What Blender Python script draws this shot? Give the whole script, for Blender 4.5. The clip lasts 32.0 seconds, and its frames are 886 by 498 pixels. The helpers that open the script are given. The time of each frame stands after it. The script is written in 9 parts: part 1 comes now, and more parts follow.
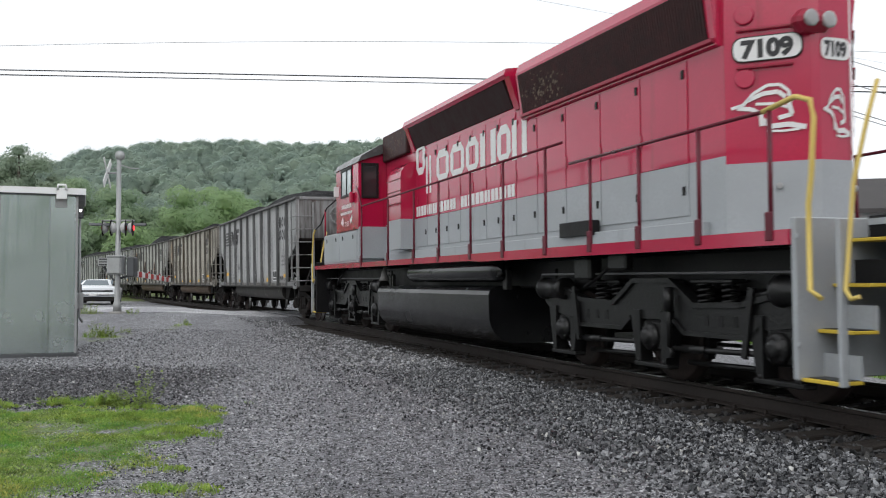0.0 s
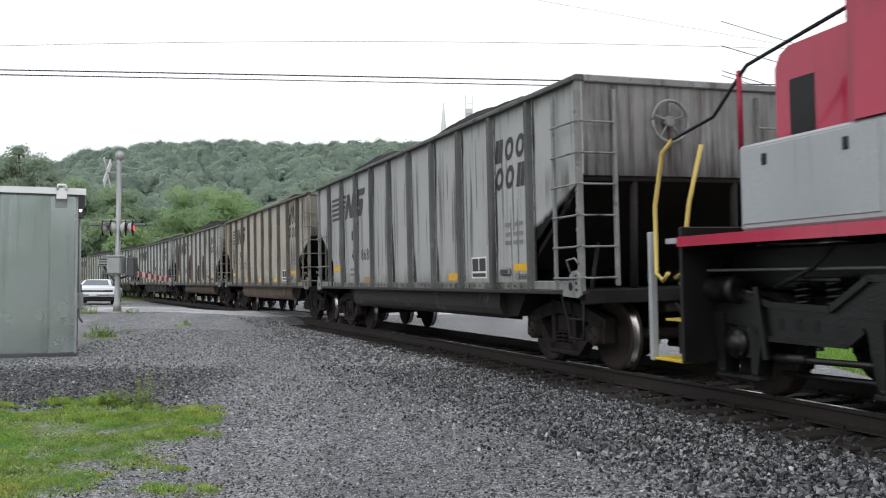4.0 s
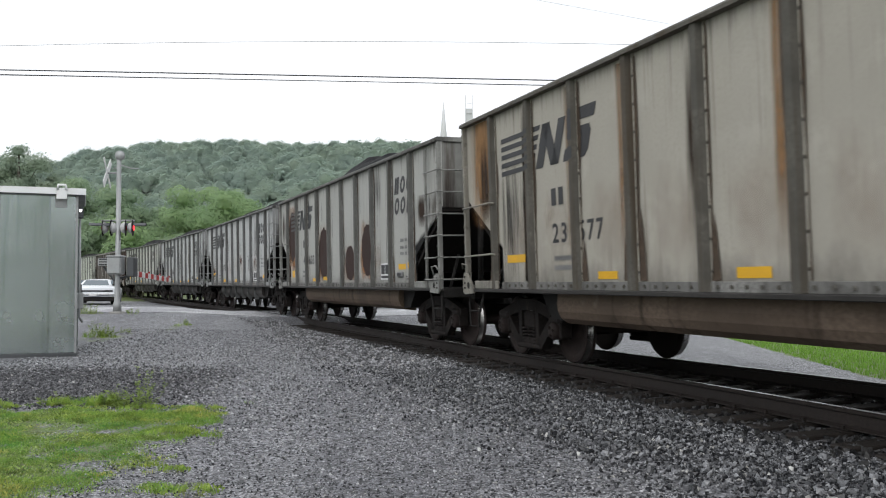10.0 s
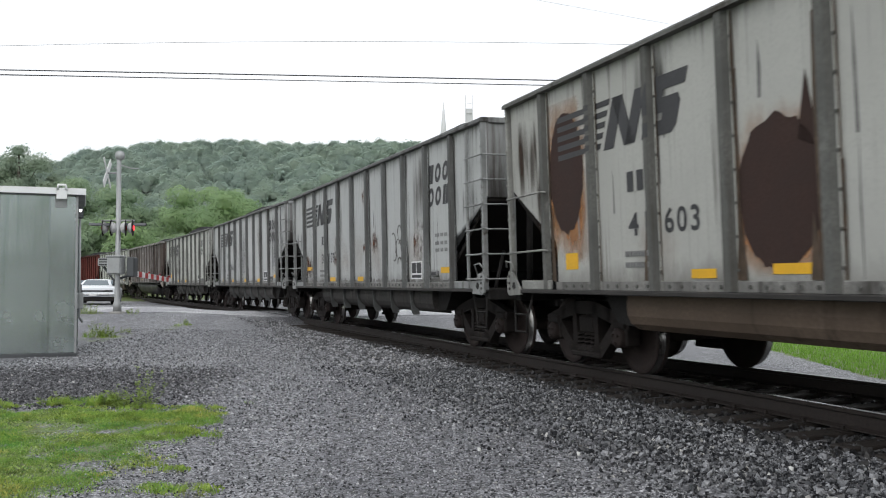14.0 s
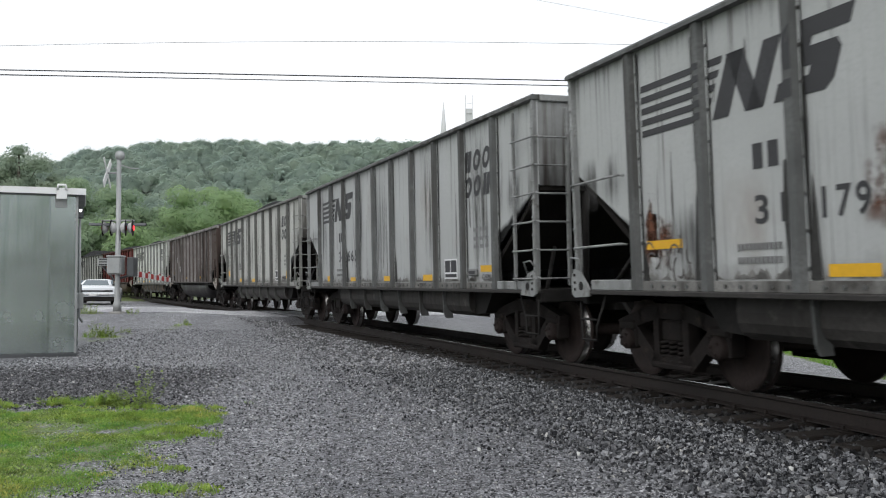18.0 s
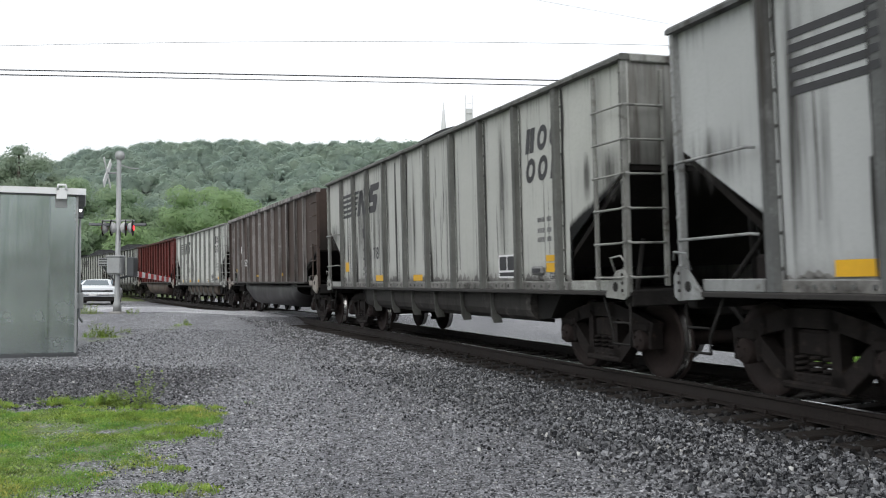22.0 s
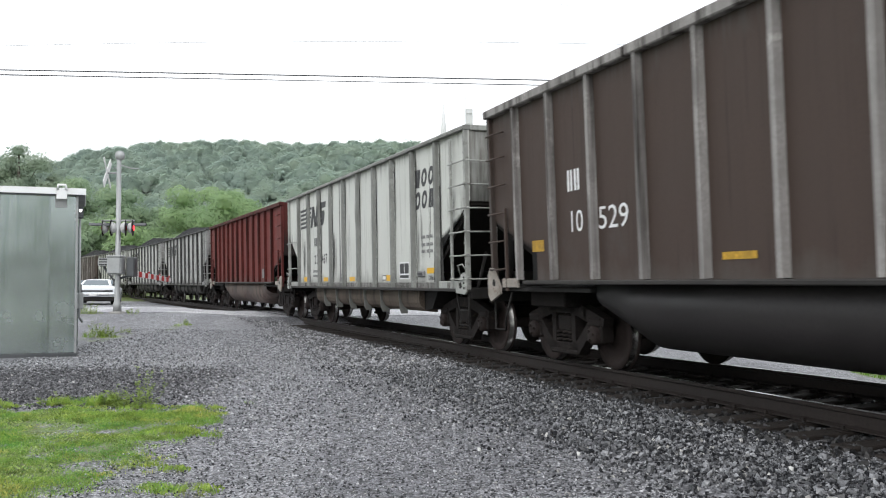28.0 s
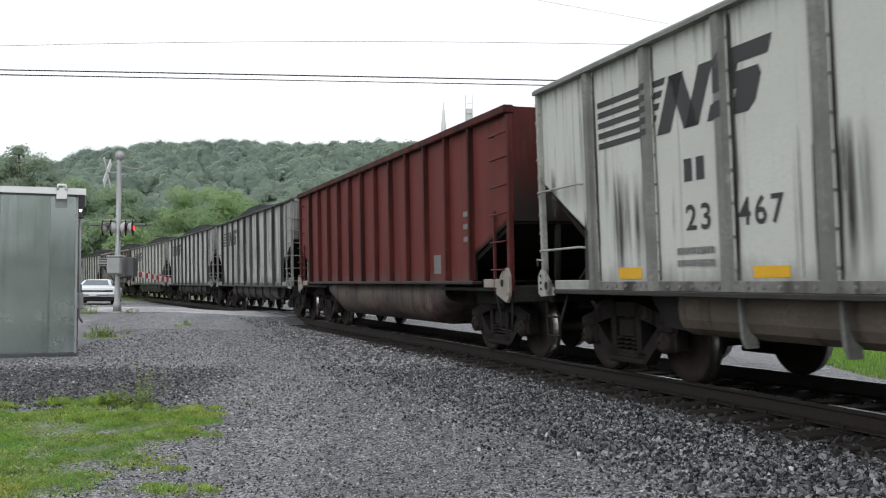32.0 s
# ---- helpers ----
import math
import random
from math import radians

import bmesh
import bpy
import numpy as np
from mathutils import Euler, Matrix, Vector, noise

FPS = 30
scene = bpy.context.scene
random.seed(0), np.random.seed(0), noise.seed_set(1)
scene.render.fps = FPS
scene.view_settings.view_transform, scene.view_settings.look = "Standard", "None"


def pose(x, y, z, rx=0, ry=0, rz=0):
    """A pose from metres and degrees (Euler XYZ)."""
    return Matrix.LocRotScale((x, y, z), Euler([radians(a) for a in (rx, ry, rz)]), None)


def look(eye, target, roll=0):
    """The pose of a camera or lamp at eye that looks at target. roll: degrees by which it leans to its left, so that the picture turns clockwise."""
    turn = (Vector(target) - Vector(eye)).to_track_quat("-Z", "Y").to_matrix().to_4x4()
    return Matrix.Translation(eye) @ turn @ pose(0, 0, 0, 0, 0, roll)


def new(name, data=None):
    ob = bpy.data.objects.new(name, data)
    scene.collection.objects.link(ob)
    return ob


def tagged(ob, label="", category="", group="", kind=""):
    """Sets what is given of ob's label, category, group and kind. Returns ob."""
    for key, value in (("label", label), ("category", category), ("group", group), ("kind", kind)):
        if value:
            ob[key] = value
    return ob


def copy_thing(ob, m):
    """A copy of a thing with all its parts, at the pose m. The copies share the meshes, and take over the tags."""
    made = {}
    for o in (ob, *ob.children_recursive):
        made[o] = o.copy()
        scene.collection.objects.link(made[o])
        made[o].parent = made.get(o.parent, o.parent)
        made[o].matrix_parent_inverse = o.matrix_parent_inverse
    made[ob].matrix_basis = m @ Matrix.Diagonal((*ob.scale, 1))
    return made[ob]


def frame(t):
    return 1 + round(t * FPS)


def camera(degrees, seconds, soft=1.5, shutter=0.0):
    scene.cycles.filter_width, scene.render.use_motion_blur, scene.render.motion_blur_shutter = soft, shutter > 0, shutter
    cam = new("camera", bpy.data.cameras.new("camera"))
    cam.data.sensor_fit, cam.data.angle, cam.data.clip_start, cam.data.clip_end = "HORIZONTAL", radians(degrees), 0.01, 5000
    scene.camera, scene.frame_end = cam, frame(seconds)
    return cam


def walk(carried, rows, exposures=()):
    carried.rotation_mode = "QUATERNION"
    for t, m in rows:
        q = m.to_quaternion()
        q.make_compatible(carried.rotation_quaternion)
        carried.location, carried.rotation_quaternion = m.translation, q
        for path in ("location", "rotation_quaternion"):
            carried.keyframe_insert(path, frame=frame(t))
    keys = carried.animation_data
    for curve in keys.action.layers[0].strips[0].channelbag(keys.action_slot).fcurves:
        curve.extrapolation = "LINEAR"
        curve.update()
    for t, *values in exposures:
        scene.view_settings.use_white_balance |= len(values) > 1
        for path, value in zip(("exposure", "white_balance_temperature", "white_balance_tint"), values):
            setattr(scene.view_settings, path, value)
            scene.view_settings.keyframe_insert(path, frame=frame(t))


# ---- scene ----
# ---- camera ----
cam = camera(51.655, 32.0, soft=1.05, shutter=0.3)
EYE = (0.0, 0.0, 1.12)
CAM_POSE = look(EYE, (0.0, 10.0, 1.12 + 10 * 59.6 / 1619.8))
walk(cam, [(0.0, CAM_POSE), (32.0, CAM_POSE)], exposures=[(t, ev, 6410, 11) for t, ev in ((0.0, -0.02), (1.0, 0.06), (3.0, 0.08), (6.0, -0.04), (8.0, 0.12), (9.0, 0.08), (10.0, 0.05), (11.0, 0.0), (12.0, 0.13), (14.0, 0.06), (17.0, 0.0), (18.0, 0.0), (19.0, 0.16), (20.0, 0.0), (21.5, 0.06), (23.0, 0.16), (24.0, 0.02), (25.5, 0.16), (26.7, 0.34), (27.6, 0.46), (28.3, 0.45), (29.2, 0.26), (30.0, 0.12), (31.0, 0.0), (32.0, 0.0))])

# ---- the line of the track, rail tops at z = 0 ----
TH, PERP, CURVE = 0.3195, 6.668, 0.0022
# how far the train has rolled, by seconds
ROLL = [(0, 0), (1, 4.3), (2, 8.58), (3, 12.72), (3.5, 14.75), (4.5, 18.87), (5.5, 23.14), (6.5, 27.5), (7.5, 31.84), (8.2, 34.85), (9, 38.23),
        (10, 42.48), (11, 46.74), (12, 51.01), (13, 55.28), (14, 59.6), (14.5, 61.71), (15.5, 65.95), (16.5, 70.23), (17.5, 74.52), (18.5, 78.83),
        (19.5, 83.19), (20.5, 87.59), (21.5, 91.95), (22.5, 96.33), (23.5, 100.77), (24.5, 105.17), (25.5, 109.46), (26.5, 113.7),
        (27.5, 117.93), (28.5, 122.11), (29.5, 126.33), (30.5, 130.44), (31.3, 133.88), (32, 136.88)]
_rt = np.array([r[0] for r in ROLL], float)
_rs = np.array([r[1] for r in ROLL], float)
_rv = np.gradient(_rs, _rt)


def rolled(t):
    """Metres rolled at t seconds, a smooth curve through ROLL."""
    i = int(np.clip(np.searchsorted(_rt, t, side="right") - 1, 0, len(_rt) - 2))
    w = _rt[i + 1] - _rt[i]
    q = (t - _rt[i]) / w
    return float((2 * q**3 - 3 * q**2 + 1) * _rs[i] + (q**3 - 2 * q**2 + q) * w * _rv[i]
                 + (3 * q**2 - 2 * q**3) * _rs[i + 1] + (q**3 - q**2) * w * _rv[i + 1])


def cant(s):
    """How far the track leans into its curve, in radians."""
    q = min(max((s - 7.0) / 7.0, 0.0), 1.0)
    return radians(1.7 - 1.2 * q * q * (3 - 2 * q))


def lift(s, lat):
    """How far the canted track stands over its level line."""
    q = min(max((s - 7.0) / 6.0, 0.0), 1.0)
    return 0.028 * (1 - q * q * (3 - 2 * q)) + (0.7525 - min(max(lat, -1.6), 1.6)) * math.tan(cant(s))


def track(s, lat=0.0, z=0.0):
    """The place s metres along the line and lat metres to its left, the side of the camera."""
    h = CURVE * s
    z = z + lift(s, lat)
    u, v = np.sin(h) / CURVE - np.sin(h) * lat, (1 - np.cos(h)) / CURVE + np.cos(h) * lat
    return Vector((-u * math.sin(TH) - (v - PERP) * math.cos(TH), u * math.cos(TH) - (v - PERP) * math.sin(TH), z))


def heading(s):
    return TH + CURVE * s + math.pi / 2


def along(x, y):
    """(s, lat) of places in the plan (arrays)."""
    u, v = y * math.cos(TH) - x * math.sin(TH), PERP - x * math.cos(TH) - y * math.sin(TH)
    r = np.hypot(u, 1 / CURVE - v)
    return np.arctan2(u, 1 / CURVE - v) / CURVE, 1 / CURVE - r


# ---- light: an overcast, wet day ----
world = bpy.data.worlds.new("overcast_sky")
scene.world = world
world.use_nodes = True
wn, wl = world.node_tree.nodes, world.node_tree.links
wn.clear()
sky = wn.new("ShaderNodeTexSky")
sky.sky_type, sky.sun_disc, sky.sun_elevation, sky.sun_rotation = "NISHITA", False, radians(50), radians(200)
tc = wn.new("ShaderNodeTexCoord")
wmap = wn.new("ShaderNodeMapping")
wmap.inputs["Scale"].default_value = (1.0, 1.0, 3.0)
cloud = wn.new("ShaderNodeTexNoise")
cloud.inputs["Scale"].default_value, cloud.inputs["Detail"].default_value = 1.6, 4
cramp = wn.new("ShaderNodeValToRGB")
cramp.color_ramp.elements[0].position, cramp.color_ramp.elements[0].color = 0.3, (10.0, 10.6, 10.9, 1)
cramp.color_ramp.elements[1].position, cramp.color_ramp.elements[1].color = 0.65, (11.4, 11.6, 11.7, 1)
wmix = wn.new("ShaderNodeMixRGB")
wmix.inputs[0].default_value = 0.93
bg = wn.new("ShaderNodeBackground")
bg.inputs[1].default_value = 0.1
wout = wn.new("ShaderNodeOutputWorld")
wl.new(tc.outputs["Generated"], wmap.inputs[0]), wl.new(wmap.outputs[0], cloud.inputs[0]), wl.new(cloud.outputs[0], cramp.inputs[0])
wl.new(sky.outputs[0], wmix.inputs[1]), wl.new(cramp.outputs[0], wmix.inputs[2])
wl.new(wmix.outputs[0], bg.inputs[0]), wl.new(bg.outputs[0], wout.inputs[0])
sun = new("sun", bpy.data.lights.new("sun", "SUN"))
sun.data.energy, sun.data.angle, sun.data.color = 1.05, radians(60), (1.0, 0.97, 0.93)
sun.matrix_basis = look((0, 0, 42), (14, 44, 0))


# ---- materials ----
def nodes_of(name):
    m = bpy.data.materials.new(name)
    m.use_nodes = True
    nt = m.node_tree
    return m, nt.nodes, nt.links, nt.nodes["Principled BSDF"]


def rgb(c, k=1.0):
    return (min(c[0] * k, 1), min(c[1] * k, 1), min(c[2] * k, 1), 1)


def ramp(n, l, source, p0, p1, c0=(0, 0, 0, 1), c1=(1, 1, 1, 1)):
    r = n.new("ShaderNodeValToRGB")
    r.color_ramp.elements[0].position, r.color_ramp.elements[0].color = p0, c0
    r.color_ramp.elements[1].position, r.color_ramp.elements[1].color = p1, c1
    l.new(source, r.inputs[0])
    return r.outputs[0]


def mixed(n, l, fac, a, b):
    m = n.new("ShaderNodeMixRGB")
    for k, q in ((0, fac), (1, a), (2, b)):
        if isinstance(q, (tuple, float, int)):
            m.inputs[k].default_value = q
        else:
            l.new(q, m.inputs[k])
    return m.outputs[0]


def place(n, l, scale=(1, 1, 1), vary=True):
    """Object coordinates, shifted for each object."""
    co = n.new("ShaderNodeTexCoord")
    mp = n.new("ShaderNodeMapping")
    mp.inputs["Scale"].default_value = scale
    l.new(co.outputs["Object"], mp.inputs[0])
    if vary:
        oi = n.new("ShaderNodeObjectInfo")
        vm = n.new("ShaderNodeVectorMath")
        vm.operation = "SCALE"
        vm.inputs[0].default_value = (31.0, 17.0, 23.0)
        l.new(oi.outputs["Random"], vm.inputs["Scale"]), l.new(vm.outputs[0], mp.inputs["Location"])
    return mp.outputs[0]


def noise_of(n, l, vec, scale, detail=3.0, rough=0.55):
    t = n.new("ShaderNodeTexNoise")
    t.inputs["Scale"].default_value, t.inputs["Detail"].default_value, t.inputs["Roughness"].default_value = scale, detail, rough
    l.new(vec, t.inputs["Vector"])
    return t.outputs[0]


def surface(name, col, rough=0.7, metal=0.0, var=0.3, scale=1.3, fine=28.0, bump=0.15, streak=None, amount=0.5, blotch=None, blot=0.4, streak_scale=5.0, spec=0.3, coat=0.0):
    """A worn surface: broad and fine variation, relief, running streaks and blotches."""
    m, n, l, p = nodes_of(name)
    v = place(n, l)
    broad, grain = noise_of(n, l, v, scale, 4.0), noise_of(n, l, v, fine, 3.0)
    c = mixed(n, l, ramp(n, l, broad, 0.3, 0.7), rgb(col, 1 - var), rgb(col, 1 + var))
    c = mixed(n, l, ramp(n, l, grain, 0.35, 0.75), c, rgb(col, 1 - 0.6 * var))
    if blotch:
        bl = noise_of(n, l, v, scale * 1.7, 6.0, 0.65)
        c = mixed(n, l, ramp(n, l, bl, 1 - blot, 1 - blot + 0.13), c, rgb(blotch))
    if streak:
        sv = place(n, l, (streak_scale, streak_scale, 0.22))
        st = noise_of(n, l, sv, 1.0, 5.0, 0.6)
        c = mixed(n, l, ramp(n, l, st, 1 - amount, 1 - amount + 0.2), c, rgb(streak))
    l.new(c, p.inputs["Base Color"])
    rr = ramp(n, l, broad, 0.25, 0.8, (max(rough - 0.12, 0.03),) * 3 + (1,), (min(rough + 0.12, 1),) * 3 + (1,))
    l.new(rr, p.inputs["Roughness"])
    p.inputs["Metallic"].default_value, p.inputs["Specular IOR Level"].default_value = metal, spec
    p.inputs["Coat Weight"].default_value, p.inputs["Coat Roughness"].default_value = coat, 0.12
    if bump:
        b = n.new("ShaderNodeBump")
        b.inputs["Strength"].default_value, b.inputs["Distance"].default_value = bump, 0.01
        l.new(grain, b.inputs["Height"]), l.new(b.outputs[0], p.inputs["Normal"])
    return m


def glow(name, col, strength):
    m, n, l, p = nodes_of(name)
    p.inputs["Base Color"].default_value = rgb(col)
    p.inputs["Emission Color"].default_value = rgb(col)
    p.inputs["Emission Strength"].default_value = strength
    return m


def glass(name, col=(0.02, 0.03, 0.03), rough=0.04):
    m, n, l, p = nodes_of(name)
    v = place(n, l)
    l.new(mixed(n, l, noise_of(n, l, v, 2.0), rgb(col, 0.7), rgb(col, 1.5)), p.inputs["Base Color"])
    p.inputs["Roughness"].default_value, p.inputs["Specular IOR Level"].default_value = rough, 0.9
    return m


M_RED = surface("red_gloss_paint", (0.43, 0.012, 0.056), 0.17, var=0.12, bump=0.02, coat=0.5, streak=(0.15, 0.012, 0.022), amount=0.40)
M_RED_OLD = surface("faded_red_paint", (0.29, 0.014, 0.040), 0.36, var=0.2, bump=0.05)
M_RAILRED = surface("wet_dark_red_rail", (0.115, 0.008, 0.022), 0.35, var=0.25, bump=0.05)
M_GREY = surface("grey_enamel", (0.35, 0.37, 0.39), 0.42, var=0.12, bump=0.03, streak=(0.20, 0.205, 0.21), amount=0.38, spec=0.5)
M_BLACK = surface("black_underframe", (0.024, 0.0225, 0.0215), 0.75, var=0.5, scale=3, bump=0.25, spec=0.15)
M_TRUCKGREY = surface("dusty_cast_steel", (0.021, 0.0170, 0.0158), 0.8, var=0.45, scale=4, bump=0.4, blotch=(0.05, 0.038, 0.031), blot=0.42, spec=0.2)
M_LOCOTRUCK = surface("oily_cast_steel", (0.0085, 0.0083, 0.0086), 0.38, var=0.5, scale=4, bump=0.4, blotch=(0.026, 0.022, 0.020), blot=0.36, spec=0.4)
M_BELLGREY = surface("dull_bell_metal", (0.17, 0.165, 0.16), 0.5, metal=0.3, var=0.3, bump=0.1)
M_LOCOBLACK = surface("black_engine_paint", (0.0075, 0.0072, 0.0078), 0.5, var=0.5, scale=3, bump=0.25, spec=0.3)
M_GALVDIM = surface("dull_bare_pipe", (0.13, 0.13, 0.135), 0.4, var=0.3, scale=5, bump=0.05)
M_SILLSTRIP = surface("dusty_riveted_steel", (0.21, 0.205, 0.195), 0.65, var=0.45, scale=1.1, bump=0.2, streak=(0.05, 0.046, 0.042), amount=0.5, blotch=(0.06, 0.055, 0.05), blot=0.48, spec=0.15)
M_SILLDIRT = surface("soiled_sill_steel", (0.040, 0.037, 0.035), 0.6, var=0.4, scale=2, bump=0.2, blotch=(0.085, 0.075, 0.066), blot=0.36, spec=0.2)
M_SLOPE = surface("deep_black_sheet", (0.019, 0.017, 0.016), 0.9, var=0.4, scale=2, bump=0.1, spec=0.06)
M_BRACKET = surface("rust_stained_grey_steel", (0.30, 0.27, 0.24), 0.65, var=0.3, scale=4, bump=0.15, blotch=(0.13, 0.07, 0.04), blot=0.42, spec=0.2)
M_TANK = surface("black_tank_paint", (0.0075, 0.0076, 0.0085), 0.22, var=0.3, scale=1.5, bump=0.05, spec=0.5)
M_WHEEL = surface("rusty_wheel_steel", (0.034, 0.025, 0.023), 0.75, var=0.4, scale=5, bump=0.3, spec=0.2)
M_TREAD = surface("polished_wheel_tread", (0.42, 0.41, 0.40), 0.3, metal=1.0, var=0.15, bump=0.02)
M_YELLOW = surface("yellow_safety_paint", (0.62, 0.44, 0.05), 0.5, var=0.15, bump=0.05)
M_PALEYEL = surface("pale_yellow_rail", (0.66, 0.50, 0.14), 0.45, var=0.12, bump=0.03)
M_WHITE = surface("white_lettering_paint", (0.74, 0.74, 0.74), 0.5, var=0.08, bump=0.0)
M_DARKLET = surface("black_lettering_paint", (0.045, 0.045, 0.048), 0.6, var=0.25, bump=0.0)
M_GRILLE = surface("dark_radiator_mesh", (0.048, 0.018, 0.019), 0.6, var=0.5, scale=6, bump=0.3)
M_GRILLEBACK = surface("dark_red_recess", (0.026, 0.008, 0.010), 0.7, var=0.4, scale=4, bump=0.1)
M_FLAKE = surface("pale_paint_flake", (0.17, 0.13, 0.10), 0.8, var=0.5, scale=12, bump=0.0)
M_GLASS = glass("cab_glass", (0.20, 0.23, 0.23), 0.05)
# opaque pane; the sky's brightness through the cab is put into its colour
M_PALEGLASS = glass("sky_pale_cab_pane", (0.50, 0.56, 0.57), 0.05)
M_DIMGLASS = glass("dim_cab_glass", (0.03, 0.03, 0.032), 0.08)
M_ROOFDARK = surface("wet_dark_roof", (0.09, 0.088, 0.09), 0.3, var=0.3, bump=0.03, spec=0.5)
M_LENS = glass("headlight_lens", (0.30, 0.30, 0.30), 0.03)
M_TUB = surface("sooty_tub_steel", (0.026, 0.023, 0.023), 0.5, var=0.35, scale=1.2, bump=0.1)
M_BELLY = surface("grimy_belly_steel", (0.056, 0.052, 0.049), 0.65, var=0.4, scale=1.2, bump=0.15, streak=(0.024, 0.022, 0.021), amount=0.46, blotch=(0.135, 0.125, 0.115), blot=0.42, spec=0.15)
M_BELLYTAN = surface("rusty_tan_belly_steel", (0.145, 0.108, 0.082), 0.7, var=0.45, scale=0.8, bump=0.15, streak=(0.030, 0.023, 0.019), amount=0.44, blotch=(0.25, 0.205, 0.165), blot=0.40, spec=0.12)
M_BELLYPALE = surface("dusty_belly_steel", (0.135, 0.110, 0.090), 0.7, var=0.4, scale=1.2, bump=0.15, streak=(0.028, 0.025, 0.022), amount=0.46, blotch=(0.14, 0.11, 0.082), blot=0.36, spec=0.1)
M_TUBWORN = surface("worn_tub_steel", (0.13, 0.10, 0.085), 0.6, var=0.4, scale=1.0, bump=0.1, streak=(0.03, 0.024, 0.022), amount=0.5, blotch=(0.06, 0.03, 0.025), blot=0.5, spec=0.2)
M_COAL = surface("wet_coal", (0.011, 0.011, 0.012), 0.7, var=0.6, scale=6, fine=40, bump=0.9, spec=0.12)
M_RUST = surface("rust_bare_steel", (0.042, 0.024, 0.020), 0.9, var=0.25, scale=2.5, bump=0.3)
M_STRAW = surface("amber_reflector", (0.72, 0.40, 0.02), 0.45, var=0.12, scale=3, bump=0.02)
M_RAIL = surface("rusty_rail_side", (0.024, 0.0185, 0.0165), 0.75, var=0.4, scale=2, bump=0.3)
M_RAILTOP = surface("worn_rail_head", (0.35, 0.35, 0.35), 0.28, metal=1.0, var=0.2, bump=0.02)
M_TIE = surface("creosoted_timber", (0.028, 0.023, 0.02), 0.8, var=0.4, scale=2, fine=30, bump=0.6)


def maths(n, l, op, a, b=None, c=None):
    m = n.new("ShaderNodeMath")
    m.operation = op
    for k, q in enumerate((a, b, c)):
        if q is None:
            continue
        if isinstance(q, (int, float)):
            m.inputs[k].default_value = q
        else:
            l.new(q, m.inputs[k])
    return m.outputs[0]


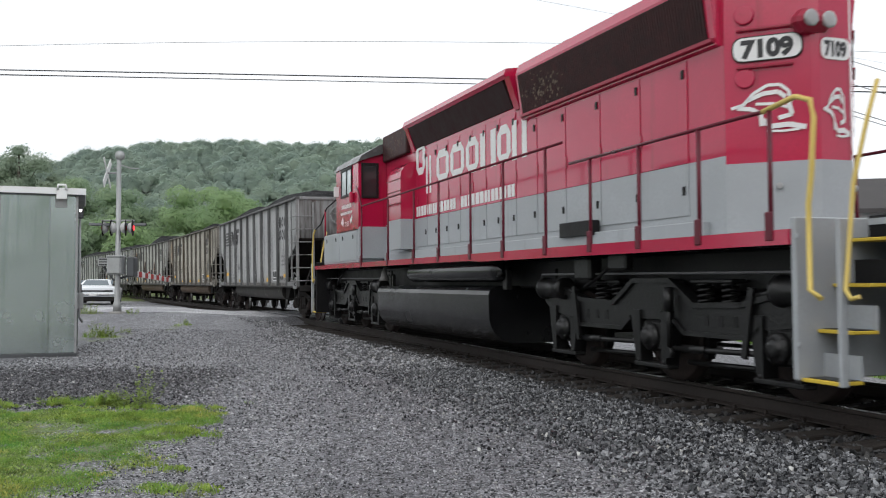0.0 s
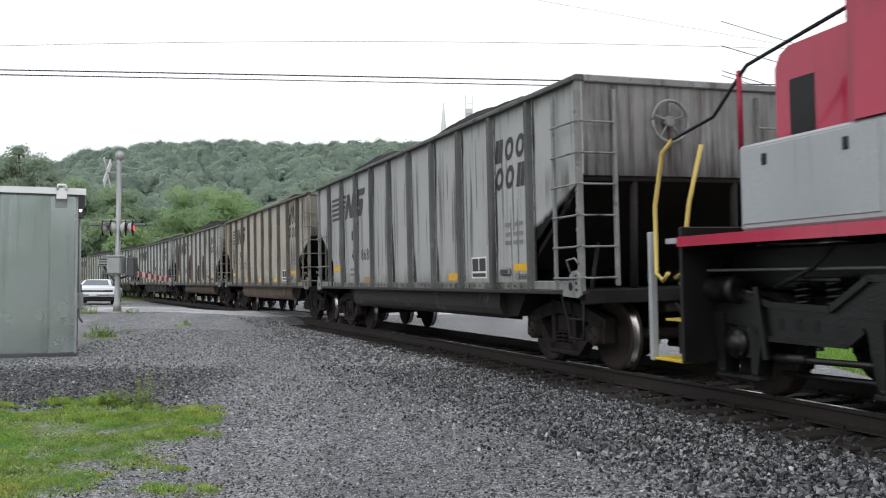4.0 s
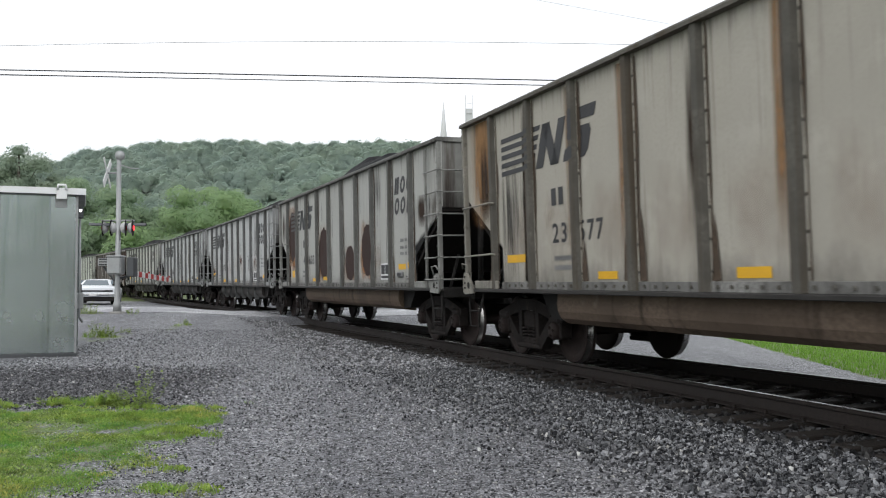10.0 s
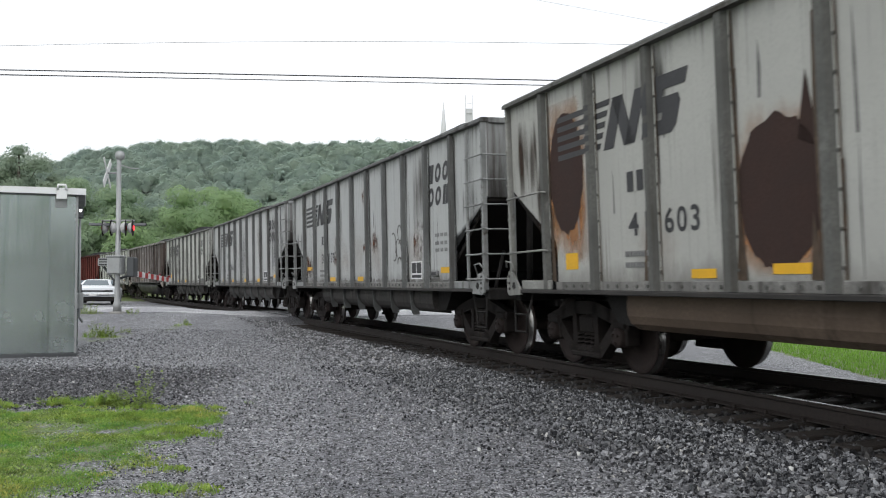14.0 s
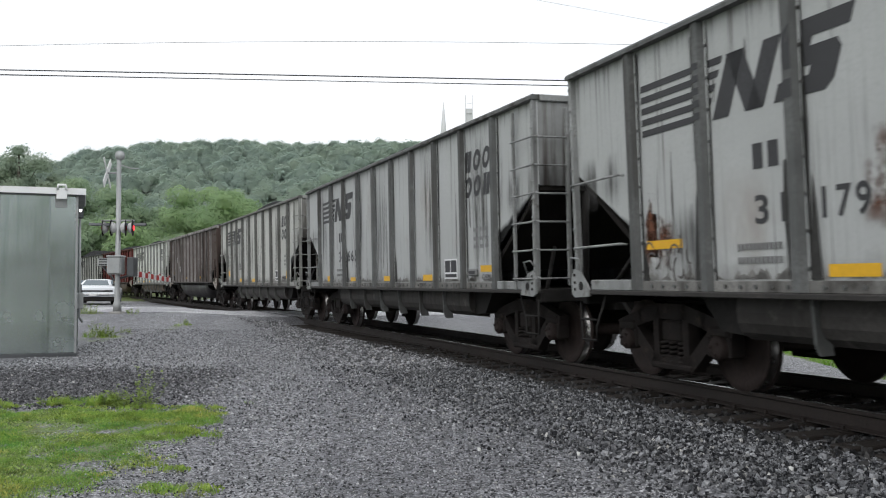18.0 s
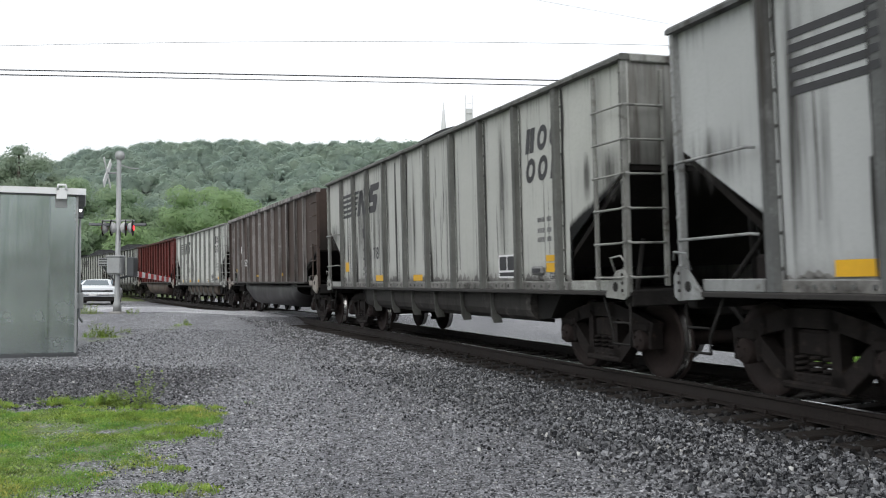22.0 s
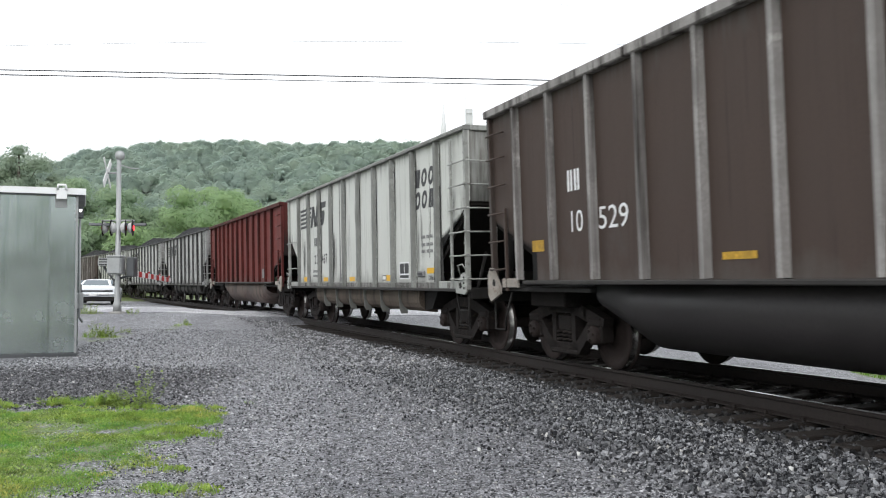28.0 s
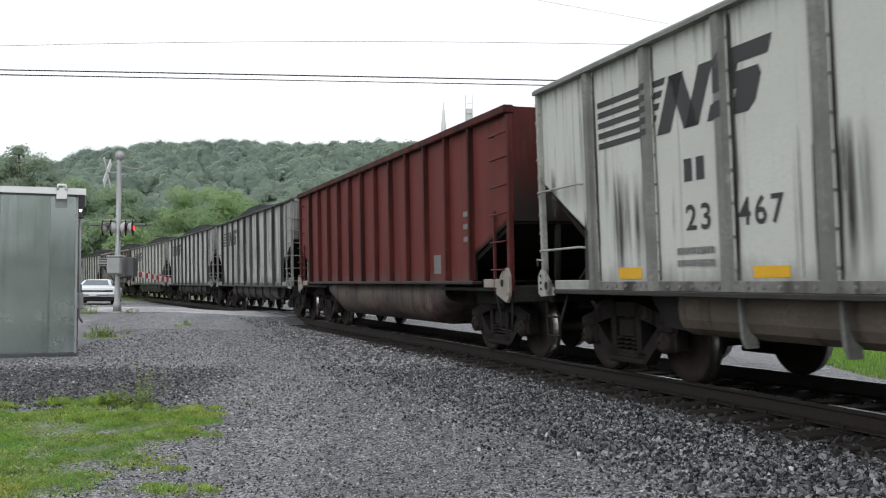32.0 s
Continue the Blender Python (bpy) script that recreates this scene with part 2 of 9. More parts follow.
def car_side(name, col, streak, amount, blotch, blot, ends=((1.68, 0.545), (1.90, 0.38)), thin=0.5):
    """Weathered car side: running streaks broad and thin, splashed grime by the sill, soot by the slanting ends."""
    m, n, l, p = nodes_of(name)
    v = place(n, l)
    co = n.new("ShaderNodeTexCoord")
    sep = n.new("ShaderNodeSeparateXYZ")
    l.new(co.outputs["Object"], sep.inputs[0])
    broad, grain = noise_of(n, l, v, 0.9, 4.0), noise_of(n, l, v, 30.0, 3.0)
    c = mixed(n, l, ramp(n, l, broad, 0.3, 0.7), rgb(col, 0.92), rgb(col, 1.06))
    c = mixed(n, l, ramp(n, l, grain, 0.45, 0.8), c, rgb(col, 0.9))
    bl = noise_of(n, l, v, 1.6, 6.0, 0.65)
    c = mixed(n, l, ramp(n, l, bl, 1 - blot, 1 - blot + 0.2), c, rgb(blotch))
    wide = noise_of(n, l, place(n, l, (4.0, 4.0, 0.2)), 1.0, 5.0, 0.6)
    c = mixed(n, l, maths(n, l, "MULTIPLY", ramp(n, l, wide, 1 - amount, 1 - amount + 0.25), 0.75), c, rgb(streak))
    fine = noise_of(n, l, place(n, l, (16.0, 16.0, 0.35)), 1.0, 4.0, 0.65)
    fm = maths(n, l, "MULTIPLY", ramp(n, l, fine, 0.56, 0.70), ramp(n, l, noise_of(n, l, v, 0.8, 2.0), 0.40, 0.62))
    c = mixed(n, l, maths(n, l, "MULTIPLY", fm, thin), c, rgb(streak, 0.8))
    # grime splashed up from the sill, ragged
    low = maths(n, l, "MULTIPLY_ADD", sep.outputs[2], -2.4, 3.45)
    rag = noise_of(n, l, place(n, l, (3.0, 3.0, 1.2)), 1.0, 6.0, 0.7)
    g = maths(n, l, "ADD", low, maths(n, l, "MULTIPLY_ADD", rag, 1.9, -1.0))
    c = mixed(n, l, maths(n, l, "MULTIPLY", ramp(n, l, g, 0.1, 0.95), 0.72), c, rgb((0.10, 0.092, 0.085)))
    # rain runs from the top chord
    top = maths(n, l, "ADD", maths(n, l, "MULTIPLY_ADD", sep.outputs[2], 1.6, -5.35), maths(n, l, "MULTIPLY_ADD", fine, 2.6, -1.25))
    c = mixed(n, l, maths(n, l, "MULTIPLY", ramp(n, l, top, 0.25, 0.8), 0.55), c, rgb((0.10, 0.095, 0.09)))
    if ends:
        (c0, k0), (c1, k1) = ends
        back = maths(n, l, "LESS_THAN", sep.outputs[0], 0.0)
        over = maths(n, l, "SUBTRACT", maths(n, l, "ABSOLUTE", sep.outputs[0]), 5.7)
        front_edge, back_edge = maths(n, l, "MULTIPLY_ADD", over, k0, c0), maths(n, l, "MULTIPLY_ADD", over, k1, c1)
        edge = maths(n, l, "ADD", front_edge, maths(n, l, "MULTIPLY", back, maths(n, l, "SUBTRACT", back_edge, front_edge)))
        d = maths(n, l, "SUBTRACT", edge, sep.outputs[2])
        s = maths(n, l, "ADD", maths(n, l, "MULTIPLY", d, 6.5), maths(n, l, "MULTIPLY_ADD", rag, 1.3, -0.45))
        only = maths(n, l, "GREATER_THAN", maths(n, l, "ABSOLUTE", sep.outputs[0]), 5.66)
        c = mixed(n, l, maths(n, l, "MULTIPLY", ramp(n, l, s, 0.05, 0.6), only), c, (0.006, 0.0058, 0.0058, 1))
    l.new(c, p.inputs["Base Color"])
    l.new(ramp(n, l, broad, 0.25, 0.8, (0.55, 0.55, 0.55, 1), (0.75, 0.75, 0.75, 1)), p.inputs["Roughness"])
    p.inputs["Specular IOR Level"].default_value = 0.15
    b = n.new("ShaderNodeBump")
    b.inputs["Strength"].default_value, b.inputs["Distance"].default_value = 0.35, 0.02
    l.new(noise_of(n, l, v, 2.2, 2.0), b.inputs["Height"]), l.new(b.outputs[0], p.inputs["Normal"])
    return m


def paint(name, col, streak, amount, blotch=None, blot=0.35, post=0.6, trim=0.62, bar=None, ends=((1.68, 0.545), (1.90, 0.38))):
    a = car_side("side_paint_" + name, col, streak, amount, blotch, blot, ends, 0.7)
    bar = bar or tuple(c * post for c in col)
    b = surface("post_paint_" + name, bar, 0.65, var=0.35, scale=2.0, bump=0.15, streak=tuple(c * 0.5 for c in streak), amount=min(amount + 0.12, 0.6), blotch=tuple(c * 1.7 for c in bar), blot=0.38, spec=0.12)
    c = surface("trim_paint_" + name, tuple(c * trim for c in col), 0.6, var=0.3, scale=2.5, bump=0.1, streak=(0.05, 0.046, 0.043), amount=0.46, blotch=(0.07, 0.058, 0.048), blot=0.42, spec=0.2)
    return a, b, c, end_paint("end_paint_" + name, tuple(q * trim for q in col))


def end_paint(name, col):
    """An end sheet: coal soot caked on its lower edge and run down from the top."""
    m, n, l, p = nodes_of(name)
    v = place(n, l)
    co = n.new("ShaderNodeTexCoord")
    sep = n.new("ShaderNodeSeparateXYZ")
    l.new(co.outputs["Object"], sep.inputs[0])
    broad = noise_of(n, l, v, 1.4, 5.0, 0.65)
    run = noise_of(n, l, place(n, l, (7.0, 7.0, 0.5)), 1.0, 5.0, 0.65)
    c = mixed(n, l, ramp(n, l, broad, 0.35, 0.7), rgb(col, 1.05), rgb(col, 0.7))
    c = mixed(n, l, maths(n, l, "MULTIPLY", ramp(n, l, run, 0.46, 0.68), 0.8), c, rgb((0.07, 0.05, 0.04)))
    low = maths(n, l, "ADD", maths(n, l, "MULTIPLY_ADD", sep.outputs[2], -1.1, 3.25), maths(n, l, "MULTIPLY_ADD", run, 1.2, -0.6))
    c = mixed(n, l, maths(n, l, "MULTIPLY", ramp(n, l, low, 0.0, 0.75), 0.9), c, rgb((0.022, 0.019, 0.018)))
    l.new(c, p.inputs["Base Color"])
    p.inputs["Roughness"].default_value, p.inputs["Specular IOR Level"].default_value = 0.7, 0.15
    return m


def stain_material(name, col, fx, fz, lo, hi, strength=1.0, top_hard=False):
    """A thin stain with soft ragged borders; the clean paint shows between its streaks."""
    m, n, l, p = nodes_of(name)
    co = n.new("ShaderNodeTexCoord")
    sep = n.new("ShaderNodeSeparateXYZ")
    l.new(co.outputs["Generated"], sep.inputs[0])
    streak = noise_of(n, l, place(n, l, (fx, fx, fz)), 1.0, 5.0, 0.65)
    rag = maths(n, l, "MULTIPLY_ADD", streak, 0.5, -0.25)
    ex = maths(n, l, "ADD", maths(n, l, "SUBTRACT", 0.5, maths(n, l, "ABSOLUTE", maths(n, l, "SUBTRACT", sep.outputs[0], 0.5))), rag)
    low = maths(n, l, "ADD", sep.outputs[2], rag)
    a = maths(n, l, "MULTIPLY", ramp(n, l, ex, 0.02, 0.30), ramp(n, l, low, 0.03, 0.45))
    if not top_hard:
        a = maths(n, l, "MULTIPLY", a, ramp(n, l, maths(n, l, "ADD", maths(n, l, "SUBTRACT", 1.0, sep.outputs[2]), rag), 0.03, 0.40))
    a = maths(n, l, "MULTIPLY", maths(n, l, "MULTIPLY", a, ramp(n, l, streak, lo, hi)), strength)
    l.new(a, p.inputs["Alpha"])
    grain = noise_of(n, l, place(n, l), 9.0, 4.0)
    l.new(mixed(n, l, grain, rgb(col, 0.6), rgb(col, 1.4)), p.inputs["Base Color"])
    p.inputs["Roughness"].default_value, p.inputs["Specular IOR Level"].default_value = 0.8, 0.1
    return m


# ---- mesh building ----
class Geo:
    """Collects the faces of one mesh."""

    def __init__(self):
        self.v, self.f, self.smooth = [], [], []

    def add(self, verts, faces, smooth=False):
        o = len(self.v)
        self.v += [tuple(p) for p in verts]
        self.f += [tuple(i + o for i in q) for q in faces]
        self.smooth += [smooth] * len(faces)
        return self

    def box(self, x0, x1, y0, y1, z0, z1, b=0.0, m=None):
        if b <= 0:
            vs = [(x, y, z) for x in (x0, x1) for y in (y0, y1) for z in (z0, z1)]
            fs = [(0, 1, 3, 2), (4, 6, 7, 5), (0, 4, 5, 1), (2, 3, 7, 6), (0, 2, 6, 4), (1, 5, 7, 3)]
        else:
            b = min(b, abs(x1 - x0) / 2.2, abs(y1 - y0) / 2.2, abs(z1 - z0) / 2.2)
            vs, idx = [], {}
            for i, (x, sx) in enumerate(((x0, 1), (x1, -1))):
                for j, (y, sy) in enumerate(((y0, 1), (y1, -1))):
                    for k, (z, sz) in enumerate(((z0, 1), (z1, -1))):
                        for a in range(3):
                            idx[i, j, k, a] = len(vs)
                            vs.append((x + (0 if a == 0 else sx * b), y + (0 if a == 1 else sy * b), z + (0 if a == 2 else sz * b)))
            fs = []
            for i in (0, 1):
                q = [idx[i, 0, 0, 0], idx[i, 1, 0, 0], idx[i, 1, 1, 0], idx[i, 0, 1, 0]]
                fs.append(tuple(q[::-1] if i == 0 else q))
                q = [idx[0, i, 0, 1], idx[0, i, 1, 1], idx[1, i, 1, 1], idx[1, i, 0, 1]]
                fs.append(tuple(q[::-1] if i == 0 else q))
                q = [idx[0, 0, i, 2], idx[1, 0, i, 2], idx[1, 1, i, 2], idx[0, 1, i, 2]]
                fs.append(tuple(q[::-1] if i == 0 else q))
            for i in (0, 1):
                for j in (0, 1):
                    e = (i + j) % 2
                    for q in ([idx[i, j, 0, 0], idx[i, j, 1, 0], idx[i, j, 1, 1], idx[i, j, 0, 1]],
                              [idx[i, 0, j, 2], idx[i, 1, j, 2], idx[i, 1, j, 0], idx[i, 0, j, 0]],
                              [idx[0, i, j, 1], idx[1, i, j, 1], idx[1, i, j, 2], idx[0, i, j, 2]]):
                        fs.append(tuple(q if e == 0 else q[::-1]))
                    for k in (0, 1):
                        q = (idx[i, j, k, 0], idx[i, j, k, 1], idx[i, j, k, 2])
                        fs.append(q if (i + j + k) % 2 else q[::-1])
        if m is not None:
            vs = [m @ Vector(p) for p in vs]
        return self.add(vs, fs)

    def prism(self, pts, axis, lo, hi, m=None):
        """A polygon of (a, b) pushed along an axis: x takes (y, z), y takes (x, z), z takes (x, y)."""
        n = len(pts)
        put = {"x": lambda a, b, c: (c, a, b), "y": lambda a, b, c: (a, c, b), "z": lambda a, b, c: (a, b, c)}[axis]
        vs = [put(a, b, lo) for a, b in pts] + [put(a, b, hi) for a, b in pts]
        if m is not None:
            vs = [m @ Vector(p) for p in vs]
        fs = [tuple(range(n))[::-1], tuple(range(n, 2 * n))] + [(i, (i + 1) % n, n + (i + 1) % n, n + i) for i in range(n)]
        area = sum(pts[i][0] * pts[(i + 1) % n][1] - pts[(i + 1) % n][0] * pts[i][1] for i in range(n))
        if (area < 0) != (axis == "y"):
            fs = [q[::-1] for q in fs]
        return self.add(vs, fs)

    def tube(self, pts, r, n=8, caps=True):
        pts = [Vector(p) for p in pts]
        rings, up = [], Vector((0.123, 0.35, 0.93))
        for i, p in enumerate(pts):
            d = (pts[min(i + 1, len(pts) - 1)] - pts[max(i - 1, 0)]).normalized()
            a = d.cross(up)
            a = a.normalized() if a.length > 1e-4 else d.orthogonal().normalized()
            b = d.cross(a)
            rr = r[i] if isinstance(r, (list, tuple)) else r
            rings.append([p + (a * math.cos(2 * math.pi * k / n) + b * math.sin(2 * math.pi * k / n)) * rr for k in range(n)])
        vs = [q for g in rings for q in g]
        fs = [(i * n + k, i * n + (k + 1) % n, (i + 1) * n + (k + 1) % n, (i + 1) * n + k) for i in range(len(pts) - 1) for k in range(n)]
        self.add(vs, fs, True)
        if caps:
            o = len(self.v) - len(vs)
            self.f += [tuple(o + k for k in range(n))[::-1], tuple(o + len(vs) - n + k for k in range(n))]
            self.smooth += [False, False]
        return self

    def lathe(self, prof, axis, centre, n=24):
        """A profile of (radius, height) turned round an axis through centre."""
        cx, cy, cz = centre
        vs = []
        for r, h in prof:
            for k in range(n):
                c, s = r * math.cos(2 * math.pi * k / n), r * math.sin(2 * math.pi * k / n)
                vs.append({"x": (cx + h, cy + c, cz + s), "y": (cx + s, cy + h, cz + c), "z": (cx + c, cy + s, cz + h)}[axis])
        m = len(prof)
        fs = [(i * n + k, i * n + (k + 1) % n, (i + 1) * n + (k + 1) % n, (i + 1) * n + k) for i in range(m - 1) for k in range(n)]
        fs += [tuple(range(n))[::-1], tuple((m - 1) * n + k for k in range(n))]
        o = len(self.smooth)
        self.add(vs, fs, False)
        for q in range(o, o + (m - 1) * n):
            self.smooth[q] = True
        return self

    def data(self, name):
        me = bpy.data.meshes.new(name)
        me.from_pydata(self.v, [], self.f)
        me.polygons.foreach_set("use_smooth", self.smooth)
        me.update()
        return me


def part(name, geo, material, parent=None, label="", m=None):
    me = geo.data(name) if isinstance(geo, Geo) else geo
    ob = new(name, me)
    if len(me.materials) == 0:
        me.materials.append(material)
    ob.material_slots[0].link = "OBJECT"
    ob.material_slots[0].material = material
    if parent is not None:
        ob.parent = parent
    if m is not None:
        ob.matrix_basis = m
    if label:
        ob["label"] = label
    return ob


def empty(name):
    return new(name)


def words(text, height, material, parent, m, name="lettering", width=None, bold=0.0, spacing=1.0):
    """Flat lettering, its left foot at the pose m, in m's x and y."""
    cu = bpy.data.curves.new("lettering", "FONT")
    cu.body, cu.size, cu.fill_mode = text, height / 0.70, "FRONT"
    cu.offset, cu.space_character = bold, spacing
    ob = bpy.data.objects.new("lettering", cu)
    scene.collection.objects.link(ob)
    me = bpy.data.meshes.new_from_object(ob.evaluated_get(bpy.context.evaluated_depsgraph_get()))
    bpy.data.objects.remove(ob)
    bpy.data.curves.remove(cu)
    me.materials.clear()
    if width and len(me.vertices):
        xs = [q.co.x for q in me.vertices]
        k = width / max(max(xs) - min(xs), 1e-3)
        for q in me.vertices:
            q.co.x = (q.co.x - min(xs)) * k
    return part(name, me, material, parent, m=m)


def on_side(x, y, z):
    """A pose for lettering on a thing's side that faces the camera (+y): it runs towards -x."""
    return Matrix.Translation((x, y, z)) @ Matrix(((-1, 0, 0, 0), (0, 0, 1, 0), (0, 1, 0, 0), (0, 0, 0, 1)))


# ---- the lie of the land ----
def ease(x, a, b):
    q = np.clip((x - a) / (b - a), 0, 1)
    return q * q * (3 - 2 * q)


MAST = (-9.95, 28.0)


def ground_z(x, y):
    x, y = np.asarray(x, float), np.asarray(y, float)
    s, lat = along(x, y)
    lot = -0.37 + 0.15 * ease(y, 7, 16) + 0.42 * ease(y, 17, 27) * ease(-x, -2, 6) - 0.20 * ease(y, 34, 48)
    lot = lot + 0.10 * ease(-x, 1.0, 4.0) * ease(-y, -14, -7)
    far_side = -0.34 + 0.36 * ease(s, 24, 33)
    bed = np.where(np.abs(lat) < 1.5, -0.26, -0.26 - 0.15 * ease(np.abs(lat), 1.5, 3.4))
    base = np.where(lat > 0, lot, far_side)
    z = bed + (base - bed) * ease(np.abs(lat), 1.75, 3.6)
    crossing = ease(s, 28.0, 30.5) * (1 - ease(s, 36.5, 39))
    z = z + (np.where(lat > 0, 0.0 + 0.18 * ease(lat, 1.6, 5.0), -0.03) - z) * crossing * (1 - ease(np.abs(lat), 5, 12))
    d = np.hypot(x, y)
    z = np.where(d > 60, z + (0.0 - z) * ease(d, 60, 90), z)
    return z


def hill_z(x, y):
    """The wooded ridge behind."""
    x, y = np.asarray(x, float), np.asarray(y, float)
    top = 62.5 + 6 * np.sin(x / 60 + 1.1) - 26 * ease(np.abs(x + 92), 45, 150) - 20 * ease(x, 60, 320) - 9.0 * np.exp(-((x + 42) / 46.0) ** 2) - 10.0 * np.exp(-((x + 182) / 16.0) ** 2)
    return top * ease(y + 0.15 * x, 150, 430) - 0.4


def grid_mesh(name, xs, ys, zf):
    gx, gy = np.meshgrid(xs, ys)
    gz = zf(gx, gy)
    co = np.stack([gx, gy, gz], -1).reshape(-1, 3)
    w, h = len(xs), len(ys)
    i = (np.arange(h - 1)[:, None] * w + np.arange(w - 1)[None, :]).reshape(-1)
    me = bpy.data.meshes.new(name)
    me.from_pydata(co.tolist(), [], np.stack([i, i + 1, i + w + 1, i + w], -1).tolist())
    me.polygons.foreach_set("use_smooth", [True] * len(me.polygons))
    me.update()
    return me


def spread(fine0, fine1, step, far, grow=1.25):
    a = list(np.arange(fine0, fine1 + 1e-6, step))
    d = step
    while a[-1] < far:
        d *= grow
        a.append(a[-1] + d)
    d = step
    while a[0] > -far:
        d *= grow
        a.insert(0, a[0] - d)
    return np.array(a)


def stony(name, sizes, dark, light, wet=0.45, grass=False, bump=0.9):
    """Crushed stone of two sizes; grass grows over it where the plan has a lawn."""
    m, n, l, p = nodes_of(name)
    co = n.new("ShaderNodeTexCoord")
    cols, heights = [], []
    for sz in sizes:
        vo = n.new("ShaderNodeTexVoronoi")
        vo.inputs["Scale"].default_value, vo.inputs["Randomness"].default_value = 1 / sz, 1.0
        l.new(co.outputs["Object"], vo.inputs["Vector"])
        sep = n.new("ShaderNodeSeparateColor")
        l.new(vo.outputs["Color"], sep.inputs[0])
        cols.append(ramp(n, l, sep.outputs[0], 0.18, 0.86, rgb(dark), rgb(light)))
        heights.append(ramp(n, l, vo.outputs["Distance"], 0.0, 0.6, (1, 1, 1, 1), (0, 0, 0, 1)))
    broad = noise_of(n, l, co.outputs["Object"], 0.45, 5.0, 0.6)
    c = mixed(n, l, 0.2, cols[0], cols[1])
    mul = n.new("ShaderNodeMixRGB")
    mul.blend_type = "MULTIPLY"
    mul.inputs[0].default_value = 1.0
    l.new(c, mul.inputs[1]), l.new(ramp(n, l, broad, 0.3, 0.72, (0.72, 0.72, 0.74, 1), (1.15, 1.15, 1.15, 1)), mul.inputs[2])
    c = mul.outputs[0]
    lanes = n.new("ShaderNodeMapping")
    lanes.inputs["Rotation"].default_value, lanes.inputs["Scale"].default_value = (0, 0, -0.36), (0.75, 0.10, 1.0)
    l.new(co.outputs["Object"], lanes.inputs[0])
    worn = n.new("ShaderNodeMixRGB")
    worn.blend_type = "MULTIPLY"
    worn.inputs[0].default_value = 1.0
    l.new(c, worn.inputs[1]), l.new(ramp(n, l, noise_of(n, l, lanes.outputs[0], 1.0, 3.0), 0.36, 0.64, (0.74, 0.74, 0.76, 1), (1.16, 1.16, 1.15, 1)), worn.inputs[2])
    c = worn.outputs[0]
    for k, a in ((4.0, 0.16), (13.0, 0.30)):
        blot = n.new("ShaderNodeMixRGB")
        blot.blend_type = "MULTIPLY"
        blot.inputs[0].default_value = 1.0
        l.new(c, blot.inputs[1]), l.new(ramp(n, l, noise_of(n, l, co.outputs["Object"], k, 5.0, 0.7), 0.3, 0.7, (1 - a,) * 3 + (1,), (1 + a,) * 3 + (1,)), blot.inputs[2])
        c = blot.outputs[0]
    # shade between stones is put into the colour: gaps multiply darker
    gap = n.new("ShaderNodeMixRGB")
    gap.blend_type = "MULTIPLY"
    gap.inputs[0].default_value = 0.75
    l.new(c, gap.inputs[1]), l.new(ramp(n, l, heights[0], 0.12, 0.5, (0.25, 0.25, 0.26, 1), (1, 1, 1, 1)), gap.inputs[2])
    c = gap.outputs[0]
    if grass:
        fine = noise_of(n, l, co.outputs["Object"], 9.0, 4.0)
        green = mixed(n, l, ramp(n, l, broad, 0.35, 0.65), (0.13, 0.19, 0.03, 1), (0.09, 0.165, 0.025, 1))
        green = mixed(n, l, ramp(n, l, fine, 0.35, 0.7), green, (0.10, 0.095, 0.045, 1))
        at = n.new("ShaderNodeAttribute")
        at.attribute_name = "lawn"
        add = n.new("ShaderNodeMath")
        l.new(at.outputs["Fac"], add.inputs[0])
        sc = n.new("ShaderNodeMath")
        sc.operation = "MULTIPLY_ADD"
        sc.inputs[1].default_value, sc.inputs[2].default_value = 1.1, -0.55
        l.new(noise_of(n, l, co.outputs["Object"], 2.3, 5.0, 0.65), sc.inputs[0])
        l.new(sc.outputs[0], add.inputs[1])
        damp = n.new("ShaderNodeAttribute")
        damp.attribute_name = "damp"
        soak = n.new("ShaderNodeMixRGB")
        soak.blend_type = "MULTIPLY"
        l.new(damp.outputs["Fac"], soak.inputs[0]), l.new(c, soak.inputs[1])
        soak.inputs[2].default_value = (0.34, 0.34, 0.36, 1)
        c = mixed(n, l, ramp(n, l, add.outputs[0], 0.53, 0.64), soak.outputs[0], green)
    l.new(c, p.inputs["Base Color"])
    l.new(ramp(n, l, broad, 0.3, 0.7, (wet,) * 3 + (1,), (wet + 0.3,) * 3 + (1,)), p.inputs["Roughness"])
    b = n.new("ShaderNodeBump")
    b.inputs["Strength"].default_value, b.inputs["Distance"].default_value = bump, 0.012
    l.new(heights[0], b.inputs["Height"]), l.new(b.outputs[0], p.inputs["Normal"])
    return m


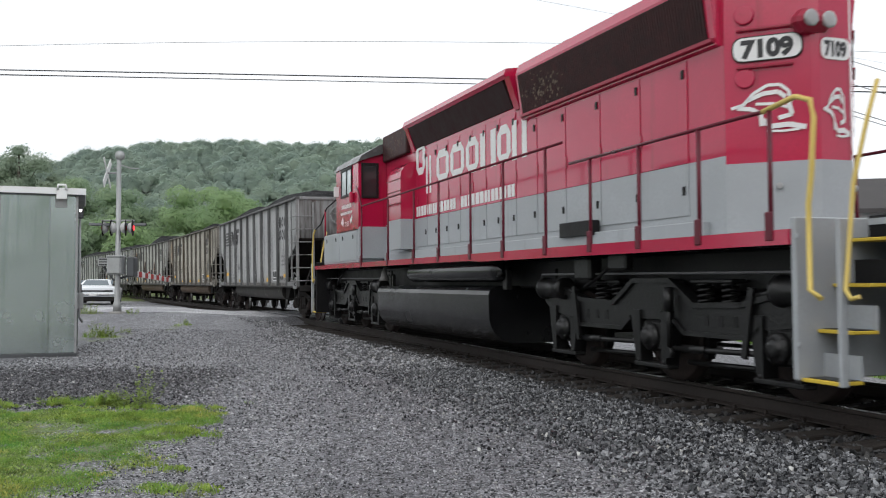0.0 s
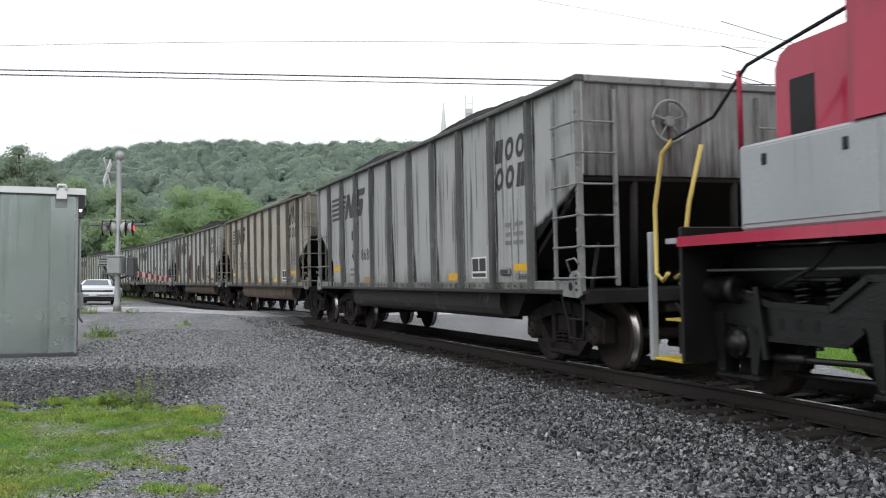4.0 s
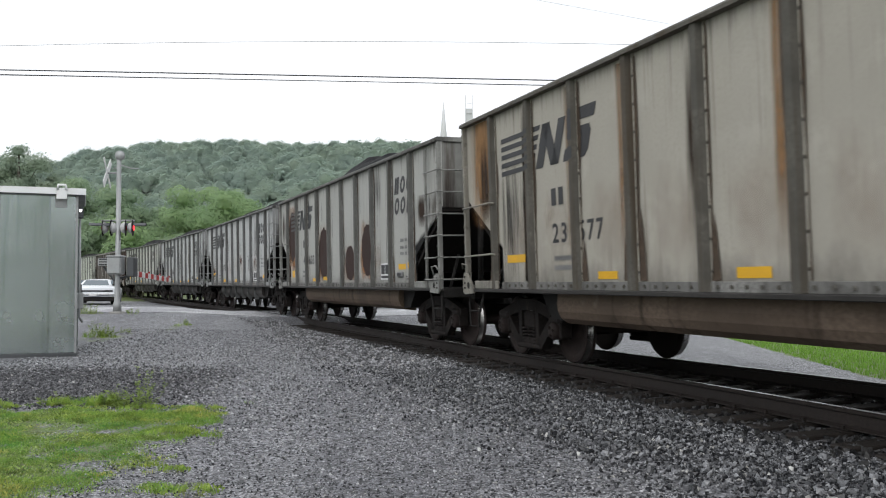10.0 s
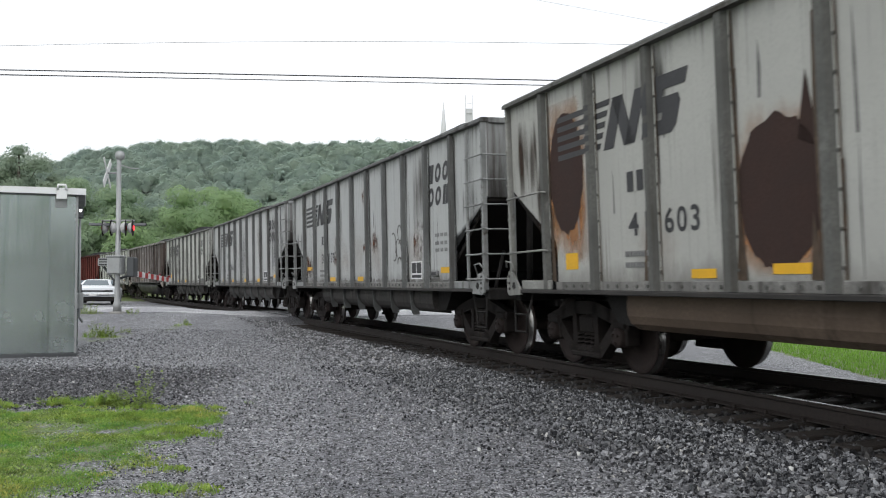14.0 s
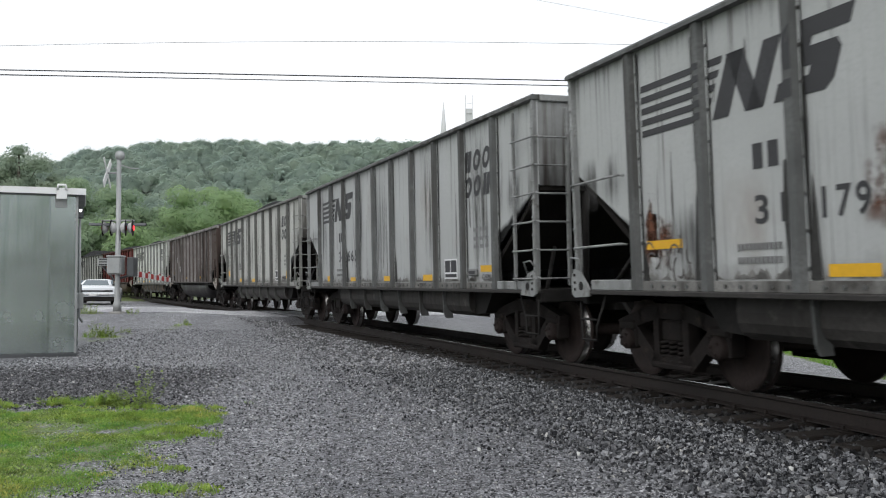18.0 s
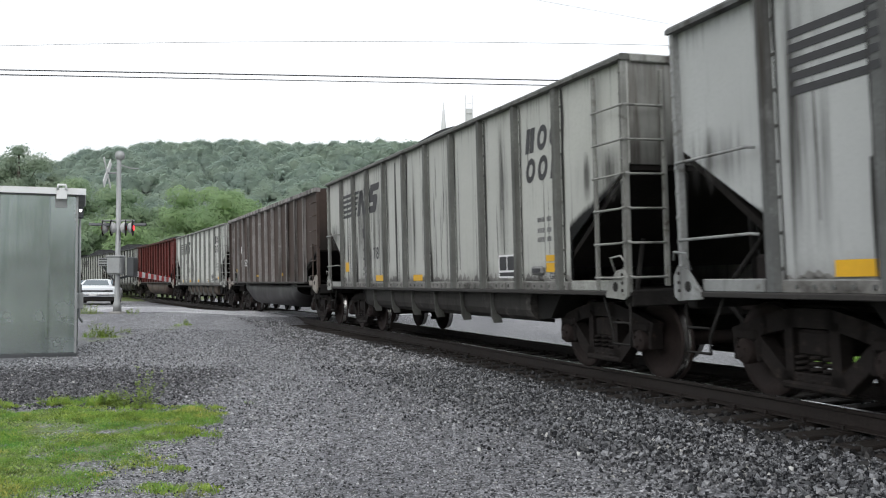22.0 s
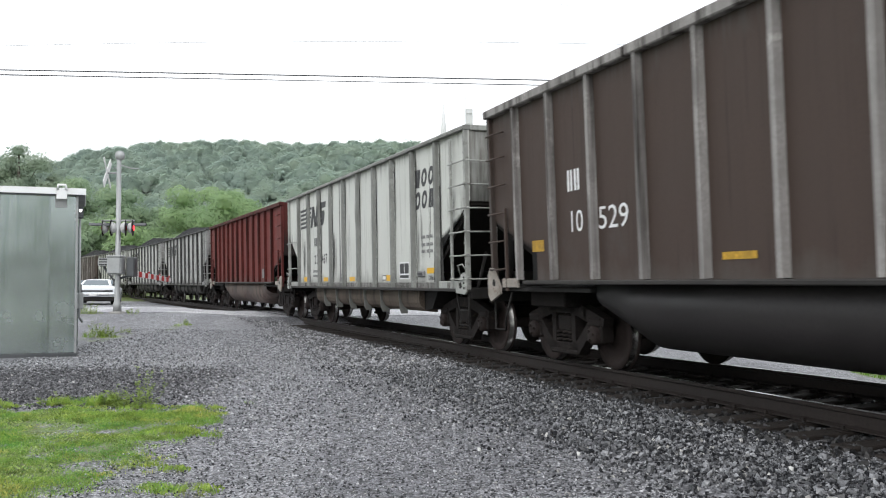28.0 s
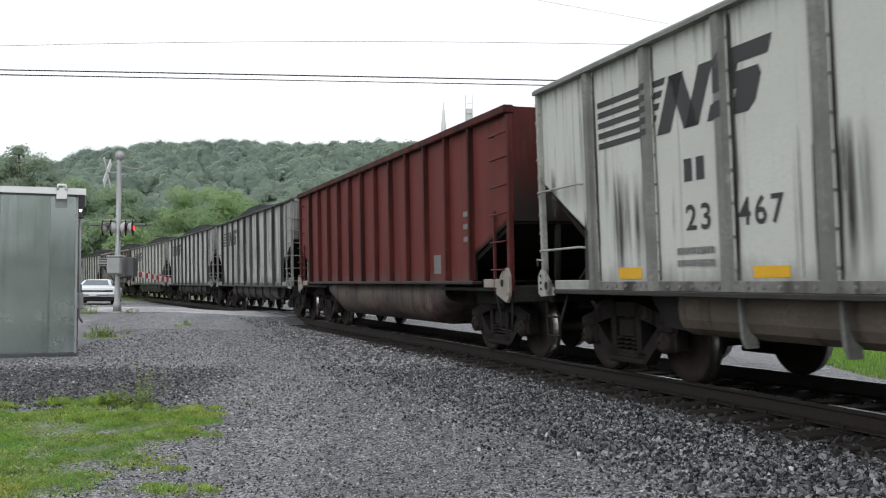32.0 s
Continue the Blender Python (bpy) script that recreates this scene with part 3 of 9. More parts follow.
def lawn_amount(x, y):
    """Where grass grows: a patch by the camera, a strip past the line, and all the far land."""
    x, y = np.asarray(x, float), np.asarray(y, float)
    s, lat = along(x, y)
    near = ease(-x, 2.05 - 0.02 * y, 3.1 - 0.02 * y) * (1 - ease(y, 9.6, 11.3))
    near = np.maximum(near * 0.66, 0.5 * np.exp(-((x + 2.25) ** 2 + (y - 6.5) ** 2) / 0.06))
    behind = ease(x - 0.085 * (y - 16), 6.5, 6.95) * ease(-lat, 3.6, 4.4) * (1 - ease(y + 1.44 * (x - 7.15), 26.2, 27.6)) * ease(y, 2, 6)
    tuft = 0.62 * np.exp(-(((x + 7.6) / 1.2) ** 2 + ((y - 20.5) / 1.6) ** 2)) + 0.55 * np.exp(-(((x + 6.5) / 0.6) ** 2 + ((y - 22.5) / 0.9) ** 2))
    far = np.maximum(ease(np.hypot(x, y), 62, 75), ease(-x, 19, 23))
    return np.clip(np.maximum.reduce([near, behind, tuft, far]), 0, 1)


def damp_amount(x, y):
    """A soaked, darker stretch of the lot behind the grass."""
    return ease(-x, 2.6, 4.2) * ease(y, 9.8, 10.8) * (1 - ease(y, 13.2, 15.2))


M_GROUND = stony("wet_gravel", (0.021, 0.045), (0.016, 0.017, 0.020), (0.62, 0.62, 0.645), 0.45, True)
gx, gy = spread(-14, 18, 0.3, 2600), spread(-4, 46, 0.3, 2600)
ground = part("ground", grid_mesh("ground", gx, gy, ground_z), M_GROUND)
att = ground.data.attributes.new("lawn", "FLOAT", "POINT")
_co = np.zeros(len(ground.data.vertices) * 3)
ground.data.vertices.foreach_get("co", _co)
att.data.foreach_set("value", lawn_amount(_co[0::3], _co[1::3]).astype(np.float32))
att = ground.data.attributes.new("damp", "FLOAT", "POINT")
_x, _y = _co[0::3], _co[1::3]
att.data.foreach_set("value", damp_amount(_x, _y).astype(np.float32))
tagged(ground, "wet grey gravel lot with patches of grass", "ground", kind="structure")

# ballast of the track, a low raised bed along the line
M_BALLAST = stony("coarse_ballast", (0.045, 0.03), (0.040, 0.041, 0.045), (0.42, 0.42, 0.44), 0.45, bump=0.9)


def swept(name, section, s0, s1, step, material, parent=None, label=""):
    """A section of (lat, z) carried along the track."""
    ss = np.arange(s0, s1 + step, step)
    n = len(section)
    vs = [tuple(track(s, a, b)) for s in ss for a, b in section]
    fs = [(i * n + k, i * n + (k + 1) % n, (i + 1) * n + (k + 1) % n, (i + 1) * n + k) for i in range(len(ss) - 1) for k in range(n)]
    fs += [tuple(range(n))[::-1], tuple((len(ss) - 1) * n + k for k in range(n))]
    return part(name, Geo().add(vs, fs), material, parent, label)


ballast = swept("ballast_bed", [(3.2, -0.56), (3.0, -0.40), (2.5, -0.30), (1.7, -0.225), (-1.7, -0.225), (-2.5, -0.30), (-3.0, -0.40), (-3.3, -0.62)], -40, 29.5, 1.5, M_BALLAST)
tagged(ballast, "dark wet crushed-stone ballast bed under the rails", "ballast", kind="structure")
ballast_far = swept("ballast_bed", [(3.2, -0.56), (3.0, -0.40), (2.5, -0.30), (1.7, -0.225), (-1.7, -0.225), (-2.5, -0.30), (-3.0, -0.40), (-3.3, -0.62)], 37.5, 300, 3, M_BALLAST)
tagged(ballast_far, "dark wet crushed-stone ballast beyond the crossing", "ballast", kind="structure")

# rails
RAIL = [(-0.069, -0.172), (0.069, -0.172), (0.069, -0.160), (0.012, -0.142), (0.010, -0.045), (0.035, -0.032), (0.036, -0.008),
        (0.026, 0.0), (-0.026, 0.0), (-0.036, -0.008), (-0.035, -0.032), (-0.010, -0.045), (-0.012, -0.142), (-0.069, -0.160)]
for side in (0.7525, -0.7525):
    rail = swept("rail", [(side + a, b) for a, b in RAIL], -60, 300, 1.5, M_RAIL)
    tagged(rail, "rusty steel rail spiked to dark timber ties", "rail", group="running rails", kind="structure")
    head = swept("rail_head", [(side - 0.024, 0.001), (side + 0.024, 0.001), (side + 0.024, 0.003), (side - 0.024, 0.003)], -60, 300, 1.5, M_RAILTOP, rail, "polished running surface")

# crossing signal road: asphalt across the line
# the wet road's sky sheen is put into a near-white base colour
M_ROAD = stony("sheen_pale_road", (0.012, 0.02), (0.70, 0.70, 0.705), (0.84, 0.84, 0.85), 0.5, bump=0.03)
M_ROAD.node_tree.nodes["Principled BSDF"].inputs["Specular IOR Level"].default_value = 0.12


def sheet(name, outline, lift, material, label, category, steps=14):
    """A thin slab that follows the land inside a four-cornered outline."""
    a, b, c, d = [Vector(q + (0,)) for q in outline]
    top, vs, fs = [], [], []
    for i in range(steps + 1):
        for j in range(steps + 1):
            u, w = i / steps, j / steps
            q = (a * (1 - u) + b * u) * (1 - w) + (d * (1 - u) + c * u) * w
            vs.append((q.x, q.y, float(ground_z(q.x, q.y)) + lift))
    n = steps + 1
    fs = [(i * n + j, (i + 1) * n + j, (i + 1) * n + j + 1, i * n + j + 1) for i in range(steps) for j in range(steps)]
    o = len(vs)
    vs += [(x, y, z - 0.12) for x, y, z in vs]
    rim = [i * n for i in range(n)] + [steps * n + j for j in range(1, n)] + [i * n + steps for i in range(steps - 1, -1, -1)] + [j for j in range(steps - 1, 0, -1)]
    fs += [(rim[i], o + rim[i], o + rim[(i + 1) % len(rim)], rim[(i + 1) % len(rim)]) for i in range(len(rim))]
    return tagged(part(name, Geo().add(vs, fs), material), label, category, kind="structure")


def tpos(s, lat):
    q = track(s, lat)
    return (q.x, q.y)


sheet("road", [tpos(30.3, 1.0), tpos(30.5, 14), tpos(37.5, 14), tpos(36.8, 1.0)], 0.03, M_ROAD, "wet concrete road up to the crossing, sky sheen paled into its colour", "road")
sheet("road", [tpos(30.3, -24), tpos(30.3, -1.0), tpos(36.8, -1.0), tpos(36.8, -24)], 0.03, M_ROAD, "wet concrete road past the rails, sky sheen paled into its colour", "road")
sheet("road", [tpos(37.5, 7.0), tpos(37.5, 14), tpos(75, 14), tpos(75, 7.5)], 0.03, M_ROAD, "wet road beside the line, sky sheen paled into its colour", "road")
sheet("crossing_panel", [tpos(30.3, -0.66), tpos(30.3, 0.66), tpos(36.8, 0.66), tpos(36.8, -0.66)], 0.02, M_ROAD, "asphalt panel between the rails at the crossing", "crossing")


# ---- rolling stock ----
def wheelset_mesh(r, gauge_half=0.7525):
    g = Geo()
    for sg in (1, -1):
        c = (0, 0, 0)
        y = lambda v: sg * v
        prof = [(0.10, y(0.83)), (0.13, y(0.835)), (0.16, y(0.80)), (r * 0.72, y(0.775)), (r * 0.80, y(0.805)), (r * 0.985, y(0.815)),
                (r, y(0.80)), (r + 0.004, y(0.72)), (r + 0.026, y(0.705)), (r + 0.024, y(0.68)), (r * 0.8, y(0.675)), (r * 0.7, y(0.70)), (0.16, y(0.70)), (0.11, y(0.68))]
        g.lathe(prof, "y", c, 36)
    g.lathe([(0.085, -1.02), (0.085, 1.02)], "y", (0, 0, 0), 12)
    for sg in (1, -1):
        g.lathe([(0.115, sg * 0.90), (0.125, sg * 0.95), (0.125, sg * 1.10), (0.10, sg * 1.125), (0.04, sg * 1.13)], "y", (0, 0, 0), 16)
        for k in range(3):
            a = 2 * math.pi * k / 3
            g.lathe([(0.018, sg * 1.125), (0.018, sg * 1.15)], "y", (0.065 * math.cos(a), 0, 0.065 * math.sin(a)), 6)
    return g


def arc(cx, cz, r, a0, a1, n):
    return [(cx + r * math.cos(radians(a0 + (a1 - a0) * i / n)), cz + r * math.sin(radians(a0 + (a1 - a0) * i / n))) for i in range(n + 1)]


def bars(g, pts, half, y0, y1):
    """A chain of flat bars through (x, z) points, from y0 to y1."""
    for (ax, az), (bx, bz) in zip(pts[:-1], pts[1:]):
        d = math.hypot(bx - ax, bz - az) or 1
        nx, nz = -(bz - az) / d * half, (bx - ax) / d * half
        ex, ez = (bx - ax) / d * half * 0.5, (bz - az) / d * half * 0.5
        g.prism([(ax - ex + nx, az - ez + nz), (ax - ex - nx, az - ez - nz), (bx + ex - nx, bz + ez - nz), (bx + ex + nx, bz + ez + nz)], "y", y0, y1)


def freight_truck(parent, x):
    """A two-axle freight truck with cast side frames and coil springs."""
    bol = Geo().box(-0.20, 0.20, -1.05, 1.05, 0.46, 0.70, 0.03).box(-0.32, 0.32, -0.32, 0.32, 0.66, 0.80, 0.03)
    truck = part("truck", bol, M_TRUCKGREY, parent, "grimy two-axle freight truck", m=Matrix.Translation((x, 0, 0)))
    for sg in (1, -1):
        y0, y1 = sg * 0.92, sg * 1.06
        g = Geo()
        bars(g, [(-1.06, 0.60), (-0.62, 0.72), (-0.25, 0.80), (0.25, 0.80), (0.62, 0.72), (1.06, 0.60)], 0.085, y0, y1)
        bars(g, [(-0.80, 0.60), (-0.36, 0.24), (0.36, 0.24), (0.80, 0.60)], 0.078, y0, y1)
        bars(g, [(-0.29, 0.26), (-0.29, 0.76)], 0.055, y0, y1)
        bars(g, [(0.29, 0.26), (0.29, 0.76)], 0.055, y0, y1)
        g.box(-0.40, 0.40, sg * 0.88, sg * 1.08, 0.16, 0.23, 0.02)
        for q in (-0.889, 0.889):
            g.box(q - 0.17, q + 0.17, sg * 0.90, sg * 1.09, 0.555, 0.68, 0.03)
            g.box(q - 0.20, q - 0.145, sg * 0.90, sg * 1.08, 0.36, 0.58, 0.015).box(q + 0.145, q + 0.20, sg * 0.90, sg * 1.08, 0.36, 0.58, 0.015)
        part("side_frame", g, M_TRUCKGREY, truck)
        for q in (-0.17, 0.0, 0.17):
            g = Geo().tube([(q + 0.065 * math.cos(a), sg * 0.99 + 0.065 * math.sin(a), 0.235 + 0.232 * a / (2 * math.pi * 4.5)) for a in np.linspace(0, 2 * math.pi * 4.5, 46)], 0.02, 5)
            part("coil_spring", g, M_TRUCKGREY, truck)
    axle = WHEEL_MESH
    for q in (-0.889, 0.889):
        part("wheelset", axle, M_WHEEL, truck, m=Matrix.Translation((q, 0, 0.457)))
    return truck


WHEEL_MESH = wheelset_mesh(0.457).data("wheelset")
WHEEL_MESH.materials.append(M_WHEEL)
WHEEL_MESH.materials.append(M_TREAD)
_n = 13 * 36 + 2
for _w in (0, 1):
    for _i in range(6 * 36, 7 * 36):
        WHEEL_MESH.polygons[_w * _n + _i].material_index = 1

HALF, TOP, SILL = 7.05, 3.64, 1.02
POSTS = [-5.67 + 1.261 * i for i in range(10)]


def rivets(g, pts, y, r=0.018, out=1):
    for x, z in pts:
        g.prism([(x + r * math.cos(k * math.pi / 3), z + r * math.sin(k * math.pi / 3)) for k in range(6)], "y", y, y + out * 0.012)


def coupler(parent, x, sg):
    g = Geo().box(min(x, x + sg * 0.35), max(x, x + sg * 0.35), -0.08, 0.08, 0.78, 0.94, 0.02)
    g.box(min(x + sg * 0.31, x + sg * 0.50), max(x + sg * 0.31, x + sg * 0.50), -0.17, 0.15, 0.72, 0.98, 0.05)
    part("coupler", g, M_TRUCKGREY, parent)
    g = Geo().tube([(x + sg * 0.12, 0.32, 0.86), (x + sg * 0.3, 0.30, 0.70), (x + sg * 0.38, 0.26, 0.42), (x + sg * 0.48, 0.2, 0.38)], 0.028, 6)
    part("brake_hose", g, M_BLACK, parent)


def two_tone(ob, where):
    """Give the faces whose middle suits a second material slot."""
    ob.data.materials.append(M_GREY)
    ob.material_slots[1].link = "OBJECT"
    for p in ob.data.polygons:
        p.material_index = int(where(p.center))


def top_gondola(posts=POSTS):
    """A ribbed high-side coal car with open slope-sheet ends."""
    car = empty("coal_car")
    W = 1.50
    for sg in (1, -1):
        pts = [(-HALF, TOP), (-HALF, 2.46), (-5.7, 1.66), (-5.7, SILL + 0.08), (5.7, SILL + 0.08), (5.7, 1.66), (HALF, 2.46), (HALF, TOP)]
        part("side_sheet", Geo().prism(pts, "y", sg * (W - 0.02), sg * W), M_GREY, car)
        for x in posts:
            hat = [(-0.112, 0), (-0.112, 0.012), (-0.078, 0.012), (-0.048, 0.075), (0.048, 0.075), (0.078, 0.012), (0.112, 0.012), (0.112, 0)]
            g = Geo().prism([(x + q, sg * (W + k)) for q, k in hat], "z", SILL + 0.035, TOP - 0.04)
            post = part("side_post", g, M_GREY, car)
            two_tone(post, lambda q: abs(q[1]) < W + 0.02)
            if sg > 0:
                g = Geo()
                rivets(g, [(x - 0.096, z) for z in np.arange(1.25, 3.45, 0.3)], W + 0.012, 0.016)
                rivets(g, [(x + 0.096, z) for z in np.arange(1.25, 3.45, 0.3)], W + 0.012, 0.016)
                part("rivets", g, M_TRUCKGREY, post)["kind"] = "stuff"
        g = Geo().prism([(sg * (W - 0.04), TOP - 0.05), (sg * (W + 0.10), TOP - 0.05), (sg * (W + 0.10), TOP - 0.01), (sg * (W + 0.07), TOP + 0.02), (sg * (W - 0.04), TOP + 0.02)], "x", -HALF - 0.02, HALF + 0.02)
        part("top_chord", g, M_GREY, car)
        g = Geo().box(-HALF, HALF, sg * (W - 0.06) if sg > 0 else sg * (W + 0.09), sg * (W + 0.09) if sg > 0 else sg * (W - 0.06), SILL - 0.02, SILL + 0.03, 0.008)
        part("side_sill", g, M_SILLDIRT, car, "dark soiled sill ledge")
        strip = part("sill_strip", Geo().box(-5.7, 5.7, min(sg * (W + 0.0), sg * (W + 0.016)), max(sg * (W + 0.0), sg * (W + 0.016)), SILL + 0.03, SILL + 0.13, 0.004), M_SILLSTRIP, car)
        if sg > 0:
            g = Geo()
            rivets(g, [(x, SILL + 0.08) for x in np.arange(-5.5, 5.6, 0.21)], W + 0.016, 0.022)
            part("rivets", g, M_TRUCKGREY, strip)["kind"] = "stuff"
        g = Geo().prism([(sg * 1.0, SILL - 0.02), (sg * 1.36, SILL - 0.02), (sg * 1.375, 0.86), (sg * 1.365, 0.76), (sg * 1.32, 0.67), (sg * 1.22, 0.60), (sg * 1.0, 0.575)], "x", -4.22, 4.22)
        for x in posts[2:8]:
            part("belly_gusset", Geo().prism([(sg * 1.30, SILL - 0.03), (sg * 1.43, SILL - 0.03), (sg * 1.41, 0.62), (sg * 1.37, 0.53), (sg * 1.24, 0.53)], "x", x - 0.018, x + 0.018), M_BELLY, car)
        part("belly_sill", g, M_BELLY, car, "grimy fish-belly sill under the body")
    for sg in (1, -1):
        e = sg * HALF
        part("end_sheet", Geo().box(min(e - sg * 0.03, e), max(e - sg * 0.03, e), -W + 0.02, W - 0.02, 2.44, TOP, 0.004), M_GREY, car)
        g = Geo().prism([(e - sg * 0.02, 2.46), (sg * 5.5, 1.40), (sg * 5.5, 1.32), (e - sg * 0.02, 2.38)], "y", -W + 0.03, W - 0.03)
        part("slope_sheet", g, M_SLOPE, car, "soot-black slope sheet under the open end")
        for q in (1, -1):
            g = Geo().box(min(e, e - sg * 0.062), max(e, e - sg * 0.062), min(q * (W - 0.01), q * (W + 0.07)), max(q * (W - 0.01), q * (W + 0.07)), SILL, TOP - 0.04, 0.008)
            if q > 0:
                rivets(g, [(e - sg * 0.031, z) for z in np.arange(1.3, 3.5, 0.24)], W + 0.07, 0.020)
            part("corner_post", g, M_GREY, car)
            g = Geo().prism([(e - sg * 0.40, SILL - 0.04), (e - sg * 0.38, SILL + 0.04), (e - sg * 0.16, SILL + 0.26), (e - sg * 0.03, SILL + 0.28), (e + sg * 0.05, SILL + 0.18), (e + sg * 0.05, SILL - 0.02), (e - sg * 0.02, SILL - 0.06)], "y", q * (W + 0.07), q * (W + 0.10))
            br = part("corner_bracket", g, M_GREY, car, "pale steel push-pole bracket")
            # the hole's inner shade is a black disc on the uncut bracket
            part("bracket_hole", Geo().lathe([(0.055, q * (W + 0.1005)), (0.05, q * (W + 0.104))], "y", (e - sg * 0.19, 0, SILL + 0.08), 12), M_BLACK, br)
            for bz in (0.04, 0.12, 0.21):
                part("bolt", Geo().lathe([(0.02, q * (W + 0.10)), (0.016, q * (W + 0.112))], "y", (e - sg * 0.04, 0, SILL + bz), 6), M_TRUCKGREY, br)
            lo, hi = sorted((e - sg * 0.38, sg * 5.78))
            part("deck_edge", Geo().box(lo, hi, *sorted((q * (W + 0.02), q * (W + 0.065))), SILL + 0.03, SILL + 0.15, 0.01), M_GREY, car, "pale steel edge of the end deck")
            part("corner_grab", Geo().tube([(e - sg * 0.22, q * (W + 0.08), SILL + 0.24), (e - sg * 0.22, q * (W + 0.13), SILL + 0.40), (e - sg * 0.02, q * (W + 0.13), SILL + 0.42), (e + sg * 0.04, q * (W + 0.10), SILL + 0.34)], 0.013, 6), M_GREY, car)
            g = Geo().tube([(e - sg * 0.62, q * 1.50, SILL - 0.02), (e - sg * 0.40, q * 1.52, 0.62), (e - sg * 0.40, q * 1.52, 0.46), (e - sg * 0.03, q * 1.52, 0.46), (e - sg * 0.03, q * 1.52, SILL - 0.1)], 0.016, 6)
            g.tube([(e - sg * 0.40, q * 1.52, 0.70), (e - sg * 0.03, q * 1.52, 0.70)], 0.014, 6)
            part("sill_step", g, M_BLACK, car)
        part("end_chord", Geo().box(min(e - sg * 0.05, e + sg * 0.04), max(e - sg * 0.05, e + sg * 0.04), -W + 0.04, W - 0.04, TOP - 0.07, TOP + 0.02, 0.012), M_GREY, car)
        g = Geo().box(min(e, e - sg * 0.16), max(e, e - sg * 0.16), -W, W, SILL - 0.14, SILL + 0.04, 0.015)
        part("end_sill", g, M_BLACK, car)
        for q in (1, -1):
            part("deck_brace", Geo().tube([(e - sg * 0.30, q * 1.25, SILL + 0.03), (e - sg * 0.62, q * 0.95, SILL + 0.62)], 0.03, 5), M_BLACK, car)
        g = Geo().box(min(e - sg * 0.1, sg * 5.4), max(e - sg * 0.1, sg * 5.4), -W, W, SILL - 0.0, SILL + 0.03)
        part("end_deck", g, M_BLACK, car)
        for q in (-0.75, 0.75):
            part("end_strut", Geo().tube([(e - sg * 0.12, q, SILL), (e - sg * 0.06, q, 2.44)], 0.05, 4), M_BLACK, car)
        coupler(car, e, sg)
    for q in (1, -1):
        zs = [1.22 + 0.376 * i for i in range(6)]
        y = q * (W + 0.07)
        for z in zs:
            pts = [(-6.44, y, z), (-6.47, y + q * 0.05, z - 0.02), (-7.01, y + q * 0.05, z - 0.02), (-7.07, y, z)]
            part("ladder_rung", Geo().tube(pts, 0.014, 6), M_GREY, car)
            pts = [(-7.08, y - q * 0.02, z), (-7.14, y - q * 0.04, z - 0.02), (-7.14, y - q * 0.46, z - 0.02), (-7.07, y - q * 0.48, z)]
            part("ladder_rung", Geo().tube(pts, 0.014, 6), M_GREY, car)
        part("ladder_stile", Geo().box(-6.47, -6.42, y - 0.02, y + 0.02, 1.05, TOP - 0.13, 0.005), M_GREY, car)
        part("ladder_stile", Geo().box(-7.11, -7.06, y - q * 0.50 - 0.025, y - q * 0.50 + 0.025, 1.1, TOP - 0.15, 0.005), M_GREY, car)
        for z in (1.55, 2.30):
            part("grab_iron", Geo().tube([(HALF - 0.05, y, z), (HALF - 0.1, y + q * 0.05, z), (5.85, y + q * 0.05, z + 0.01), (5.8, y, z)], 0.015, 6), M_GREY, car)
    # centre sill, cross bearers and the dark hopper ends
    part("centre_sill", Geo().box(-7.0, 7.0, -0.33, 0.33, 0.74, SILL - 0.02, 0.02), M_BLACK, car, "black centre sill under the floor")
    part("floor_plate", Geo().box(-5.6, 5.6, -1.27, 1.27, SILL - 0.03, SILL + 0.02), M_BLACK, car)
    for sg in (1, -1):
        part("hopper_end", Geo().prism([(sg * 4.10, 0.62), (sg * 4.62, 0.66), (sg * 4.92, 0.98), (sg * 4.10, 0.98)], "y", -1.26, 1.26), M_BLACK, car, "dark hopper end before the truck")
        part("brake_pipe", Geo().tube([(-6.9, sg * 0.62, 0.90), (-4.6, sg * 0.70, 0.86), (4.6, sg * 0.70, 0.84), (6.9, sg * 0.62, 0.90)], 0.022, 6), M_TRUCKGREY, car)
    # brake gear in the open end
    g = Geo().lathe([(0.20, 0), (0.24, 0.04), (0.24, 0.30), (0.18, 0.38)], "y", (6.35, 0.55, 1.40), 14).lathe([(0.17, 0), (0.17, 0.75)], "x", (5.75, 0.15, 1.30), 12)
    g.box(6.0, 6.3, 0.95, 1.25, 1.05, 1.38, 0.03)
    part("brake_gear", g, M_TRUCKGREY, car, "dusty grey brake cylinder and valve")
    g = Geo().tube([(-7.15, 0.30 + 0.26 * math.cos(math.pi / 10 * i), 3.12 + 0.26 * math.sin(math.pi / 10 * i)) for i in range(21)], 0.022, 6)
    for k in range(5):
        q = 2 * math.pi / 5 * k + 0.3
        g.tube([(-7.12, 0.30, 3.12), (-7.14, 0.30 + 0.25 * math.cos(q), 3.12 + 0.25 * math.sin(q))], 0.016, 5)
    g.lathe([(0.06, -7.16), (0.07, -7.14), (0.07, -7.05)], "x", (0, 0.30, 3.12), 12)
    part("brake_wheel", g, M_TRUCKGREY, car)
    for x in (-5.63, 5.83):
        freight_truck(car, x)
    return car


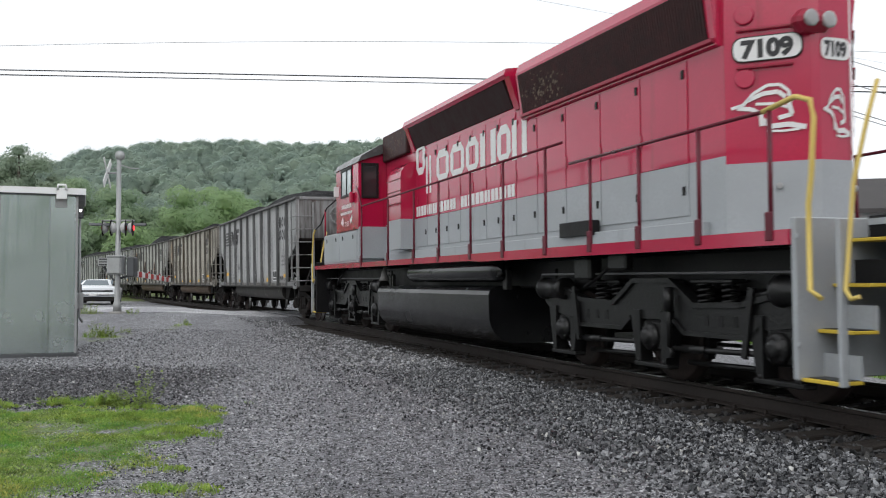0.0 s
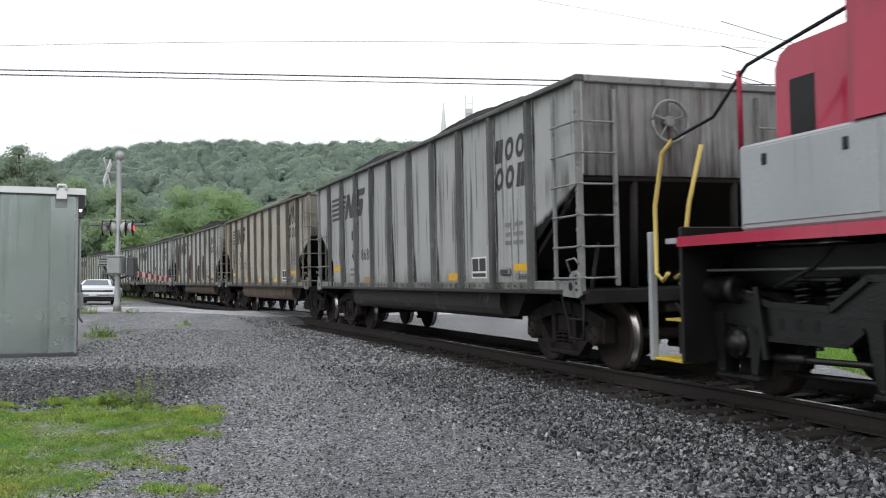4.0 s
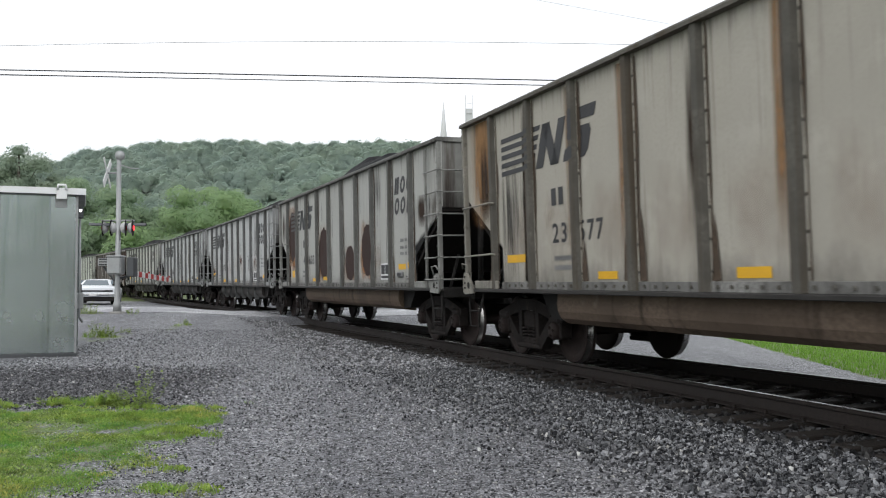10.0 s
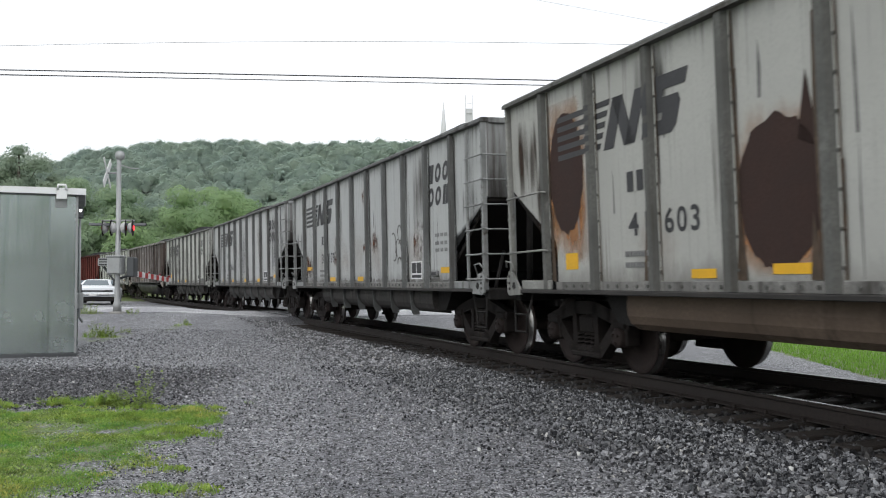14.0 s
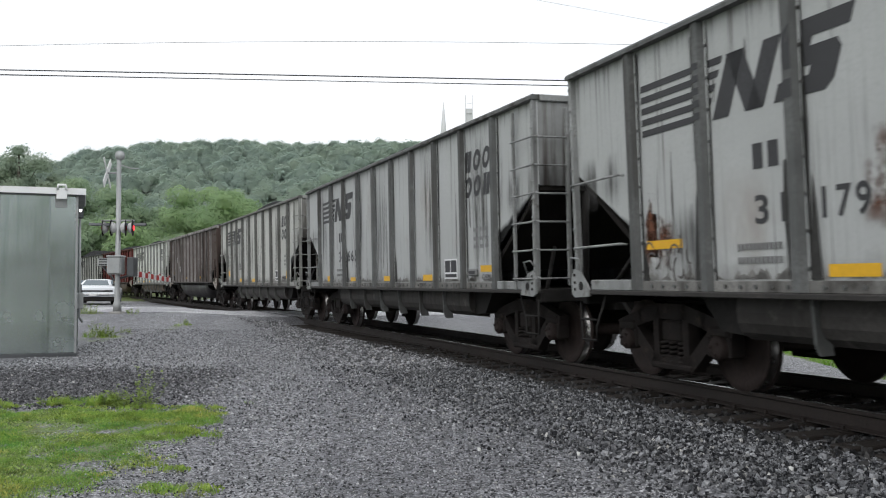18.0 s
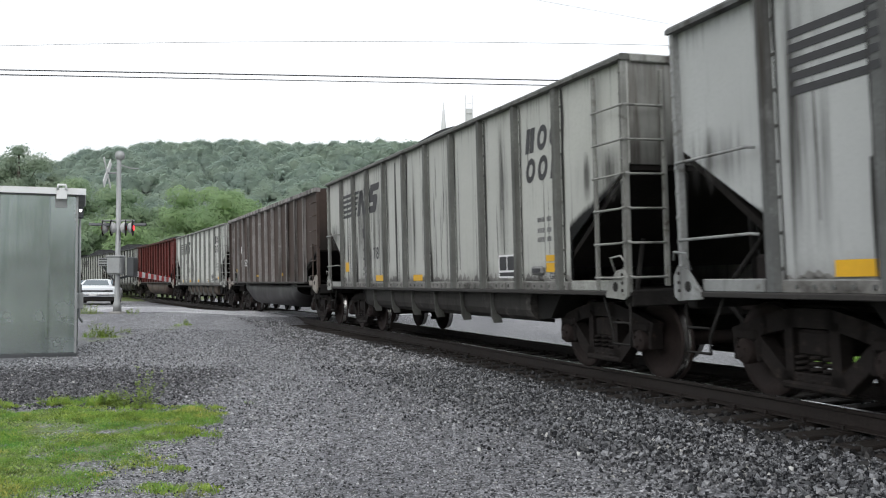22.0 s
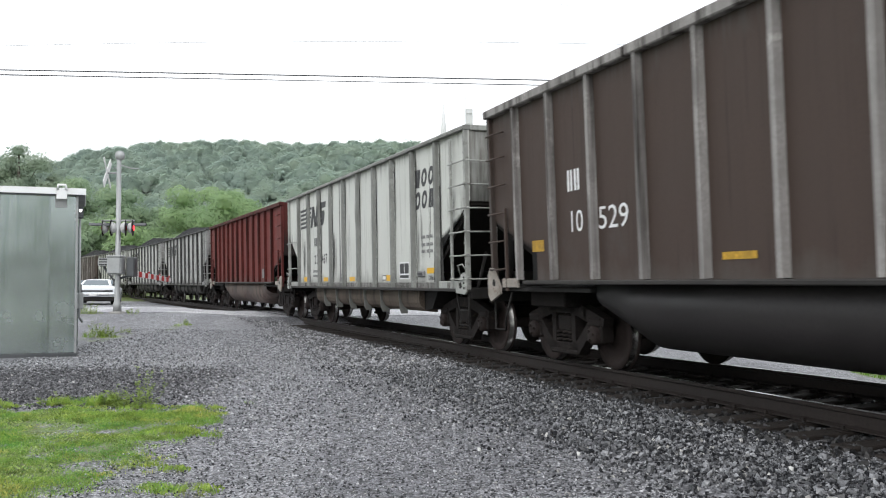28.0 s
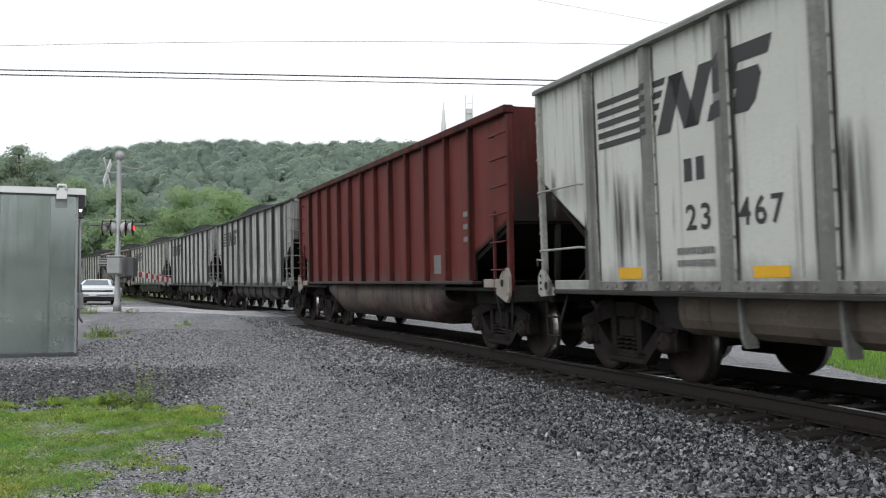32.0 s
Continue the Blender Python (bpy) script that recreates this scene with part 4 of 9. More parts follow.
def tub_gondola(first=-5.72, gap=1.04, half=7.15):
    """A smooth-sided coal car with a rounded tub hanging between its trucks."""
    car = empty("tub_coal_car")
    W, top = 1.50, 3.66
    for sg in (1, -1):
        pts = [(-half, top), (-half, 2.05), (-5.8, 1.58), (-5.8, 1.14), (5.8, 1.14), (5.8, 1.58), (half, 2.05), (half, top)]
        part("side_sheet", Geo().prism(pts, "y", sg * (W - 0.02), sg * W), M_GREY, car)
        for i in range(12):
            x = first + i * gap
            g = Geo().prism([(x - 0.04, sg * W), (x - 0.035, sg * (W + 0.09)), (x + 0.035, sg * (W + 0.09)), (x + 0.04, sg * W)], "z", 1.18, top - 0.08)
            part("side_post", g, M_GREY, car)
        g = Geo().box(-half - 0.02, half + 0.02, min(sg * (W - 0.05), sg * (W + 0.11)), max(sg * (W - 0.05), sg * (W + 0.11)), top - 0.10, top + 0.02, 0.015)
        part("top_chord", g, M_GREY, car)
        g = Geo().box(-5.9, 5.9, min(sg * (W - 0.05), sg * (W + 0.12)), max(sg * (W - 0.05), sg * (W + 0.12)), 1.12, 1.17, 0.01)
        part("side_sill", g, M_SILLDIRT, car)
        sec = [(0.12 * sg, 1.12), (sg * 1.42, 1.12), (sg * 1.42, 0.85)] + [(sg * (0.92 + 0.5 * math.cos(radians(a))), 0.85 - 0.47 * math.sin(radians(a))) for a in (10, 20, 30, 40, 50, 60, 70, 80, 90)] + [(sg * 0.12, 0.38)]
        g = Geo()
        n = len(sec)
        rows = [(-4.2, 0.5), (-3.35, 1.0), (3.35, 1.0), (4.2, 0.5)]
        vs = [(x, a, 1.12 + (b - 1.12) * k) for x, k in rows for a, b in sec]
        fs = [(i * n + k, i * n + (k + 1) % n, (i + 1) * n + (k + 1) % n, (i + 1) * n + k) for i in range(3) for k in range(n)] + [tuple(range(n)), tuple(3 * n + k for k in range(n))]
        g.add(vs, fs, True)
        part("tub", g, M_TUB, car, "rounded steel tub hanging low between the trucks")
    for sg in (1, -1):
        e = sg * half
        part("end_sheet", Geo().box(min(e - sg * 0.03, e), max(e - sg * 0.03, e), -W + 0.02, W - 0.02, 2.02, top, 0.004), M_GREY, car)
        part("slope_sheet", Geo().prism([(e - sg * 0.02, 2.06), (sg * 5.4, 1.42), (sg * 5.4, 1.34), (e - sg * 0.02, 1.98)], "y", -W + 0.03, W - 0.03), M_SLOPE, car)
        for q in (1, -1):
            g = Geo().box(min(e, e - sg * 0.09), max(e, e - sg * 0.09), min(q * (W - 0.02), q * (W + 0.06)), max(q * (W - 0.02), q * (W + 0.06)), SILL, top - 0.1, 0.008)
            part("corner_post", g, M_GREY, car)
            g = Geo().prism([(e - sg * 0.40, SILL - 0.04), (e - sg * 0.38, SILL + 0.08), (e - sg * 0.16, SILL + 0.32), (e - sg * 0.03, SILL + 0.34), (e + sg * 0.05, SILL + 0.22), (e + sg * 0.05, SILL - 0.06), (e - sg * 0.04, SILL - 0.16)], "y", q * (W + 0.06), q * (W + 0.10))
            br = part("corner_bracket", g, M_BRACKET, car, "rust-stained pale bracket")
            # black disc painting the shade of a hole
            part("bracket_hole", Geo().lathe([(0.055, q * (W + 0.1005)), (0.05, q * (W + 0.104))], "y", (e - sg * 0.19, 0, SILL + 0.12), 12), M_BLACK, br)
            lo, hi = sorted((e - sg * 0.40, e - sg * 0.95))
            part("deck_edge", Geo().box(lo, hi, *sorted((q * (W + 0.02), q * (W + 0.06))), SILL + 0.05, SILL + 0.18, 0.01), M_BRACKET, car, "pale worn deck edge")
            g = Geo().tube([(e - sg * 0.62, q * 1.50, SILL - 0.02), (e - sg * 0.40, q * 1.52, 0.62), (e - sg * 0.40, q * 1.52, 0.46), (e - sg * 0.03, q * 1.52, 0.46), (e - sg * 0.03, q * 1.52, SILL - 0.1)], 0.016, 6)
            part("sill_step", g, M_BLACK, car)
            for z in (1.35, 1.75, 2.15, 2.55, 2.95, 3.3):
                pts = [(e - sg * 0.06, q * (W + 0.06), z), (e - sg * 0.1, q * (W + 0.12), z - 0.02), (e - sg * 0.52, q * (W + 0.12), z - 0.02), (e - sg * 0.55, q * (W + 0.02), z)]
                part("ladder_rung", Geo().tube(pts, 0.014, 6), M_GREY, car)
            part("ladder_stile", Geo().box(min(e - sg * 0.53, e - sg * 0.58), max(e - sg * 0.53, e - sg * 0.58), min(q * (W + 0.02), q * (W + 0.06)), max(q * (W + 0.02), q * (W + 0.06)), SILL, 2.2, 0.005), M_GREY, car)
        part("end_sill", Geo().box(min(e, e - sg * 0.16), max(e, e - sg * 0.16), -W, W, SILL - 0.16, SILL + 0.08, 0.015), M_BLACK, car)
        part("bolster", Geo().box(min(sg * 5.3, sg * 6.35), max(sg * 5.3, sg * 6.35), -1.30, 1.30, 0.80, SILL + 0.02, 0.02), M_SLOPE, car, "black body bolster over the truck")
        part("centre_sill", Geo().box(min(sg * 4.1, sg * 7.0), max(sg * 4.1, sg * 7.0), -0.33, 0.33, 0.74, SILL - 0.01, 0.02), M_BLACK, car)
        part("end_deck", Geo().box(min(e - sg * 0.1, sg * 4.2), max(e - sg * 0.1, sg * 4.2), -W, W, SILL, SILL + 0.05), M_BLACK, car)
        for q in (-0.75, 0.75):
            part("end_strut", Geo().tube([(e - sg * 0.12, q, SILL), (e - sg * 0.06, q, 2.0)], 0.05, 4), M_BLACK, car)
        coupler(car, e, sg)
    for x in (-5.63, 5.83):
        freight_truck(car, x)
    return car


def coal_load(car, seed, rise, peaks, top):
    """The heap of coal that shows over the top chord."""
    rng = np.random.RandomState(seed)
    xs, ys = np.linspace(-6.9, 6.9, 70), np.linspace(-1.45, 1.45, 16)
    gx, gy = np.meshgrid(xs, ys)
    h = np.zeros_like(gx)
    for c, w, a in peaks:
        h = np.maximum(h, a * np.clip(1 - np.abs(gx - c) / w, 0, 1))
    edge = np.clip(1.15 - (np.abs(gy) / 1.48) ** 2, 0, 1) * np.clip((7.0 - np.abs(gx)) / 1.9, 0, 1)
    gz = top - 0.16 + (rise + h) * edge + rng.uniform(-0.035, 0.035, gx.shape)
    me = bpy.data.meshes.new("coal_load")
    w = len(xs)
    fs = [(j * w + i, j * w + i + 1, (j + 1) * w + i + 1, (j + 1) * w + i) for j in range(len(ys) - 1) for i in range(w - 1)]
    me.from_pydata(np.stack([gx, gy, gz], -1).reshape(-1, 3).tolist(), [], fs)
    return part("coal_load", me, M_COAL, car, "wet black coal heaped in the car")


# ---- the locomotive ----
def lozenge(x0, x1, z0, z1, lean=0.0, cut=0.0):
    """A leaning block of (x, z), running towards -x."""
    return [(x0 - lean * z0, z0), (x1 - lean * z0, z0), (x1 - lean * z1, z1), (x0 - lean * z1, z1)]


def decal(parent, polys, y, material, name="painted_mark", label="", thick=0.003):
    g = Geo()
    for q in polys:
        g.prism(q, "y", y, y + thick)
    return part(name, g, material, parent, label)


def ring_mark(x, z, w, h, bar):
    """An open rounded block, four flat strokes with cut corners."""
    a, b = w / 2, h / 2
    c = bar
    return [[(x - a + c, z + b), (x + a - c, z + b), (x + a - c, z + b - c), (x - a + c, z + b - c)], [(x - a + c, z - b + c), (x + a - c, z - b + c), (x + a - c, z - b), (x - a + c, z - b)],
            [(x - a, z + b - c), (x - a + c, z + b), (x - a + c, z - b), (x - a, z - b + c)], [(x + a - c, z + b), (x + a, z + b - c), (x + a, z - b + c), (x + a - c, z - b)]]


def emblem_shape(k):
    """Open almond strokes with a banner under them, k times as wide as on the flank."""
    g = Geo()

    def stroke(pts, half):
        for (ax, ay), (bx, by) in zip(pts[:-1], pts[1:]):
            d = math.hypot(bx - ax, by - ay)
            nx, ny = -(by - ay) / d * half, (bx - ax) / d * half
            g.prism([((ax + nx) * k, ay + ny), ((ax - nx) * k, ay - ny), ((bx - nx) * k, by - ny), ((bx + nx) * k, by + ny)], "z", 0.004, 0.008)

    stroke([(-0.36, 0.00), (-0.24, 0.03), (-0.14, 0.14), (0.0, 0.215), (0.12, 0.21), (0.20, 0.14), (0.22, 0.02)], 0.016)
    stroke([(-0.20, 0.07), (-0.05, 0.13), (0.10, 0.14), (0.17, 0.08)], 0.022)
    stroke([(-0.30, 0.00), (-0.16, -0.02), (-0.07, -0.08), (-0.06, -0.20)], 0.022)
    stroke([(-0.12, 0.03), (0.06, 0.02), (0.20, -0.03)], 0.014)
    stroke([(0.20, 0.02), (0.23, -0.10), (0.10, -0.13)], 0.022)
    stroke([(-0.05, -0.14), (0.02, -0.21), (0.20, -0.20), (0.36, -0.24)], 0.026)
    stroke([(-0.02, -0.255), (0.14, -0.265), (0.30, -0.255)], 0.012)
    return g


def engine_truck(parent, x):
    """A three-axle truck with a cast frame, brake cylinders, rods and pedestal ties."""
    g = Geo().box(-2.55, 2.55, -0.62, 0.62, 0.62, 1.0, 0.04)
    truck = part("truck", g, M_LOCOBLACK, parent, "black three-axle cast truck", m=Matrix.Translation((x, 0, 0)))
    span = lambda a, b: (min(a, b), max(a, b))
    for sg in (1, -1):
        g = Geo()
        y0, y1 = sg * 0.98, sg * 1.12
        outline = [(-2.62, 1.00), (-2.66, 0.86), (-2.45, 0.72), (-1.86, 0.66), (-1.70, 0.56), (-0.62, 0.56), (-0.42, 0.70), (0.42, 0.70), (0.62, 0.56), (1.70, 0.56), (1.86, 0.66), (2.45, 0.72), (2.66, 0.86), (2.62, 1.00),
                   (1.95, 0.98), (1.55, 0.90), (0.80, 0.88), (0.42, 1.10), (0.30, 1.15), (-0.30, 1.15), (-0.42, 1.10), (-0.80, 0.88), (-1.55, 0.90), (-1.95, 0.98)]
        g.prism(outline, "y", y0, y1)
        # lips along the casting
        bars(g, [(-2.6, 0.99), (-1.95, 0.97), (-1.55, 0.89), (-0.80, 0.87), (-0.36, 1.13), (0.36, 1.13), (0.80, 0.87), (1.55, 0.89), (1.95, 0.97), (2.6, 0.99)], 0.028, y1, sg * 1.155)
        bars(g, [(-1.82, 0.67), (-1.68, 0.575), (-0.63, 0.575), (-0.44, 0.70)], 0.024, y1, sg * 1.15)
        bars(g, [(1.82, 0.67), (1.68, 0.575), (0.63, 0.575), (0.44, 0.70)], 0.024, y1, sg * 1.15)
        for q in (-2.07, 0.0, 2.07):
            for e in (-1, 1):
                g.prism([(q + e * 0.21, 0.80), (q + e * 0.205, 0.20), (q + e * 0.29, 0.20), (q + e * 0.36, 0.55), (q + e * 0.40, 0.80)], "y", y0, sg * 1.15)
        part("side_frame", g, M_LOCOTRUCK, truck)
        for q in (-1.45, -1.22, -0.99, 0.99, 1.22, 1.45):
            # black plates on the uncut casting paint the shade inside its holes
            part("frame_hole", Geo().prism([(q - 0.038, 0.665), (q + 0.038, 0.665), (q + 0.030, 0.775), (q - 0.030, 0.775)], "y", sg * 1.121, sg * 1.125), M_LOCOBLACK, truck)
        for q in (-2.07, 0.0, 2.07):
            g = Geo().box(q - 0.19, q + 0.19, *span(sg * 0.98, sg * 1.13), 0.34, 0.70, 0.04)
            g.lathe([(0.155, sg * 1.12), (0.155, sg * 1.16), (0.12, sg * 1.19), (0.09, sg * 1.20), (0.09, sg * 1.225), (0.03, sg * 1.23)], "y", (q, 0, 0.508), 16)
            box = part("journal_box", g, M_LOCOTRUCK, truck)
            for k in range(4):
                a = math.pi / 4 + k * math.pi / 2
                part("bolt", Geo().lathe([(0.020, sg * 1.16), (0.020, sg * 1.185)], "y", (q + 0.125 * math.cos(a), 0, 0.508 + 0.125 * math.sin(a)), 6), M_LOCOTRUCK, box)
            tie = part("pedestal_tie", Geo().box(q - 0.33, q + 0.33, *span(sg * 1.0, sg * 1.16), 0.165, 0.215, 0.012), M_LOCOTRUCK, truck)
            for e in (-0.25, 0.25):
                part("bolt", Geo().lathe([(0.028, 0.21), (0.028, 0.25), (0.012, 0.26)], "z", (q + e, sg * 1.13, 0), 6), M_LOCOTRUCK, tie)
        for q, d in ((-2.36, 1), (2.36, -1)):
            g = Geo().lathe([(0.10, -0.34), (0.145, -0.33), (0.15, -0.27), (0.13, -0.25), (0.13, 0.20), (0.15, 0.21), (0.15, 0.27), (0.06, 0.30)], "x", (q, sg * 1.13, 1.03), 18)
            g.tube([(q + d * 0.28, sg * 1.13, 1.03), (q + d * 0.62, sg * 1.13, 0.98)], 0.03, 6)
            part("brake_cylinder", g, M_LOCOTRUCK, truck)
            lever = Geo()
            bars(lever, [(q + d * 0.62, 1.04), (q + d * 0.74, 0.40)], 0.035, sg * 1.14, sg * 1.18)
            part("brake_lever", lever, M_LOCOTRUCK, truck)
        g = Geo().tube([(-0.44, sg * 1.2, 1.06), (-0.44, sg * 1.2, 0.34)], 0.030, 8).lathe([(0.055, 0), (0.055, 0.26)], "z", (-0.44, sg * 1.2, 0.80), 10).lathe([(0.06, 0), (0.06, 0.06)], "y", (-0.44, sg * 1.17, 0.36), 10)
        part("shock_strut", g, M_LOCOTRUCK, truck)
        part("brake_pipe", Geo().tube([(-2.66, sg * 1.18, 1.05), (-2.66, sg * 1.18, 1.17), (-2.60, sg * 1.2, 1.20), (2.58, sg * 1.2, 1.22), (2.66, sg * 1.18, 1.15), (2.66, sg * 1.18, 1.02)], 0.014, 6), M_GALVDIM, truck, "thin bare pipe over the truck")
        for q in (-1.05, 1.05):
            part("brake_rod", Geo().tube([(q - 0.68, sg * 1.10, 0.43), (q + 0.66, sg * 1.10, 0.40)], 0.030, 8).tube([(q + 0.1, sg * 1.10, 0.415), (q + 0.5, sg * 1.10, 0.405)], 0.045, 8), M_LOCOTRUCK, truck)
            part("brake_rod", Geo().tube([(q - 0.60, sg * 0.96, 0.27), (q + 0.60, sg * 0.96, 0.25)], 0.028, 6), M_LOCOTRUCK, truck)
            for e in (-0.36, 0.36):
                shoe = Geo().prism(arc(q + e * 2.84, 0.508, 0.535, 180 + 22 if e > 0 else -22, 180 - 22 if e > 0 else 22, 6) + arc(q + e * 2.84, 0.508, 0.60, 180 - 22 if e > 0 else 22, 180 + 22 if e > 0 else -22, 6), "y", sg * 0.72, sg * 0.82)
                part("brake_shoe", shoe, M_LOCOTRUCK, truck)
            for e in (-0.20, 0.20):
                coil = Geo().tube([(q + e + 0.075 * math.cos(k), sg * 1.02 + 0.075 * math.sin(k), 0.90 + 0.20 * k / 22) for k in np.linspace(0, 22, 40)], 0.018, 5)
                part("coil_spring", coil, M_LOCOTRUCK, truck)
            part("spring_cap", Geo().box(q - 0.34, q + 0.34, *span(sg * 0.92, sg * 1.12), 1.10, 1.14, 0.01), M_LOCOTRUCK, truck)
        part("sand_pipe", Geo().tube([(2.45, sg * 1.05, 1.3), (2.62, sg * 0.98, 0.8), (2.60, sg * 0.80, 0.22)], 0.022, 6), M_LOCOBLACK, truck)
        part("sand_pipe", Geo().tube([(-2.45, sg * 1.05, 1.3), (-2.62, sg * 0.98, 0.8), (-2.60, sg * 0.80, 0.22)], 0.022, 6), M_LOCOBLACK, truck)
        part("air_hose", Geo().tube([(0.7, sg * 1.15, 1.42), (0.9, sg * 1.22, 1.22), (1.2, sg * 1.2, 1.12), (1.5, sg * 1.14, 1.05)], 0.022, 6), M_LOCOBLACK, truck)
    for q in (-2.07, 0.0, 2.07):
        part("wheelset", ENGINE_WHEEL, M_WHEEL, truck, m=Matrix.Translation((q, 0, 0.508)))
    return truck


ENGINE_WHEEL = wheelset_mesh(0.508).data("wheelset")
ENGINE_WHEEL.materials.append(M_WHEEL)


def locomotive():
    eng = empty("diesel_locomotive")
    H = 0.84
    # deck and frame
    part("frame", Geo().box(-9.3, 9.3, -0.9, 0.9, 1.02, 1.44, 0.03), M_LOCOBLACK, eng)
    part("deck", Geo().box(-9.36, 9.3, -1.46, 1.46, 1.50, 1.555), M_GREY, eng, "grey walkway deck")
    for sg in (1, -1):
        g = Geo().prism([(-9.36, 1.56), (-9.36, 1.43), (-2.6, 1.43), (-2.2, 1.45), (9.0, 1.46), (9.0, 1.56)], "y", sg * 1.46, sg * 1.52)
        part("side_sill", g, M_RED, eng, "red sill stripe")
        part("kick_plate", Geo().box(-7.4, 4.4, min(sg * (H + 0.0), sg * (H + 0.10)), max(sg * (H + 0.0), sg * (H + 0.10)), 1.555, 1.76, 0.01), M_GREY, eng)
    # long hood
    low = [(-H, 1.555), (H, 1.555), (H, 2.42), (-H, 2.42)]
    part("hood_lower", Geo().prism(low, "x", -7.68, 4.5), M_GREY, eng, "grey lower hood band")
    up = [(H, 2.42), (H, 4.30), (H - 0.06, 4.42), (0.55, 4.52), (0, 4.56), (-0.55, 4.52), (-H + 0.06, 4.42), (-H, 4.30), (-H, 2.42)]
    part("hood_upper", Geo().prism(up, "x", -7.68, 4.5), M_RED, eng, "glossy red long hood")
    plan = [(-7.68, H), (-8.28, 0.26), (-8.33, 0.19), (-8.33, -0.19), (-8.28, -0.26), (-7.68, -H)]
    part("hood_end", Geo().prism(plan, "z", 2.33, 4.44), M_RED, eng, "red angled hood end")
    part("hood_end_band", Geo().prism(plan, "z", 1.555, 2.33), M_GREY, eng)
    part("hood_end_cap", Geo().prism([(a * 0.985, b * 0.85) for a, b in plan], "z", 4.44, 4.52), M_RED, eng)
    for sg in (1, -1):
        # access doors
        xs = [-7.05, -6.1, -5.15, -4.2, -3.3, -2.55, -1.95, -1.35, -0.75, -0.15, 0.45, 1.05, 1.65, 2.25]
        for a, b in zip(xs[:-1], xs[1:]):
            top = 3.56 if a < -3.0 else 3.78
            part("hood_door", Geo().box(a + 0.012, b - 0.012, min(sg * H, sg * (H + 0.014)), max(sg * H, sg * (H + 0.014)), 2.422, top, 0.004), M_RED, eng)
            part("hood_door", Geo().box(a + 0.012, b - 0.012, min(sg * H, sg * (H + 0.014)), max(sg * H, sg * (H + 0.014)), 1.84, 2.418, 0.004), M_GREY, eng)
            for z in (2.12, top - 0.14):
                part("door_latch", Geo().box(a + 0.06, a + 0.11, min(sg * (H + 0.012), sg * (H + 0.03)), max(sg * (H + 0.012), sg * (H + 0.03)), z - 0.05, z + 0.05, 0.006), M_LOCOBLACK, eng)
            part("door_hinge", Geo().box(b - 0.035, b + 0.0, min(sg * (H + 0.012), sg * (H + 0.024)), max(sg * (H + 0.012), sg * (H + 0.024)), 2.7, 2.86), M_RED_OLD, eng)
        # flared radiators
        fl = [(sg * H, 3.58), (sg * (H + 0.05), 3.60), (sg * (H + 0.15), 4.30), (sg * (H + 0.10), 4.44), (sg * 0.5, 4.53), (sg * 0.5, 3.58)]
        part("radiator_flare", Geo().prism(fl, "x", -7.62, -2.86), M_RED, eng)
        g = Geo()
        for i in range(90):
            x = -7.48 + 4.5 * i / 89
            g.prism([(sg * (H + 0.057), 3.68), (sg * (H + 0.087), 3.68), (sg * (H + 0.175), 4.25), (sg * (H + 0.145), 4.25)], "x", x - 0.012, x + 0.012)
        part("radiator_grille", g, M_GRILLE, eng, "dark ribbed radiator grille")
        part("grille_backing", Geo().prism([(sg * (H + 0.04), 3.66), (sg * (H + 0.068), 3.66), (sg * (H + 0.152), 4.26), (sg * (H + 0.12), 4.26)], "x", -7.50, -2.96), M_GRILLEBACK, eng)
        part("grille_ledge", Geo().prism([(sg * H, 3.60), (sg * (H + 0.10), 3.63), (sg * (H + 0.10), 3.67), (sg * H, 3.67)], "x", -7.60, -2.9), M_RED_OLD, eng)
        rf = random.Random(61)
        g = Geo()
        for _ in range(70):
            x, k, r = rf.gauss(-3.75, 0.30), min(max(rf.gauss(0.40, 0.2), 0.05), 0.95), rf.uniform(0.010, 0.030)
            yy, zz = H + 0.092 + 0.088 * k, 3.68 + 0.57 * k
            g.prism([(x + r * rf.uniform(0.5, 1.2) * math.cos(q), zz + r * rf.uniform(0.5, 1.2) * math.sin(q)) for q in (0.3, 1.6, 2.9, 4.2, 5.4)], "y", sg * yy, sg * (yy + 0.004))
        for _ in range(60):
            x, zz, r = rf.uniform(3.0, 4.2), rf.gauss(4.08, 0.12), rf.uniform(0.010, 0.032)
            g.prism([(x + r * rf.uniform(0.5, 1.2) * math.cos(q), zz + r * rf.uniform(0.5, 1.2) * math.sin(q)) for q in (0.3, 1.6, 2.9, 4.2, 5.4)], "y", sg * (H + 0.101), sg * (H + 0.104))
        part("flaked_paint", g, M_FLAKE, eng, "pale flaking patches on the screens")["kind"] = "stuff"
        # dynamic brake flare with its dark opening
        br = [(sg * 0.6, 4.50), (sg * (H + 0.20), 4.44), (sg * (H + 0.24), 4.34), (sg * (H + 0.20), 4.28), (sg * 0.6, 4.28)]
        part("brake_flare", Geo().prism(br, "x", -2.62, 2.55), M_RED, eng)
        part("brake_grille", Geo().prism([(sg * H, 3.86), (sg * (H + 0.02), 3.86), (sg * (H + 0.19), 4.279), (sg * H, 4.279)], "x", -2.45, 2.5), M_GRILLEBACK, eng, "dark brake grid opening")
        for x in (-2.62, 2.45):
            part("flare_end", Geo().prism([(sg * H, 3.80), (sg * (H + 0.03), 3.80), (sg * (H + 0.21), 4.30), (sg * H, 4.30)], "x", x - 0.12, x + 0.06), M_RED, eng)
